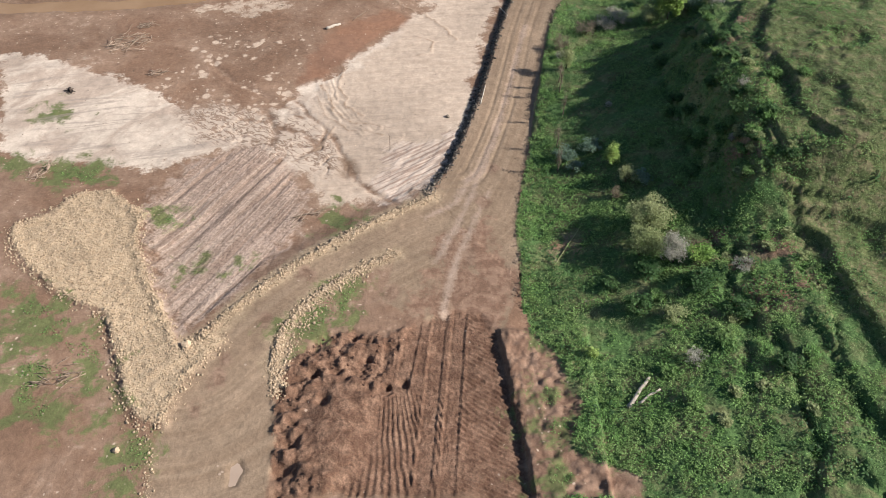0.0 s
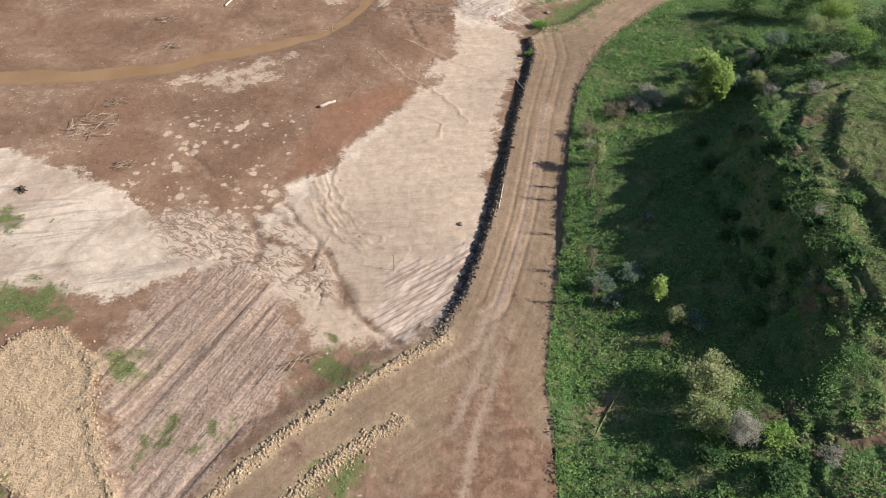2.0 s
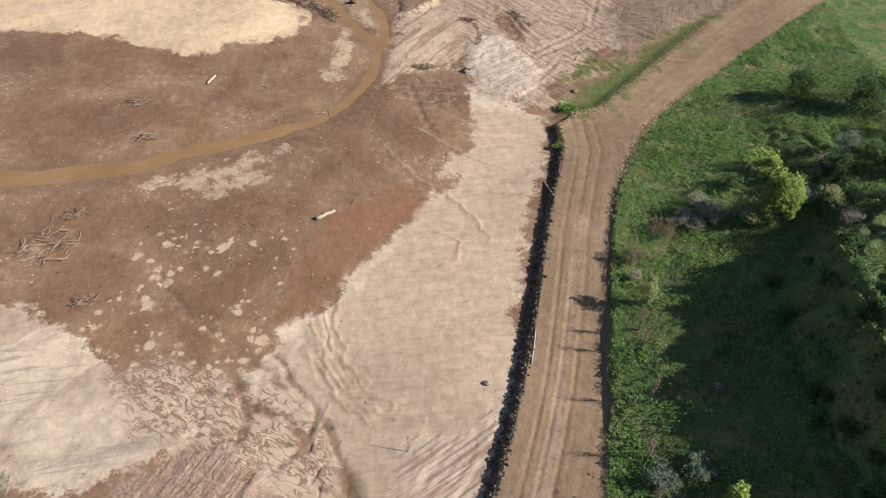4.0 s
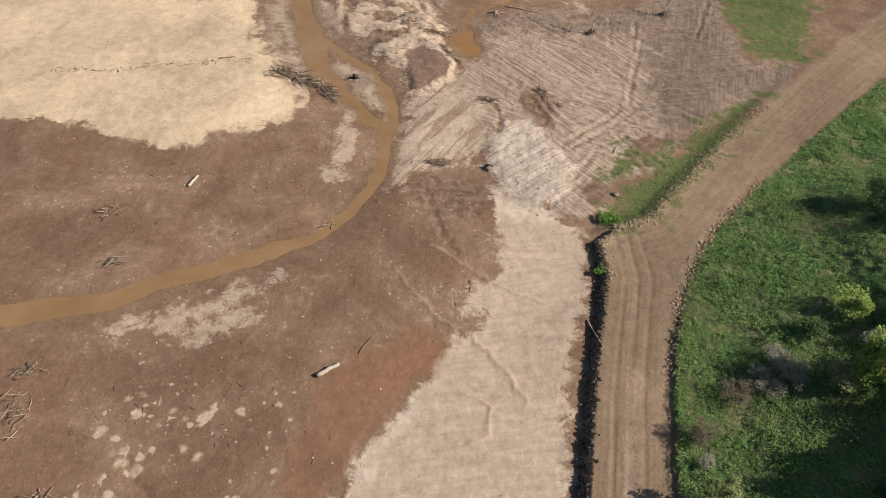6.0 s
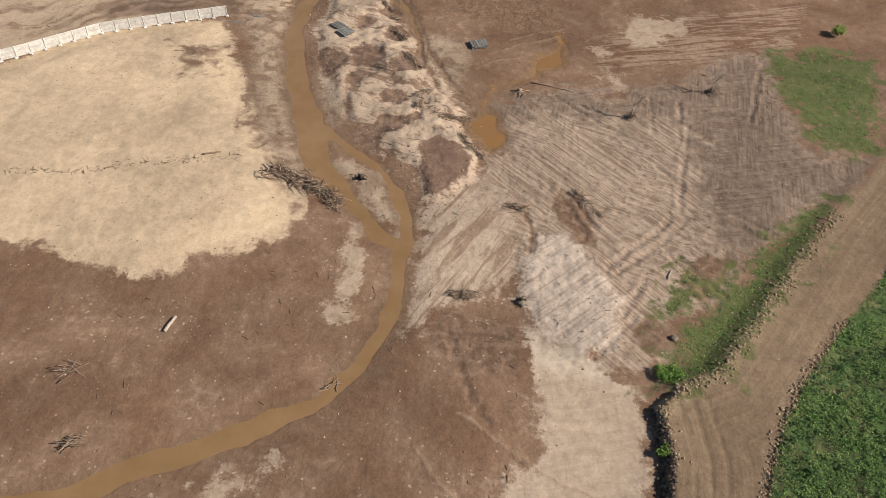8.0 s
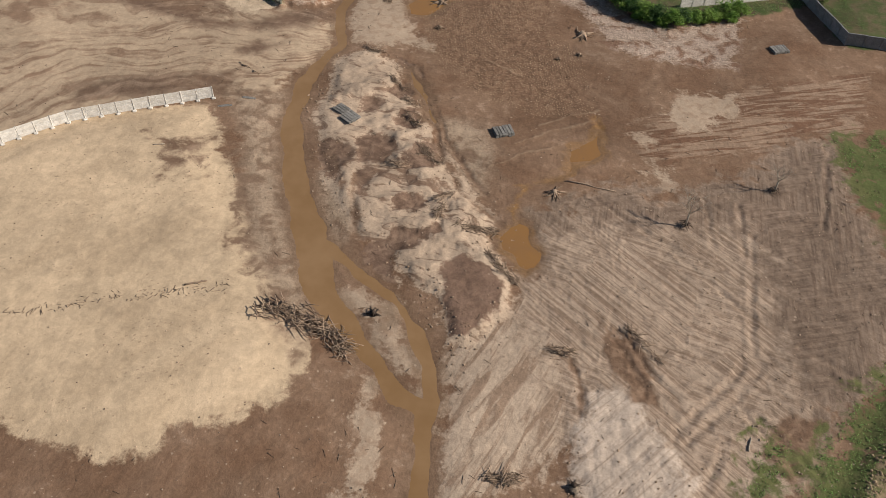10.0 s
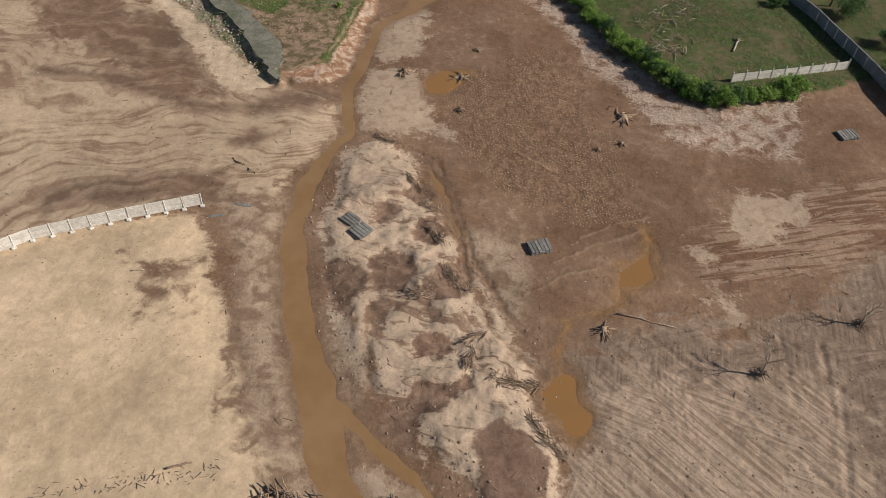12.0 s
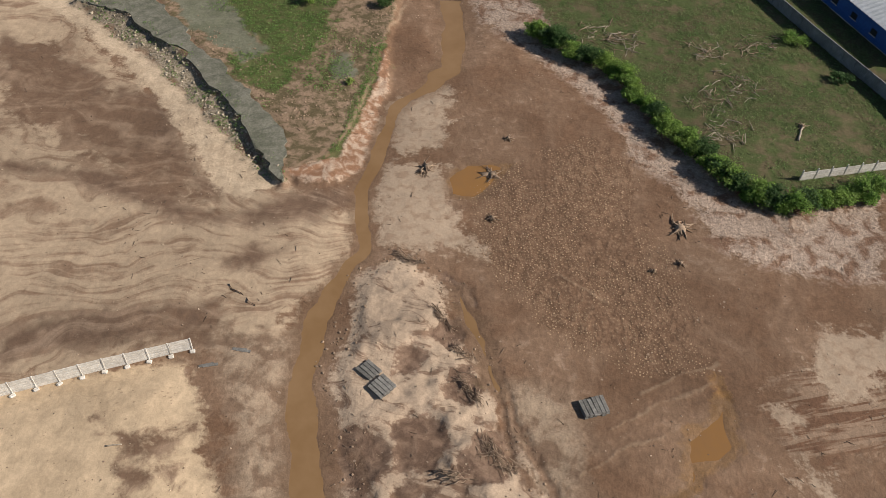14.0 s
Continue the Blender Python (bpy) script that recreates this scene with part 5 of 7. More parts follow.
LEAVES = {
    "creeper": leaf_paint("creeper_leaf", (0.116, 0.218, 0.054), (0.180, 0.265, 0.082)),
    "grass": leaf_paint("grass_blade", (0.105, 0.190, 0.056), (0.185, 0.22, 0.092)),
    "willow": leaf_paint("olive_leaf", (0.20, 0.24, 0.095), (0.29, 0.31, 0.14), 0.35),
    "yellow": leaf_paint("yellow_green_leaf", (0.22, 0.32, 0.07), (0.30, 0.385, 0.105), 0.35),
    "dark": leaf_paint("dark_leaf", (0.045, 0.098, 0.028), (0.075, 0.135, 0.04), 0.4),
    "blue": leaf_paint("grey_green_leaf", (0.12, 0.18, 0.12), (0.165, 0.225, 0.15), 0.35),
    "hedge": leaf_paint("hedge_leaf", (0.125, 0.235, 0.042), (0.20, 0.30, 0.065), 0.4),
    "dry": leaf_paint("dry_twig", (0.25, 0.235, 0.185), (0.34, 0.32, 0.255), 0.35),
    "brown": leaf_paint("brown_twig", (0.15, 0.125, 0.080), (0.21, 0.175, 0.115), 0.35),
}

# ---- fences, wall and building ----
BOARD_LONG, BOARD_TALL = 2.26, 0.40
board_me = block("board", BOARD_LONG, 0.06, BOARD_TALL - 0.015, concrete_mat, 0.012)
post_me = block("post", 0.17, 0.17, 2.1, concrete_mat, 0.02)
footing_me = block("footing", 0.62, 0.55, 0.30, concrete_mat, 0.09, 0.14, 3)


def panel_fence(line, spans, label, rows=5, feet=True):
    """Precast fence: slotted posts with boards stacked between them."""
    pts = [Vector(p) for p in line]
    lens = np.cumsum([0] + [(b - a).length for a, b in zip(pts[:-1], pts[1:])])
    def at(d):
        k = min(max(int(np.searchsorted(lens, d)) - 1, 0), len(pts) - 2)
        return pts[k].lerp(pts[k + 1], (d - lens[k]) / (lens[k + 1] - lens[k]))
    base = at(0)
    fence = thing("panel_fence", base.x, base.y, 0, label, "fence")
    rng = np.random.RandomState(5)
    for k in range(spans + 1):
        p = at(k * 2.42)
        z = float(ground_at(p.x, p.y)) - 0.05
        post = part("post", post_me, fence, m=pose(p.x - base.x, p.y - base.y, z, 0, rng.randn() * 1.2, 0))
        if feet:
            part("footing", footing_me, post, "rough concrete footing", pose(0.1, -0.38, -0.02, 0, 0, rng.rand() * 60))
        if k < spans:
            q = at((k + 1) * 2.42)
            turn = math.degrees(math.atan2(q.y - p.y, q.x - p.x))
            mid = (p + q) / 2
            zm = (z + float(ground_at(q.x, q.y)) - 0.05) / 2 + 0.06
            for r in range(rows):
                part("board", board_me, fence, m=pose(mid.x - base.x, mid.y - base.y, zm + r * BOARD_TALL, rng.randn() * 0.8, 0, turn + rng.randn() * 0.4))
    return fence


panel_fence([(-40.6, 249.8), (-50.1, 246.9), (-61.5, 243.0), (-66.4, 239.8), (-73.3, 235.2), (-86, 228)], 19, "pale precast concrete panel fence standing on open sand")
panel_fence([(41.6, 279.6), (55.4, 282.2), (65.2, 284.3)], 9, "low pale precast concrete panel fence behind a hedge", 4, False)

wall_panel_me = block("panel", 2.72, 0.10, 2.3, wall_mat, 0.015)
wall_post_me = block("pilaster", 0.24, 0.26, 2.42, wall_mat, 0.02)
wall_cap_me = block("coping", 2.95, 0.22, 0.10, wall_mat, 0.02)


def yard_wall(corners, label):
    base = Vector(corners[0])
    wall = thing("yard_wall", base.x, base.y, 0, label, "wall")
    for a, b in zip(corners[:-1], corners[1:]):
        a, b = Vector(a), Vector(b)
        n = max(1, round((b - a).length / 2.95))
        turn = math.degrees(math.atan2(b.y - a.y, b.x - a.x))
        for k in range(n):
            p, q = a.lerp(b, k / n), a.lerp(b, (k + 0.5) / n)
            z, zq = float(ground_at(p.x, p.y)) - 0.08, float(ground_at(q.x, q.y)) - 0.08
            part("pilaster", wall_post_me, wall, m=pose(p.x - base.x, p.y - base.y, z, 0, 0, turn))
            panel = part("panel", wall_panel_me, wall, m=pose(q.x - base.x, q.y - base.y, zq, 0, 0, turn))
            part("coping", wall_cap_me, panel, m=pose(0, 0, 2.303))
    return wall


yard_wall([(49.5, 340.0), (56.3, 318.1), (62.9, 299.3), (66.7, 281.4), (68.9, 267.6), (92.0, 262.0)], "tall grey concrete panel wall along a grassy field")


def warehouse():
    house = thing("warehouse", 69.6, 308.2, 0.0, "blue-walled shed with a pale metal sheet roof behind the wall", "building", turn=15.5)
    long, deep, tall = 30.0, 18.0, 4.4
    for name, sx, sy, px, py in (("wall", 0.2, long, 0, long / 2), ("wall", 0.2, long, deep, long / 2), ("wall", deep, 0.2, deep / 2, 0.1), ("wall", deep, 0.2, deep / 2, long)):
        part(name, block(name, sx, sy, tall, blue_mat, 0.02), house, "blue painted wall", pose(px, py, 0))
    part("plinth", block("plinth", 0.3, long, 0.5, white_mat, 0.02), house, "white plastered plinth", pose(-0.06, long / 2, -0.1))
    bm = bmesh.new()
    n = 60
    for side in (0, 1):
        rows = []
        for k in range(n + 1):
            y = -0.8 + (long + 1.6) * k / n
            dz = 0.05 * (k % 2)
            e, r = (-0.9, deep / 2) if side == 0 else (deep + 0.9, deep / 2)
            rows.append((bm.verts.new((e, y, tall - 0.1 + dz)), bm.verts.new((r, y, tall + 2.3 + dz))))
        for a, b in zip(rows[:-1], rows[1:]):
            bm.faces.new((a[0], a[1], b[1], b[0]))
    geom = bmesh.ops.extrude_face_region(bm, geom=bm.faces[:])
    for v in geom["geom"]:
        if isinstance(v, bmesh.types.BMVert):
            v.co.z += 0.08
    part("roof", finish("roof", bm, roof_mat), house, "pale grey corrugated sheet roof")
    bm = bmesh.new()
    bmesh.ops.create_cube(bm, size=1.0)
    for v in bm.verts:
        v.co = Vector((v.co.x * 0.16, v.co.y * 1.5, (v.co.z + 0.5) * 1.1 + 1.6))
    win = finish("window", bm, paint("dark_glass", (0.02, 0.025, 0.03), (0.03, 0.035, 0.04), 1.0, 0.15, 0.5, bump=0))
    sill_me = block("window_sill", 0.22, 1.7, 0.09, white_mat, 0.015)
    for k in range(5):
        pane = part("window", win, house, m=pose(-0.06, 3.5 + 5.6 * k, 0))
        part("window_sill", sill_me, pane, m=pose(-0.08, 0, 1.5))


warehouse()

# ---- stacks of precast planks ----
plank_me = block("plank", 0.44, 2.2, 0.14, plank_mat, 0.02)


def plank_stack(x, y, turn, across, layers, label):
    z = float(ground_at(x, y)) - 0.03
    stack = thing("plank_stack", x, y, z, label, "plank stack", "stacks of planks", turn)
    rng = np.random.RandomState(int(abs(x * 10)) + 3)
    for r in range(layers):
        for k in range(across):
            part("plank", plank_me, stack, m=pose((k - (across - 1) / 2) * 0.50 + rng.randn() * 0.015, rng.randn() * 0.06, r * 0.145, 0, 0, rng.randn() * 1.0))


plank_stack(-20.0, 246.4, 45, 4, 2, "stack of grey concrete planks on the silt ridge")
plank_stack(-18.5, 244.1, 43, 5, 3, "stack of grey concrete planks with gaps between them")
plank_stack(5.2, 241.5, 14, 6, 4, "stack of grey concrete planks on brown mud")
plank_stack(56.4, 265.8, 12, 6, 3, "stack of dark grey concrete planks near a wall")
fallen_me = block("board", 1.7, 0.06, 0.36, plank_mat, 0.012)
for x, y, turn in ((-38.1, 247.3, 100), (-34.7, 249.3, 80)):
    slab = thing("fallen_board", x, y, float(ground_at(x, y)), "grey concrete fence boards fallen on the sand", "fence board", turn=turn)
    for k in range(2):
        part("board", fallen_me, slab, m=pose(0.1 * k, 0.45 * k, 0.02, 84, 0, 4 * k + 90))

# ---- wood ----
STICKS = []
for k in range(7):
    rng = np.random.RandomState(40 + k)
    bm = bmesh.new()
    tube(bm, bent(rng, (-0.5, 0, 0), (0.5, 0, 0), 0.12, 5), [0.03, 0.034, 0.03, 0.024, 0.012], 5)
    if k % 2:
        tube(bm, bent(rng, (0.05, 0, 0), (0.32, 0.2, 0.08), 0.05, 3), [0.018, 0.014, 0.006], 4)
    STICKS.append(finish("stick", bm, wood_mat, True))
PALE_STICKS = []
for k in range(3):
    me = STICKS[k].copy()
    me.materials.clear()
    me.materials.append(pale_wood_mat)
    PALE_STICKS.append(me)


def driftwood(x, y, long, wide, turn, count, label, curve=0.0, length=1.6, meshes=STICKS, high=0.5, name="driftwood_pile", splay=32):
    """A tangle of sticks stranded in a heap."""
    rng = np.random.RandomState(int(abs(x * 7 + y * 3)) + 1)
    z = float(ground_at(x, y))
    pile = thing(name, x, y, z, label, "driftwood", "stranded driftwood")
    for k in range(int(count * 1.7)):
        u, v = (rng.rand() - 0.5) * long, rng.randn() * wide * 0.3
        v += curve * (u / long) ** 2 * 4
        a = radians(turn)
        px, py = u * math.cos(a) - v * math.sin(a), u * math.sin(a) + v * math.cos(a)
        pz = float(ground_at(x + px, y + py)) - z + 0.03 + high * rng.rand() ** 2
        s = length * (0.5 + rng.rand())
        m = pose(px, py, pz, rng.randn() * 30, rng.randn() * 9, turn + rng.randn() * splay) @ Matrix.Diagonal((s, s * 0.75, s * 0.75, 1))
        part("stick", meshes[rng.randint(len(meshes))], pile, m=m)
    return pile


driftwood(-21.0, 203.8, 13.0, 2.6, -31, 150, "long tangle of brown driftwood stranded beside the river", -1.4, 2.3, high=0.9)
for x, y, long, wide, turn, n, c in (
    (-0.2, 219.7, 5.5, 1.3, -8, 40, 0.3), (2.6, 212.6, 6.5, 1.0, -58, 45, 0.7), (9.2, 199.3, 2.6, 1.3, 5, 26, 0.2), (0.7, 183.0, 3.6, 1.2, 0, 30, 0.2),
    (-4.1, 226.5, 2.6, 1.0, 20, 14, 0), (-5.0, 223.2, 2.6, 1.0, 70, 18, 0), (-15.3, 263.9, 4.2, 0.7, -25, 30, 0.5), (-11.6, 254.3, 3.4, 0.9, -55, 22, 0.3),
    (-9.1, 248.9, 3.0, 1.0, -30, 18, 0.2), (-8.7, 243.8, 4.2, 1.1, -60, 30, 0.2), (-6.2, 235.3, 5.0, 1.5, -50, 44, 0.2), (-10.9, 233.0, 3.2, 1.0, -20, 20, 0.2),
    (-49.5, 137.6, 8.0, 5.0, 40, 80, 0), (-42.4, 161.2, 2.6, 1.4, 20, 18, 0), (0.8, 182.6, 2.6, 1.0, 0, 12, 0),
    (-47.4, 143.7, 2.8, 1.5, 30, 18, 0), (-45.5, 170.8, 2.8, 1.6, 10, 14, 0), (-41.3, 127.4, 3.0, 1.3, 15, 12, 0), (-15.0, 169.0, 1.6, 0.6, 35, 8, 0),
    (19.0, 200.8, 7.0, 1.2, -62, 26, 0), (-51.4, 99.7, 3.2, 1.4, 60, 20, 0), (-53.0, 66.0, 6.0, 3.0, 30, 24, 0), (-35.5, 61.5, 5.0, 3.0, 10, 22, 0), (-10.5, 91.0, 4.0, 1.6, 20, 16, 0),
):
    driftwood(x, y, long, wide, turn, n, "tangled heap of brown driftwood and twigs on the silt", c)
for x, y in ((33.0, 298.3), (36.6, 312.1), (45.2, 314.1), (18.3, 317.7), (22.0, 315.0), (33.0, 289.7), (38.5, 303.0)):
    driftwood(x, y, 6.0, 7.0, 15 * x, 30, "heap of bleached felled branches on the grassy field", 0, 1.9, PALE_STICKS + STICKS[:3], 0.4, "branch_heap", 90)


def root_stump(x, y, size, label, mat=wood_mat, tall=0.5):
    rng = np.random.RandomState(int(abs(x * 5 + y)) + 9)
    z = float(ground_at(x, y))
    stump = thing("stump", x, y, z, label, "tree stump", "washed-up stumps", rng.rand() * 360)
    bm = bmesh.new()
    tube(bm, [Vector((0, 0, -0.1)), Vector((0.05, 0, tall * 0.6)), Vector((0.1, 0.05, tall))], [0.42 * size, 0.3 * size, 0.26 * size], 9)
    part("trunk", finish("trunk", bm, mat, True), stump)
    for k in range(34):
        a = rng.rand() * 6.28
        r = size * (0.45 + 1.1 * rng.rand() ** 1.5)
        bm = bmesh.new()
        p = [Vector((0.2 * size * math.cos(a), 0.2 * size * math.sin(a), tall * 0.6)), Vector((0.5 * r * math.cos(a + 0.1), 0.5 * r * math.sin(a + 0.1), tall * (0.2 + 0.5 * rng.rand()) * (0.4 + 0.6 * (k % 5 == 0)))),
             Vector((r * math.cos(a + rng.randn() * 0.3), r * math.sin(a + rng.randn() * 0.3), 0.03 + 0.25 * rng.rand() * (k % 2)))]
        tube(bm, p, [0.09 * size, 0.06 * size, 0.025], 4)
        part("root", finish("root", bm, mat, True), stump)


for x, y, s in ((-3.4, 280.7, 1.6), (-12.8, 282.1, 1.4), (21.7, 269.7, 2.1), (-0.3, 288.7, 0.7), (20.2, 263.3, 0.7), (-4.1, 271.5, 0.8), (11.5, 227.7, 1.3), (-13.5, 281.0, 0.8), (46.3, 292.1, 0.9), (16.3, 262.0, 0.5)):
    root_stump(x, y, s, "uprooted grey tree stump with spreading roots on mud")
for x, y, s in ((-13.6, 205.3, 0.9), (-54.5, 121.5, 0.9), (8.0, 181.9, 0.8)):
    root_stump(x, y, s, "dark wet tree stump with tangled roots on silt", root_mat, 0.7)


def log(a, b, radius, mat, label, bend=0.15, lift=None, name="log"):
    rng = np.random.RandomState(int(abs(a[0] * 11 + a[1])) + 2)
    za = float(ground_at(*a)) + radius * 0.8 if lift is None else lift
    zb = float(ground_at(*b)) + radius * 0.8 if lift is None else lift
    c = Vector(((a[0] + b[0]) / 2, (a[1] + b[1]) / 2, (za + zb) / 2))
    bm = bmesh.new()
    tube(bm, bent(rng, Vector((*a, za)) - c, Vector((*b, zb)) - c, bend, 6), [radius, radius * 1.02, radius * 0.95, radius * 0.9, radius * 0.85, radius * 0.75], 9)
    ob = new(name, finish(name, bm, mat, True))
    ob.location = c
    return tagged(ob, label, name.replace("_", " "))


log((-13.9, 143.4), (-11.4, 145.1), 0.28, pale_wood_mat, "bleached log lying on wet brown mud")
log((-35.8, 176.6), (-34.9, 178.9), 0.22, pale_wood_mat, "short bleached log lying on brown mud")
log((-37.3, 209.4), (-34.7, 210.1), 0.12, wood_mat, "thin brown log lying on yellow sand")
log((19.1, 152.3), (20.2, 147.2), 0.09, pale_wood_mat, "pale pole leaning on the rocky ditch slope", 0.05, name="pole")
log((14.4, 117.6), (15.3, 122.9), 0.09, pale_wood_mat, "pale pole lying on the road edge", 0.05, name="pole")
log((27.7, 186.0), (29.3, 189.4), 0.09, pale_wood_mat, "bent pale branch on scraped ground", 0.3, name="branch")
log((29.1, 57.4), (31.9, 60.9), 0.24, pale_wood_mat, "bleached tree trunk lying in grass", 0.15)
log((30.3, 57.7), (32.8, 59.2), 0.15, pale_wood_mat, "curved bleached branch lying in grass", 0.4, name="branch")
log((22.9, 79.9), (27.2, 87.0), 0.07, paint("bamboo", (0.24, 0.25, 0.10), (0.18, 0.19, 0.08), 3.0, 0.6), "long yellow-green bamboo pole in the grass", 0.12, name="bamboo_pole")
log((-47.1, 236.9), (-45.5, 237.1), 0.09, pale_wood_mat, "pale board lying on sand", 0.02, name="board_scrap")
log((-37.8, 259.6), (-34.1, 256.2), 0.10, wood_mat, "dead branch lying on sand", 0.5, name="branch")
log((-9.2, 146.7), (-7.0, 150.6), 0.06, wood_mat, "thin stick lying on wet mud", 0.2, name="branch")
log((44.5, 288.7), (46.6, 292.6), 0.18, pale_wood_mat, "pale felled log on the grassy field")
log((13.5, 230.2), (20.5, 228.0), 0.10, wood_mat, "thin brown log at the edge of scraped ground", 0.3)


def limb(bm, rng, p, d, length, radius, depth, spread=0.75):
    """A branch that forks until it is thin."""
    mid = p + d * length * 0.5 + Vector((rng.randn(), rng.randn(), rng.randn())) * length * 0.06
    end = p + d * length + Vector((0, 0, 0.03 * length))
    tube(bm, [p, mid, end], [radius, radius * 0.8, radius * 0.6], 5 if depth < 2 else 7)
    tips = [end]
    if depth:
        for k in range(3):
            q = (d + Vector((rng.randn(), rng.randn(), rng.randn() * 0.7 + 0.15)) * spread).normalized()
            tips += limb(bm, rng, mid if k == 2 else end, q, length * (0.55 + 0.25 * rng.rand()), radius * 0.58, depth - 1, spread)
    return tips


def dead_tree(x, y, tall, label, mat=pale_wood_mat, seed=1, roots=True):
    rng = np.random.RandomState(seed)
    z = float(ground_at(x, y))
    tree = thing("dead_tree", x, y, z, label, "dead tree")
    bm = bmesh.new()
    trunk = Vector((0.05 * tall * rng.randn() * 0.5, 0, tall * 0.42))
    tube(bm, [Vector((0, 0, -0.1)), trunk * 0.5, trunk], [0.16, 0.13, 0.11], 8)
    part("trunk", finish("trunk", bm, mat, True), tree)
    bm = bmesh.new()
    for k in range(4):
        a = 2 * math.pi * k / 4 + rng.rand()
        limb(bm, rng, trunk, Vector((math.cos(a) * 0.6, math.sin(a) * 0.6, 0.9)).normalized(), tall * 0.27, 0.065, 3)
    part("branches", finish("branches", bm, mat, True), tree, "bare forked branches")
    if roots:
        bm = bmesh.new()
        for k in range(26):
            a = rng.rand() * 6.28
            r = 0.5 + 0.9 * rng.rand()
            tube(bm, [Vector((0, 0, 0.3)), Vector((0.5 * r * math.cos(a), 0.5 * r * math.sin(a), 0.35 + 0.4 * rng.rand())), Vector((r * math.cos(a + 0.3), r * math.sin(a + 0.3), 0.02))], [0.05, 0.04, 0.015], 4)
        part("roots", finish("roots", bm, root_mat, True), tree, "dark tangled roots")


dead_tree(28.9, 220.9, 5.6, "bare bleached dead tree standing on scraped soil", seed=4)
dead_tree(43.9, 228.5, 4.6, "bare white dead tree at the scraped bank", seed=8)
bm = bmesh.new()
tube(bm, [Vector((0, 0, -0.1)), Vector((0.02, 0, 1.3)), Vector((0, 0.02, 2.6))], [0.045, 0.04, 0.03], 6)
tube(bm, [Vector((0, 0.02, 2.55)), Vector((0.16, 0, 3.1))], [0.028, 0.012], 5)
tube(bm, [Vector((0, 0.02, 2.55)), Vector((-0.18, 0, 3.2))], [0.028, 0.012], 5)
survey = tagged(new("forked_stick", finish("forked_stick", bm, wood_mat, True)), "slender forked stick planted upright in pale silt", "stick")
survey.location = (0.1, 106.5, float(ground_at(0.1, 106.5)))

# ---- trees and shrubs ----
def crown_points(rng, count, blobs, rx, ry, rz, z0):
    """Leaf places in uneven clumps that leave gaps."""
    c = rng.randn(blobs, 3)
    c /= np.linalg.norm(c, axis=1)[:, None] + 1e-6
    c *= (0.35 + 0.6 * rng.rand(blobs))[:, None]
    r = 0.24 + 0.34 * rng.rand(blobs)
    pick = rng.randint(blobs, size=count)
    d = rng.randn(count, 3)
    d /= np.linalg.norm(d, axis=1)[:, None]
    p = c[pick] + d * (r[pick] * rng.rand(count) ** 0.4)[:, None]
    return p * np.array([rx, ry, rz]) + np.array([0, 0, z0])


def shrub_data(kind, seed, radius, tall, count, leaf=0.2, stem=True):
    rng = np.random.RandomState(seed)
    pts = crown_points(rng, int(count * 1.6), 24, radius, radius, tall * 0.42, tall * 0.58)
    pts[:, 2] = np.maximum(pts[:, 2], 0.06)
    v, f = leaf_arrays(rng, pts, leaf * (1.9 if kind in ("dry", "brown") else 1.0), leaf * (0.20 if kind in ("dry", "brown") else 0.55), 0.35)
    crown = quick_mesh("crown", v, f, LEAVES[kind])
    bm = bmesh.new()
    if stem:
        for k in range(5):
            a = rng.rand() * 6.28
            top = Vector((0.6 * radius * math.cos(a), 0.6 * radius * math.sin(a), tall * (0.55 + 0.3 * rng.rand())))
            tube(bm, bent(rng, (0.05 * math.cos(a), 0.05 * math.sin(a), -0.1), top, 0.2 * radius, 4), [0.05, 0.045, 0.03, 0.012], 5)
    else:
        tube(bm, bent(rng, (0, 0, -0.1), (0.1, 0.1, tall * 0.55), 0.15, 5), [0.10, 0.085, 0.07, 0.055, 0.04], 7)
        for k in range(6):
            a = rng.rand() * 6.28
            tube(bm, bent(rng, (0.06, 0.06, tall * (0.35 + 0.18 * rng.rand())), (0.65 * radius * math.cos(a), 0.65 * radius * math.sin(a), tall * (0.6 + 0.3 * rng.rand())), 0.15, 4), [0.04, 0.032, 0.022, 0.01], 5)
    return crown, finish("trunk", bm, bark_mat, True)


def shrub(x, y, kind, radius, tall, count, label, seed, name="shrub", category="shrub", leaf=0.2, stem=True, group="", data=None, turn=0.0, sink=0.0):
    crown, stems = data or shrub_data(kind, seed, radius, tall, count, leaf, stem)
    ob = thing(name, x, y, float(ground_at(x, y)) - sink, label, category, group, turn)
    part("trunk", stems, ob)
    part("crown", crown, ob)
    return ob


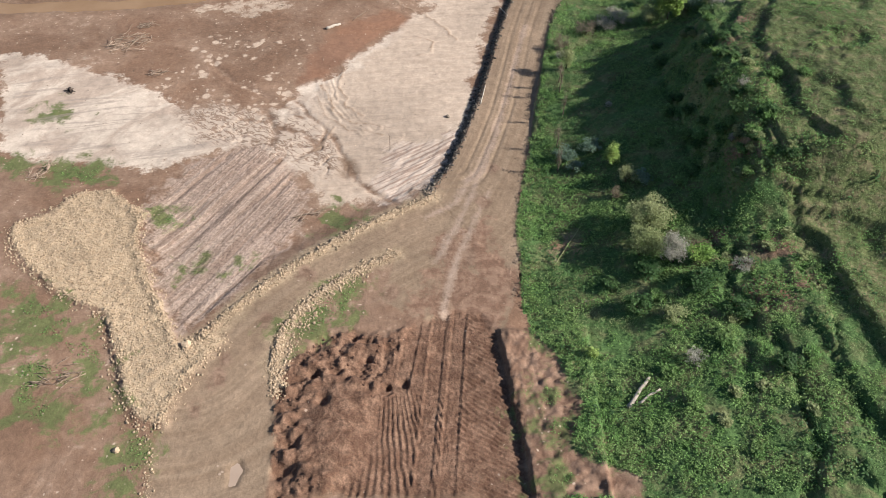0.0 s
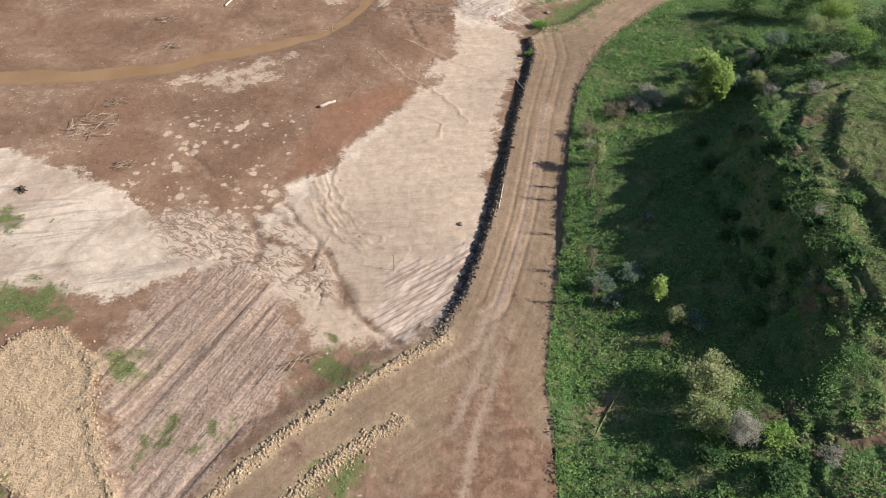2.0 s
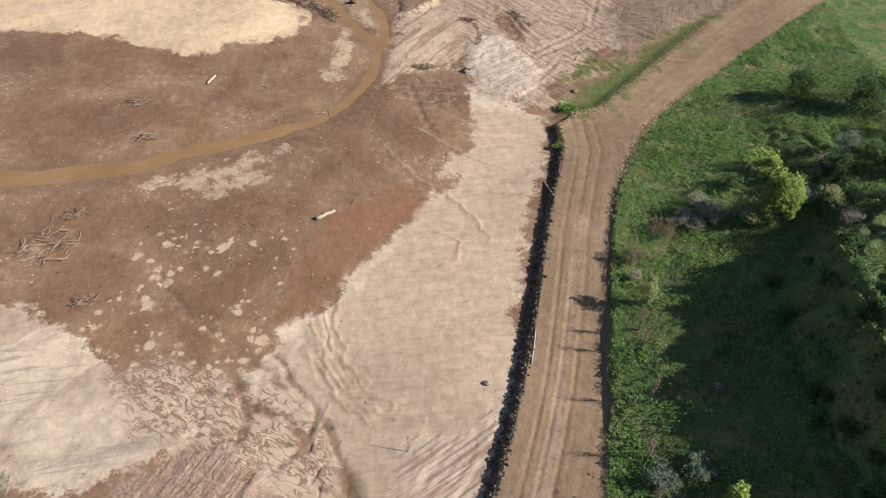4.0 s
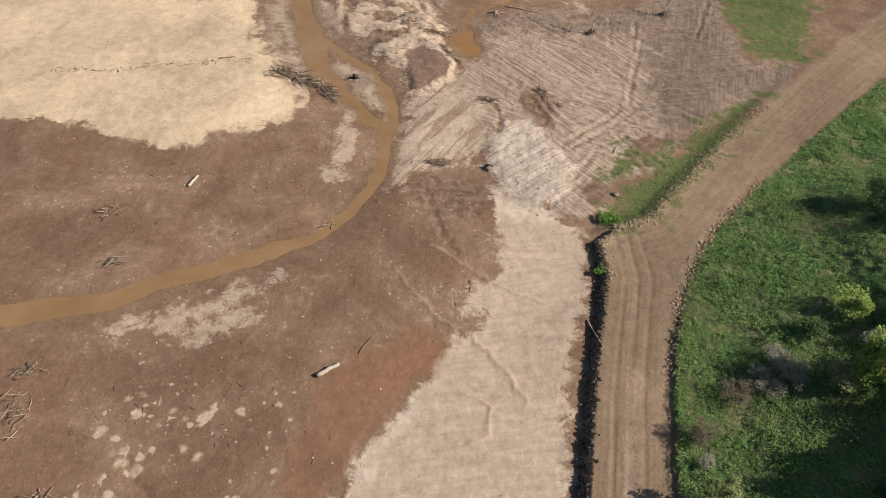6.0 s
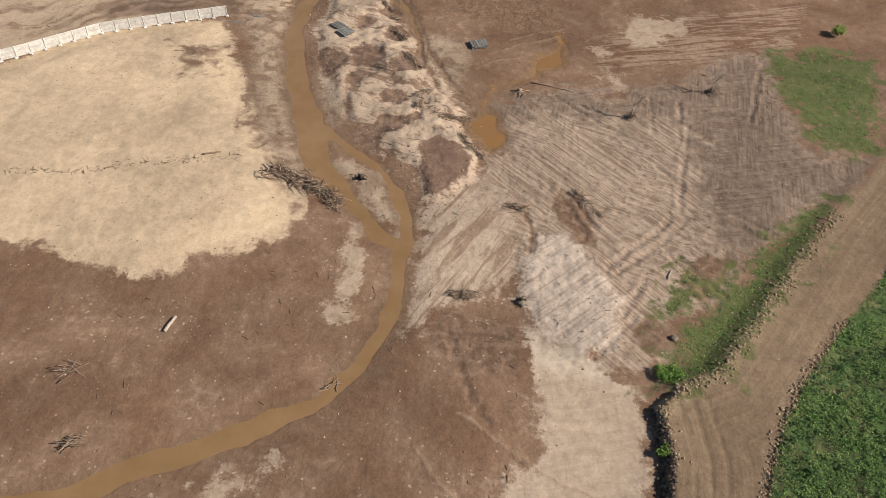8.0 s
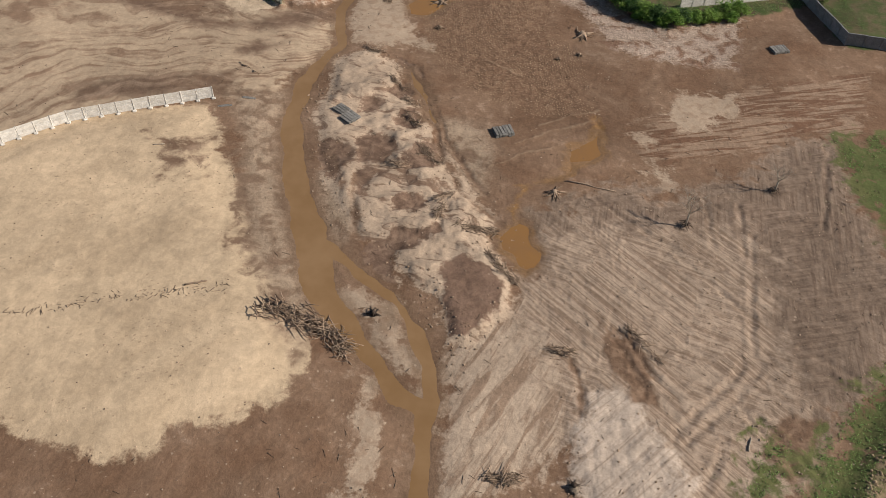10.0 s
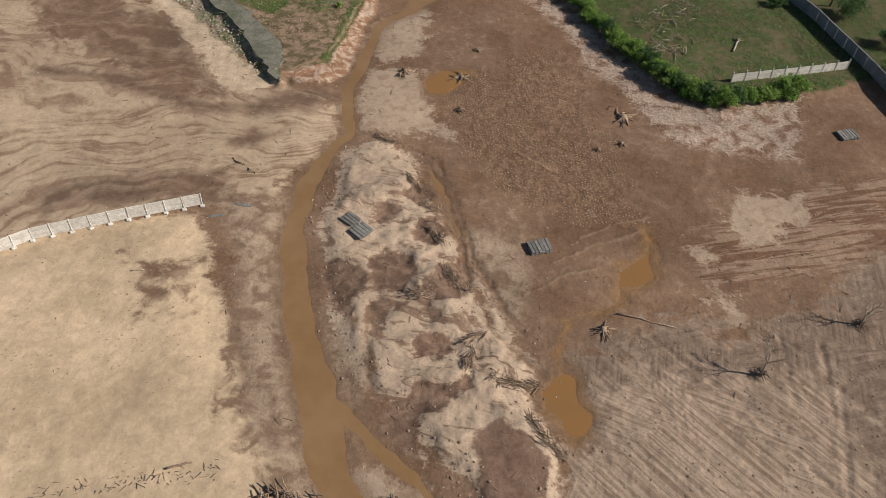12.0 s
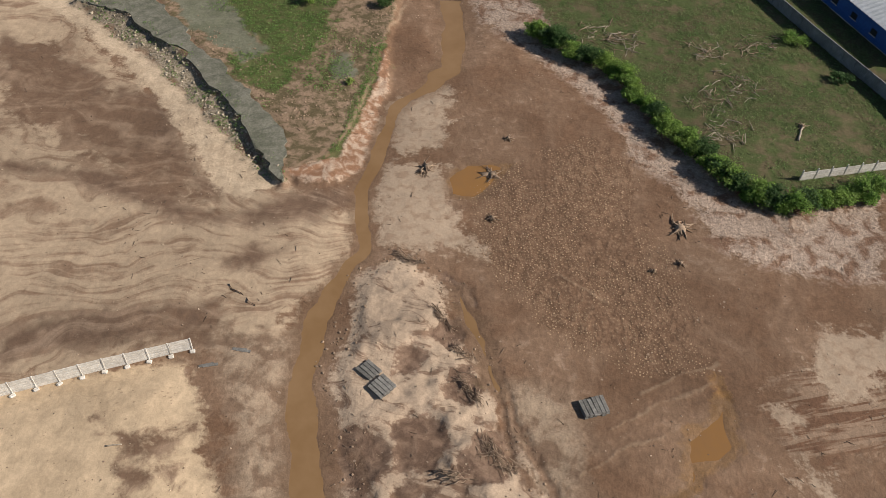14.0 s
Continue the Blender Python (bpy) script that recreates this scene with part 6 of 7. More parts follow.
for k, (x, y, kind, r, h, n, label) in enumerate((
    (35.6, 84.6, "willow", 2.7, 4.4, 3600, "olive-green feathery shrub on the grassy slope"),
    (33.8, 79.9, "willow", 2.5, 4.4, 3200, "olive-green feathery shrub on the grassy slope"),
    (37.2, 77.6, "dry", 1.8, 4.6, 1500, "greyish half-dry shrub beside olive shrubs"),
    (32.6, 98.0, "yellow", 1.3, 3.0, 1000, "yellow-green small shrub on the slope"),
    (33.9, 93.8, "willow", 1.3, 2.8, 900, "yellow-green small shrub on the slope"),
    (32.2, 91.0, "brown", 0.9, 1.6, 300, "brown leafless shrub on the slope"),
    (25.9, 64.6, "yellow", 0.7, 1.2, 300, "small bright yellow-green bush in the grass"),
    (26.6, 101.8, "blue", 1.8, 1.8, 900, "low grey-green shrub in the grass"), (30.0, 102.2, "blue", 1.6, 1.7, 800, "low grey-green shrub in the grass"),
    (27.6, 98.8, "blue", 1.2, 1.4, 500, "low grey-green shrub in the grass"), (36.0, 93.0, "blue", 1.4, 1.7, 500, "low grey-green shrub in the grass"),
    (29.0, 134.3, "brown", 1.7, 2.6, 900, "brown dry shrub at the road bank"), (28.6, 131.0, "dry", 1.0, 1.8, 300, "pale dry shrub at the road bank"),
    (34.1, 139.6, "brown", 2.2, 2.2, 900, "grey-brown dry thicket at the slope foot"), (37.6, 140.6, "dry", 2.2, 2.4, 900, "grey leafless thicket at the slope foot"),
    (40.6, 141.4, "dry", 2.0, 2.4, 800, "grey leafless thicket at the slope foot"),
    (45.4, 140.0, "willow", 2.2, 3.2, 1600, "olive shrub beside a bright green tree"), (51.5, 141.0, "blue", 2.2, 2.8, 1300, "grey-green shrub beside a bright green tree"),
    (55.0, 139.0, "willow", 2.2, 2.6, 1300, "olive shrub on the slope"), (54.3, 132.6, "dry", 1.6, 2.4, 600, "grey bare shrub on the slope"),
    (59.5, 133.0, "dark", 2.4, 2.6, 1300, "dark green shrub on the slope"), (64.0, 136.4, "dry", 1.8, 3.0, 700, "grey bare shrub on the slope"),
    (75.0, 165.0, "yellow", 4.8, 8.0, 5600, "bright green spreading tree on the grassy slope"), (40.0, 144.0, "dry", 1.8, 1.8, 700, "spiky grey shrub on the grassy slope"), (51.0, 144.5, "dry", 1.8, 2.2, 700, "spiky grey shrub on the grassy slope"), (61.5, 151.5, "blue", 2.4, 3.2, 1400, "grey-green shrub on the slope"), (66.0, 149.0, "dark", 2.6, 3.6, 1600, "dark green shrub on the slope"),
    (70.0, 156.0, "willow", 2.8, 4.2, 2000, "olive-green tree on the slope"), (57.0, 148.0, "dry", 1.6, 2.2, 500, "grey bare shrub on the slope"),
    (49.1, 100.7, "dry", 0.9, 1.6, 240, "small white dry shrub on the ridge"), (33.8, 111.4, "dry", 0.6, 1.0, 160, "small white dry shrub in shaded grass"),
    (46.4, 92.6, "dry", 0.7, 1.2, 200, "small white dry shrub on the ridge"), (56.4, 125.4, "dry", 1.4, 2.2, 500, "grey bare shrub on the ridge"),
    (32.1, 71.0, "dark", 1.7, 1.9, 800, "dark green bush in rough grass"), (36.0, 68.6, "willow", 1.4, 1.8, 600, "pale green bush in rough grass"),
    (39.6, 72.5, "dark", 2.0, 2.2, 1000, "dark green bush on the slope"), (42.9, 68.5, "dark", 1.8, 2.0, 800, "dark green bush on the slope"),
    (34.2, 76.2, "dark", 2.0, 2.0, 900, "dark green bush below olive shrubs"), (40.4, 77.4, "hedge", 1.6, 2.0, 800, "leafy green bush beside olive shrubs"),
    (44.6, 74.4, "dry", 1.2, 1.7, 300, "grey dry bush on the slope"), (37.0, 62.2, "dry", 1.2, 1.6, 240, "grey dry bush in rough grass"),
    (46.4, 60.0, "dark", 1.8, 2.0, 700, "dark green bush on the slope"), (29.6, 75.0, "dark", 1.2, 1.2, 400, "low dark bush in the grass"),
    # bushes and trees of this row are added to cast shade westward
    (63.0, 145.5, "dark", 2.6, 3.6, 1400, "dark green bush added to shade the slope"), (67.0, 142.0, "dark", 2.8, 4.2, 1600, "dark green bush added to shade the slope"), (71.5, 147.0, "hedge", 3.0, 4.6, 1800, "leafy green bush added to shade the slope"), (58.0, 146.0, "dark", 2.2, 2.8, 1100, "dark green bush added to shade the slope"), (73.0, 139.0, "dark", 3.0, 4.4, 1700, "dark green bush added to shade the slope"), (68.0, 134.0, "dark", 2.4, 3.4, 1300, "dark green bush added to shade the slope"), (80.0, 157.0, "dark", 4.0, 6.0, 3000, "large dark green tree added to shade the slope"), (79.0, 149.0, "dark", 3.8, 5.4, 2600, "large dark green tree added to shade the slope"),
    (45.0, 148.0, "dark", 1.6, 1.8, 600, "low dark green bush on the grassy slope"), (50.6, 151.0, "yellow", 2.2, 3.0, 1500, "yellow-green shrub on the grassy slope"),
    # these two trees are enlarged to cast more shade on the slope
    (62.0, 171.0, "dark", 3.4, 5.4, 2800, "dark green spreading tree on the grassy slope"), (68.0, 164.0, "dark", 3.8, 6.4, 3200, "dark green spreading tree on the grassy slope"),
    (72.3, 247.5, "yellow", 1.3, 2.0, 500, "small yellow-green tree at the dirt road"),
    (-32.9, 325.6, "hedge", 1.7, 2.4, 1000, "round green bush on the grassy bank"), (-19.2, 324.5, "dark", 1.6, 2.2, 800, "green bush on the grassy bank"),
    (-24.6, 301.0, "yellow", 0.6, 1.0, 160, "small yellow bush on the grassy bank"),
    (69.5, 300.5, "dark", 2.6, 4.4, 2000, "dark green tree behind the wall"), (73.5, 291.0, "dark", 2.4, 3.6, 1600, "dark green tree behind the wall"), (70.6, 283.0, "hedge", 2.0, 3.0, 1200, "green shrub behind the wall"),
    (52.5, 316.0, "hedge", 2.2, 1.6, 900, "low green shrub along the wall"), (57.0, 304.5, "dark", 2.0, 1.5, 800, "low green shrub along the wall"),
    (24.6, 170.4, "hedge", 1.6, 1.0, 600, "low green shrub at the end of the ditch"), (21.9, 160.3, "hedge", 0.9, 0.9, 300, "low green shrub on the rocky ditch slope"),
)):
    shrub(x, y, kind, r, h, n, label, 100 + k, leaf=0.30 if kind in ("dark", "hedge", "yellow") else 0.24)
shrub(48.3, 139.4, "yellow", 2.8, 7.2, 4800, "bright yellow-green broadleaf tree on the slope", 300, "tree", "tree", 0.38, False)
shrub(29.0, 126.2, "willow", 1.4, 4.6, 900, "slender yellow-green tree at the road bank", 301, "tree", "tree", 0.26, False)
for k, (x, y, h) in enumerate(((27.2, 118.6, 5.5), (27.4, 121.6, 5.0), (27.0, 111.5, 5.2), (25.5, 104.5, 4.6), (25.2, 99.0, 5.0))):
    shrub(x, y, "brown", 0.5, h, 120, "thin bare sapling at the road bank", 310 + k, "sapling", "sapling", 0.2, False, "saplings along the road")

BUSHES = [shrub_data(kind, 430 + k, r, h, 420, 0.28) for k, (kind, r, h) in enumerate((("dark", 1.2, 1.5), ("creeper", 1.0, 1.0), ("dark", 0.9, 1.3), ("willow", 0.8, 1.1), ("creeper", 1.4, 1.2)))]
rng = np.random.RandomState(14)
for k in range(64):
    y = 86 + 44 * rng.rand()
    x = 46.5 + 9.0 * float(step(120, 139, np.array(y))) + 3.6 * rng.randn()
    shrub(x, y, "", 0, 0, 0, "low leafy bush on the steep overgrown slope", 0, "slope_bush", "shrub", group="bushes on the steep slope", data=BUSHES[rng.randint(5)], turn=rng.rand() * 360, sink=0.25)
for k in range(26):
    x, y = 31 + 21 * rng.rand(), 50 + 30 * rng.rand()
    shrub(x, y, "", 0, 0, 0, "low leafy bush in rough hillside grass", 0, "slope_bush", "shrub", group="bushes on the hillside", data=BUSHES[(1, 3, 4)[rng.randint(3)]], turn=rng.rand() * 360, sink=0.45)

HEDGE_LINE = [(7.0, 317.0), (11.4, 311.5), (16.9, 308.2), (20.5, 302.8), (21.8, 297.4), (24.2, 291.7), (26.6, 287.0), (28.8, 283.0), (31.3, 278.3), (33.6, 274.9), (36.8, 273.6), (41.7, 274.2), (47.1, 275.4), (52.8, 277.2)]
HEDGES = [shrub_data(("hedge", "hedge", "dark", "hedge")[k], 400 + k, (1.9, 2.3, 2.1, 1.6)[k], (2.6, 3.4, 3.0, 2.0)[k], 1300, 0.32) for k in range(4)]
rng = np.random.RandomState(12)
for a, b in zip(HEDGE_LINE[:-1], HEDGE_LINE[1:]):
    n = max(2, round(math.hypot(b[0] - a[0], b[1] - a[1]) / 1.5))
    for k in range(n):
        x, y = a[0] + (b[0] - a[0]) * k / n + rng.randn() * 0.35, a[1] + (b[1] - a[1]) * k / n + rng.randn() * 0.35
        shrub(x, y, "", 0, 0, 0, "leafy green hedge shrub at the field edge", 0, "hedge_shrub", "shrub", group="hedge round the field", data=HEDGES[rng.randint(4)], turn=rng.rand() * 360, sink=0.1)
shrub(10.2, 313.6, "dark", 2.8, 4.0, 2400, "large dark green bush at the field edge", 420, leaf=0.34)


def palm(x, y, tall):
    rng = np.random.RandomState(77)
    tree = thing("palm", x, y, float(ground_at(x, y)), "tall coconut palm with drooping fronds behind the wall", "palm tree")
    bm = bmesh.new()
    top = Vector((0.5, -0.3, tall))
    tube(bm, bent(rng, (0, 0, -0.1), top, 0.25, 7), [0.22, 0.19, 0.17, 0.16, 0.15, 0.14, 0.13], 8)
    part("trunk", finish("trunk", bm, bark_mat, True), tree)
    for k in range(16):
        a = 2 * math.pi * k / 16 + rng.rand() * 0.3
        lift = 0.7 * rng.rand()
        bm = bmesh.new()
        for i in range(12):
            s = i / 11
            c = top + Vector((math.cos(a), math.sin(a), 0)) * (0.2 + 2.6 * s) + Vector((0, 0, lift * s * 1.8 - 2.4 * s * s))
            for side in (-1, 1):
                d = Vector((-math.sin(a) * side + 0.5 * math.cos(a), math.cos(a) * side + 0.5 * math.sin(a), -0.6)).normalized() * (0.75 * math.sin(0.4 + 2.4 * s))
                w = Vector((math.cos(a), math.sin(a), 0)) * 0.07
                bm.faces.new([bm.verts.new(p) for p in (c - w, c + w, c + d + w * 0.3, c + d - w * 0.3)])
        part("frond", finish("frond", bm, LEAVES["willow"]), tree)


palm(67.5, 304.6, 6.5)

# ---- stones ----
ICO = bmesh.new()
bmesh.ops.create_icosphere(ICO, subdivisions=1, radius=1.0)
ICO.verts.ensure_lookup_table()
ICO_V = np.array([v.co[:] for v in ICO.verts])
ICO_F = np.array([[v.index for v in f.verts] for f in ICO.faces])
ICO.free()


def heap_of_stones(name, xs, ys, sizes, mat, label, category, flat=0.7, sink=0.25, seed=3):
    """Many loose pieces lying on the ground, as one object."""
    rng = np.random.RandomState(seed)
    n = len(xs)
    zs = ground_at(xs, ys)
    v = ICO_V[None] * (1 + 0.5 * (rng.rand(n, len(ICO_V), 1) - 0.5))
    a = rng.rand(n) * 6.28
    stretch = 0.7 + 0.6 * rng.rand(n)
    x, y = v[..., 0] * stretch[:, None], v[..., 1]
    v = np.stack([x * np.cos(a)[:, None] - y * np.sin(a)[:, None], x * np.sin(a)[:, None] + y * np.cos(a)[:, None], v[..., 2] * flat], -1)
    v = v * sizes[:, None, None] + np.stack([xs, ys, zs + sizes * (flat - sink) * 0.6], -1)[:, None]
    f = ICO_F[None] + (np.arange(n) * len(ICO_V))[:, None, None]
    me = quick_mesh(name, v.reshape(-1, 3), f.reshape(-1, 3), mat)
    return tagged(new(name, me), label, category, kind="stuff")


def scatter(rng, area, count, key=None, low=0.0, high=99.0):
    x = area[0] + (area[1] - area[0]) * rng.rand(count)
    y = area[2] + (area[3] - area[2]) * rng.rand(count)
    if key:
        m = mask_at(key, x, y)
        ok = (m > low) & (m < high)
        x, y = x[ok], y[ok]
    return x, y


def along(rng, line, count, spread):
    seg = np.array([math.hypot(b[0] - a[0], b[1] - a[1]) for a, b in zip(line[:-1], line[1:])])
    k = rng.choice(len(seg), count, p=seg / seg.sum())
    s = rng.rand(count)
    p, q = np.array([a[:2] for a in line[:-1]])[k], np.array([b[:2] for b in line[1:]])[k]
    c = p + (q - p) * s[:, None] + rng.randn(count, 2) * spread
    return c[:, 0], c[:, 1]


rng = np.random.RandomState(21)
x1, y1 = scatter(rng, (-52, -16, 53, 97), 34000, "gravel", 0.0)
heap_of_stones("gravel_stones", x1, y1, 0.04 + 0.10 * rng.rand(len(x1)) ** 3, stone_mat, "loose tan crushed stones spread in a layer", "gravel")
parts_x, parts_y = [], []
for line, n, w in ((BRANCH_UP, 2200, 0.5), (BRANCH_LOW[:7], 2600, 0.45), (BRANCH_WEST + [(-21, 42)], 240, 0.4), (ROAD_LEFT[7:15], 1700, 0.6), (ROAD_RIGHT[6:12], 900, 0.4), (GRAVEL + GRAVEL[:1], 2600, 0.6), ([(-10.0, 60), (-9.3, 67), (-6.5, 74), (-1, 79.5)], 500, 0.5)):
    x, y = along(rng, line, n, w)
    parts_x.append(x), parts_y.append(y)
x2, y2 = np.concatenate(parts_x), np.concatenate(parts_y)
heap_of_stones("verge_stones", x2, y2, 0.045 + 0.15 * rng.rand(len(x2)) ** 3, stone_mat, "tan rocks heaped along the dirt road's edges", "rocks", 0.8)
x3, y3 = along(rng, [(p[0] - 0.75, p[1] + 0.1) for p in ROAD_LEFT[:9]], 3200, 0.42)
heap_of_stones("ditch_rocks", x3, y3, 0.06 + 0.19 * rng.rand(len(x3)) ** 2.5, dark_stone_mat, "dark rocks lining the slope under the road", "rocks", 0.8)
hu, hv = np.meshgrid(np.arange(-32, 32, 0.54), np.arange(-32, 32, 0.42))
hu, hv = hu + 0.31 * (np.arange(hv.shape[0]) % 2)[:, None] + 0.09 * rng.randn(*hu.shape), hv + 0.07 * rng.randn(*hv.shape)
x4, y4 = (7 + hu * 0.82 - hv * 0.57).ravel(), (268 + hu * 0.57 + hv * 0.82).ravel()
ok = (x4 > -8) & (x4 < 24) & (y4 > 244) & (y4 < 291)
x4, y4 = x4[ok], y4[ok]
keep = (mask_at("trample", x4, y4) > -1.5) & (vnoise(x4, y4 * 0.7, 5.0, 81) + 0.25 * rng.rand(len(x4)) > 0.50)
heap_of_stones("mud_clods", x4[keep], y4[keep], 0.06 + 0.08 * rng.rand(int(keep.sum())), paint("mud_crumb", (0.37, 0.265, 0.175), (0.25, 0.168, 0.105), 2.0, 0.95, islands=0.3), "dried mud crumbs round hoof prints", "mud clods", 0.35)
x5, y5 = scatter(rng, (-11, 19, 47, 73), 2600, "fresh", 0.0)
keep = (x5 - 0.32 * (y5 - 60) < 1.0) & (np.hypot((x5 + 3.2) / 4.6, (y5 - 55.5) / 7.5) > 0.9) & (rng.rand(len(x5)) < 0.5)
heap_of_stones("soil_clods", x5[keep], y5[keep], 0.05 + 0.17 * rng.rand(int(keep.sum())) ** 3, dark_clod_mat, "lumps of freshly dug brown soil", "soil clods", 0.8)
x6, y6 = scatter(rng, (-80, -20, 275, 334), 7000, "rubble", -0.3)
heap_of_stones("rubble_stones", x6, y6, 0.07 + 0.22 * rng.rand(len(x6)) ** 2, paint("pale_rubble", (0.42, 0.36, 0.28), (0.26, 0.225, 0.17), 2.0, 0.9, islands=0.4), "pale rubble stones below the broken pavement", "rubble")
x7, y7 = scatter(rng, (-52, -6, 284, 326), 2600, "penin", 0.5)
keep = vnoise(x7, y7, 7, 83) > 0.55
heap_of_stones("bank_stones", x7[keep], y7[keep], 0.06 + 0.14 * rng.rand(int(keep.sum())), clod_mat, "scattered pale stones and dry clods in grass", "stones", 0.6)
x8, y8 = scatter(rng, (4, 66, 168, 242), 2400, "scrape", 0.0)
heap_of_stones("scraped_clods", x8, y8, 0.04 + 0.11 * rng.rand(len(x8)) ** 3, clod_mat, "clods of scraped pale brown soil", "soil clods", 0.6)
ux, uy = scatter(rng, (-80, -20, 275, 334), 9000, "rubble", -0.8)
weedy = fbm(ux, uy, 4, 108) > 0.48
x9, y9 = along(rng, SPOIL + SPOIL[:1], 700, 1.6)
heap_of_stones("silt_clods", x9, y9, 0.05 + 0.14 * rng.rand(len(x9)) ** 2, clod_mat, "clods of drying silt round the spoil ridge", "soil clods", 0.6)


def boulder(x, y, size, label, mat=stone_mat):
    rng = np.random.RandomState(int(abs(x + y) * 3))
    bm = bmesh.new()
    bmesh.ops.create_icosphere(bm, subdivisions=2, radius=size)
    for v in bm.verts:
        v.co *= 1 + 0.38 * (rng.rand() - 0.5)
        v.co.z *= 0.75
    ob = tagged(new("boulder", finish("boulder", bm, mat)), label, "rock")
    ob.location = (x, y, float(ground_at(x, y)) + size * 0.3)


boulder(-21.7, 66.0, 0.6, "large tan boulder where two dirt roads meet")
boulder(-26.0, 52.0, 0.4, "tan boulder beside the dirt road")
boulder(8.0, 181.6, 0.5, "dark boulder beside a puddle", dark_stone_mat)
boulder(9.0, 115.6, 0.35, "dark rock lying on pale silt", dark_stone_mat)
boulder(26.5, 176.2, 0.45, "dark rock on scraped soil", dark_stone_mat)

# ---- broken pavement on the bank ----
bm = bmesh.new()
rng = np.random.RandomState(31)
edge = []
for a, b in zip(ASPH, ASPH[1:] + ASPH[:1]):
    for k in range(12):
        x, y = a[0] + (b[0] - a[0]) * k / 12, a[1] + (b[1] - a[1]) * k / 12
        bite = 2.4 * (float(fbm(np.array(x), np.array(y), 4.0, 111)) - 0.5)
        edge.append((x + bite + rng.randn() * 0.22, y + bite * 0.6 + rng.randn() * 0.22))
top = [bm.verts.new((x, y, 1.08 + 0.05 * rng.randn())) for x, y in edge]
low = [bm.verts.new((x, y, 0.55)) for x, y in edge]
for k in range(len(top)):
    bm.faces.new((low[k], low[(k + 1) % len(low)], top[(k + 1) % len(top)], top[k]))
bmesh.ops.triangulate(bm, faces=[bm.faces.new(top)])
tagged(new("pavement", finish("pavement", bm, asphalt_mat)), "broken grey asphalt slab undercut along its edge", "pavement", kind="structure")

# ---- grass and undergrowth ----
def tufts(name, xs, ys, each, length, width, high, kind, label, seed):
    rng = np.random.RandomState(seed)
    n = len(xs)
    zs = ground_at(xs, ys)
    size = 0.5 + rng.rand(n)
    c = np.stack([np.repeat(v, each) for v in (xs, ys, zs)], -1)
    s = np.repeat(size, each)
    c[:, :2] += rng.randn(n * each, 2) * (0.16 * s)[:, None]
    c[:, 2] += rng.rand(n * each) * high * s + 0.03
    v, f = leaf_arrays(rng, c, length, width, 0.72)
    return tagged(new(name, quick_mesh(name, v, f, LEAVES[kind])), label, "grass", kind="stuff")


rng = np.random.RandomState(51)
gx, gy = scatter(rng, (18, 80, 46, 236), 120000, "grass", 0.1)
thick = fbm(gx, gy, 5, 91)
pick = thick + 0.25 * rng.rand(len(gx))
low = (pick > 0.57 - 0.08 * step(34, 38, gx) * step(50, 46, gx) * step(132, 126, gy) + 0.22 * step(48, 54, gx) * step(132, 124, gy)) & (fbm(gx, gy, 3, 94) > 0.36)
tufts("undergrowth", gx[low], gy[low], 6, 0.22, 0.13, 0.34, "creeper", "dense green creepers and low weeds over the hillside", 61)
low_cut = ~low & (fbm(gx, gy, 4, 92) > 0.40)
tufts("hill_grass", gx[low_cut], gy[low_cut], 4, 0.20, 0.07, 0.16, "grass", "rough short grass on the hillside", 62)
wx_, wy_ = scatter(rng, (18, 80, 46, 190), 9000, "grass", 0.6)
# more dark weeds on the northeast slope, standing in for tree shade there
keep = fbm(wx_, wy_, 6, 95) > 0.56 + 0.12 * step(50, 55, wx_) * step(132, 124, wy_) - 0.16 * step(52, 57, wx_) * step(126, 134, wy_)
tufts("weeds", wx_[keep], wy_[keep], 7, 0.34, 0.18, 0.9, "dark", "taller dark green weeds in clumps", 63)
px, py = scatter(rng, (-52, 80, 46, 245), 110000, "patch", -0.5)
west = fbm(px, py, 3.0, 93) + 0.12 * np.minimum(mask_at("patch", px, py), 1.5) + 0.2 * ((px > 20) & (py < 212)) > 0.60
tufts("patch_grass", px[west], py[west], 4, 0.20, 0.08, 0.16, "creeper", "fresh green grass patches on disturbed soil", 64)
fx, fy = scatter(rng, (5, 75, 268, 342), 60000, "field", 0.3)
keep = fbm(fx, fy, 6, 97) + 0.2 * rng.rand(len(fx)) > 0.54
tufts("field_grass", fx[keep], fy[keep], 4, 0.20, 0.08, 0.16, "grass", "patchy short grass of a fenced field", 65)
qx, qy = scatter(rng, (-66, -2, 280, 340), 40000, "penin", 0.2)
keep = (fbm(qx, qy, 8, 99) + 0.2 * rng.rand(len(qx)) > 0.74) | ((mask_at("lawn", qx, qy) > -0.3) & (fbm(qx, qy, 2.5, 98) > 0.42))
tufts("bank_grass", qx[keep], qy[keep], 3, 0.28, 0.10, 0.2, "creeper", "patchy green grass on the bank above the river", 66)

tufts("rubble_weeds", ux[weedy], uy[weedy], 5, 0.26, 0.10, 0.3, "creeper", "green weeds growing in rubble below the broken pavement", 67)

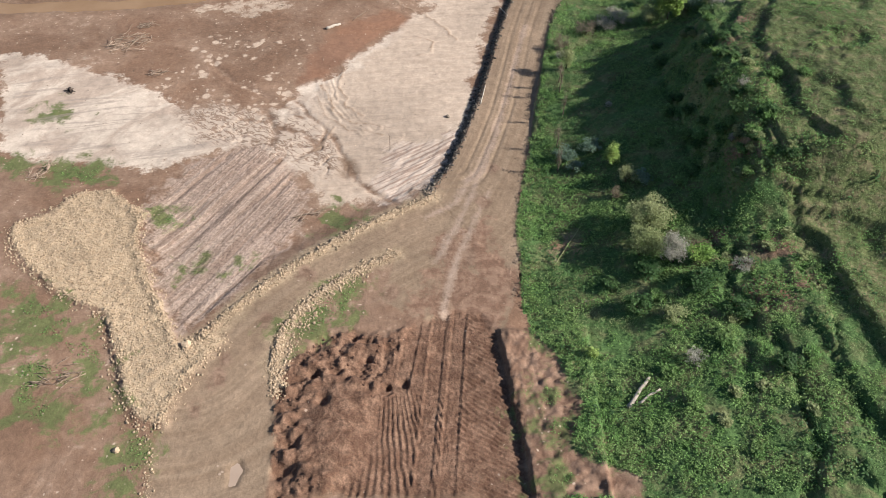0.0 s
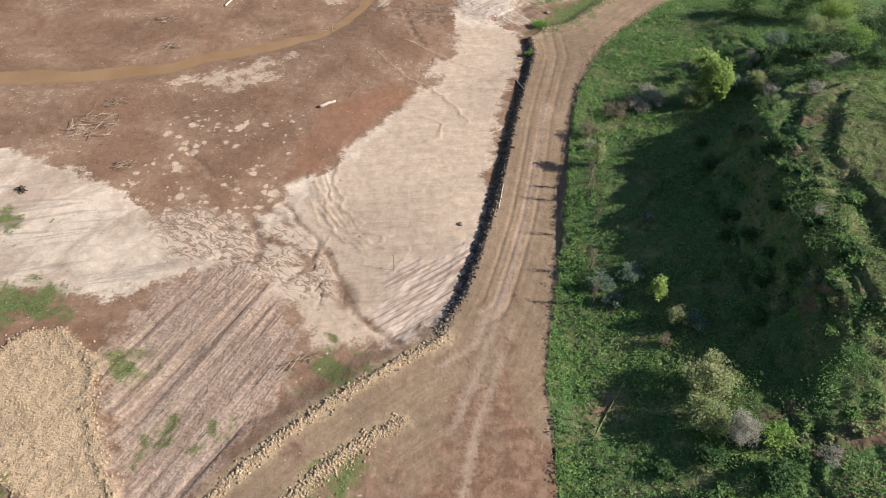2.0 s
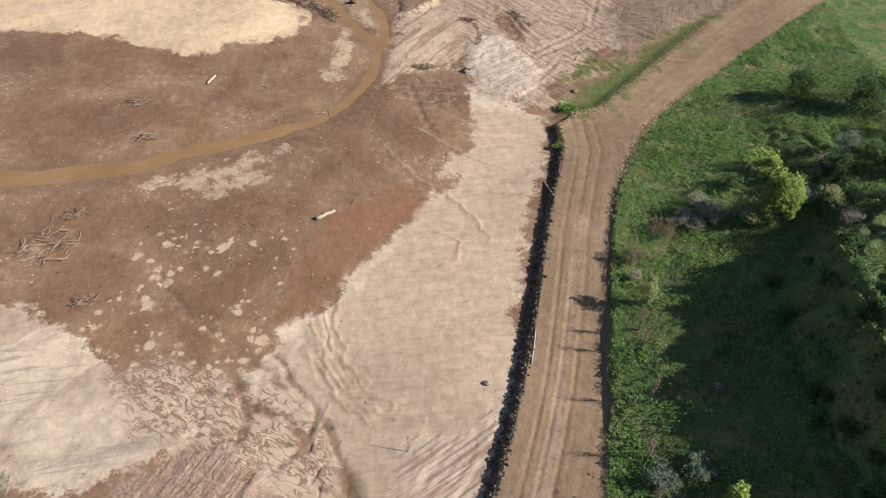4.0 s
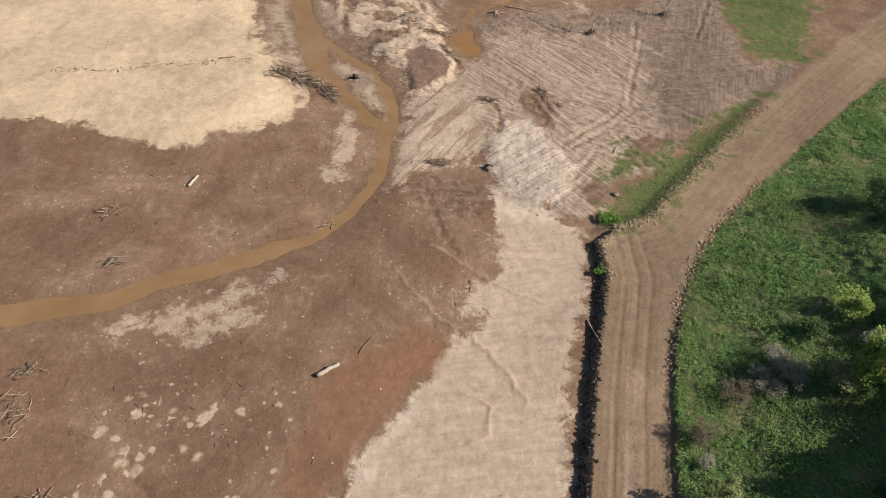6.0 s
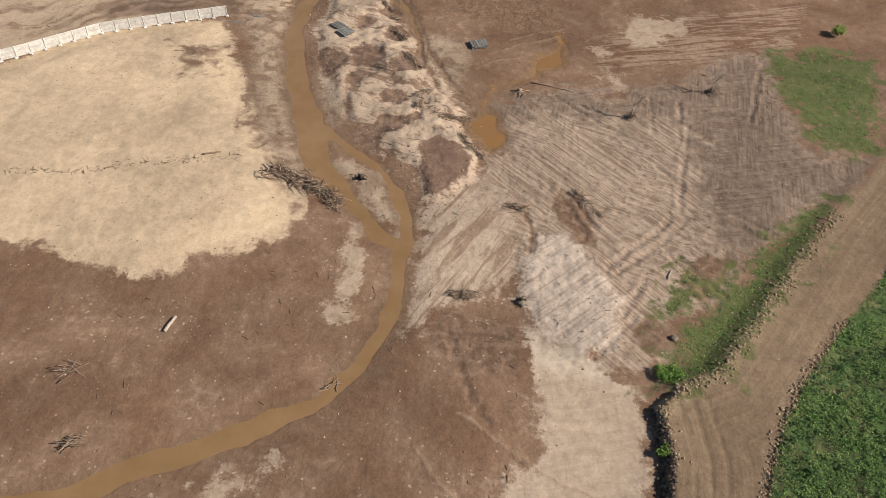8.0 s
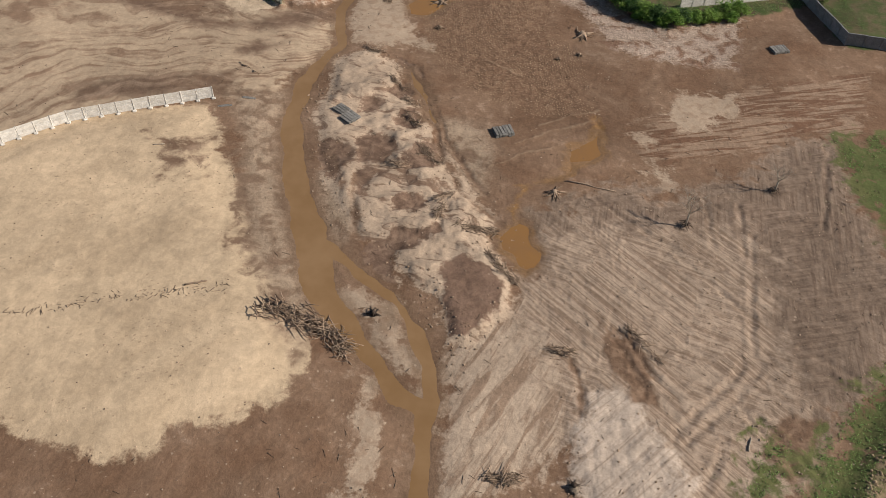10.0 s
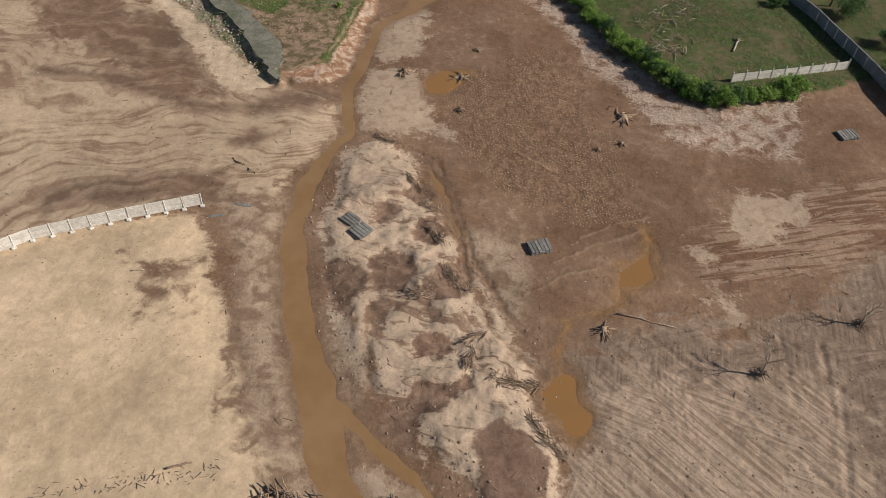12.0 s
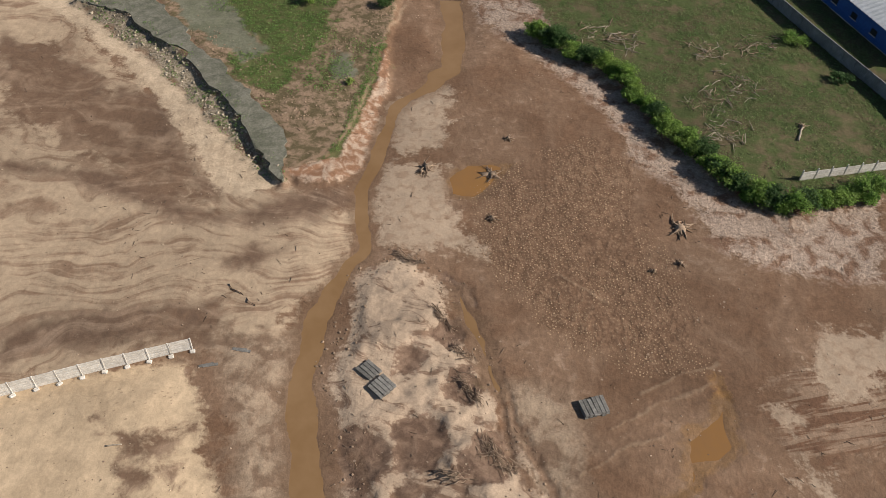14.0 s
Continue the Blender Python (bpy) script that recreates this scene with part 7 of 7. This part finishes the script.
# ---- litter on the flats ----
rng = np.random.RandomState(71)
lx, ly = scatter(rng, (-75, 60, 95, 330), 9000)
free = (mask_at("road", lx, ly) < -1.5) & (mask_at("grass", lx, ly) < -0.5) & (mask_at("stream", lx, ly) < -1.0) & (mask_at("field", lx, ly) < -0.5) & (fbm(lx, ly, 12, 103) + 0.2 * rng.rand(len(lx)) > 0.55)
heap_of_stones("scattered_stones", lx[free], ly[free], 0.03 + 0.09 * rng.rand(int(free.sum())) ** 3, paint("pale_pebble", (0.42, 0.33, 0.245), (0.20, 0.14, 0.10), 0.5, 0.9, islands=0.6), "small pale stones and crumbs scattered on the mud", "stones", 0.6)
tx, ty = scatter(rng, (-75, 60, 95, 330), 3600)
free = (mask_at("road", tx, ty) < -1.0) & (mask_at("grass", tx, ty) < -0.5) & (mask_at("stream", tx, ty) < -0.6) & (mask_at("pale", tx, ty) < 0) & (mask_at("sand", tx, ty) < 0.5) & (fbm(tx, ty, 9, 105) > 0.52)
sx, sy = along(rng, [(-64.6, 205.4), (-55.7, 204.9), (-45.7, 207.1), (-31.4, 209.4)], 150, 0.5)
tx, ty = np.concatenate([tx[free], sx]), np.concatenate([ty[free], sy])
n = len(tx)
a, ln = rng.rand(n) * 6.28, 0.25 + 0.9 * rng.rand(n) ** 2
tz = ground_at(tx, ty)
d = np.stack([np.cos(a) * ln * 0.5, np.sin(a) * ln * 0.5, 0.12 * (rng.rand(n) - 0.3)], -1)
s = np.stack([-np.sin(a), np.cos(a), np.zeros(n)], -1) * (0.02 + 0.02 * rng.rand(n))[:, None]
mid = np.stack([tx, ty, tz + 0.05], -1)
up = np.array([0, 0, 0.05])
ends = np.stack([mid - d - s, mid - d + s, mid - d + up, mid + d - s * 0.5, mid + d + s * 0.5, mid + d + up * 0.6], 1).reshape(-1, 3)
tri = np.array([[0, 3, 5, 2], [1, 2, 5, 4], [0, 1, 4, 3]])
faces = (tri[None] + (np.arange(n) * 6)[:, None, None]).reshape(-1, 4)
tagged(new("twigs", quick_mesh("twigs", ends, faces, paint("twig", (0.20, 0.15, 0.11), (0.10, 0.075, 0.056), 3.0, 0.9, islands=0.5))), "loose brown twigs strewn over the flats", "twigs", kind="stuff")
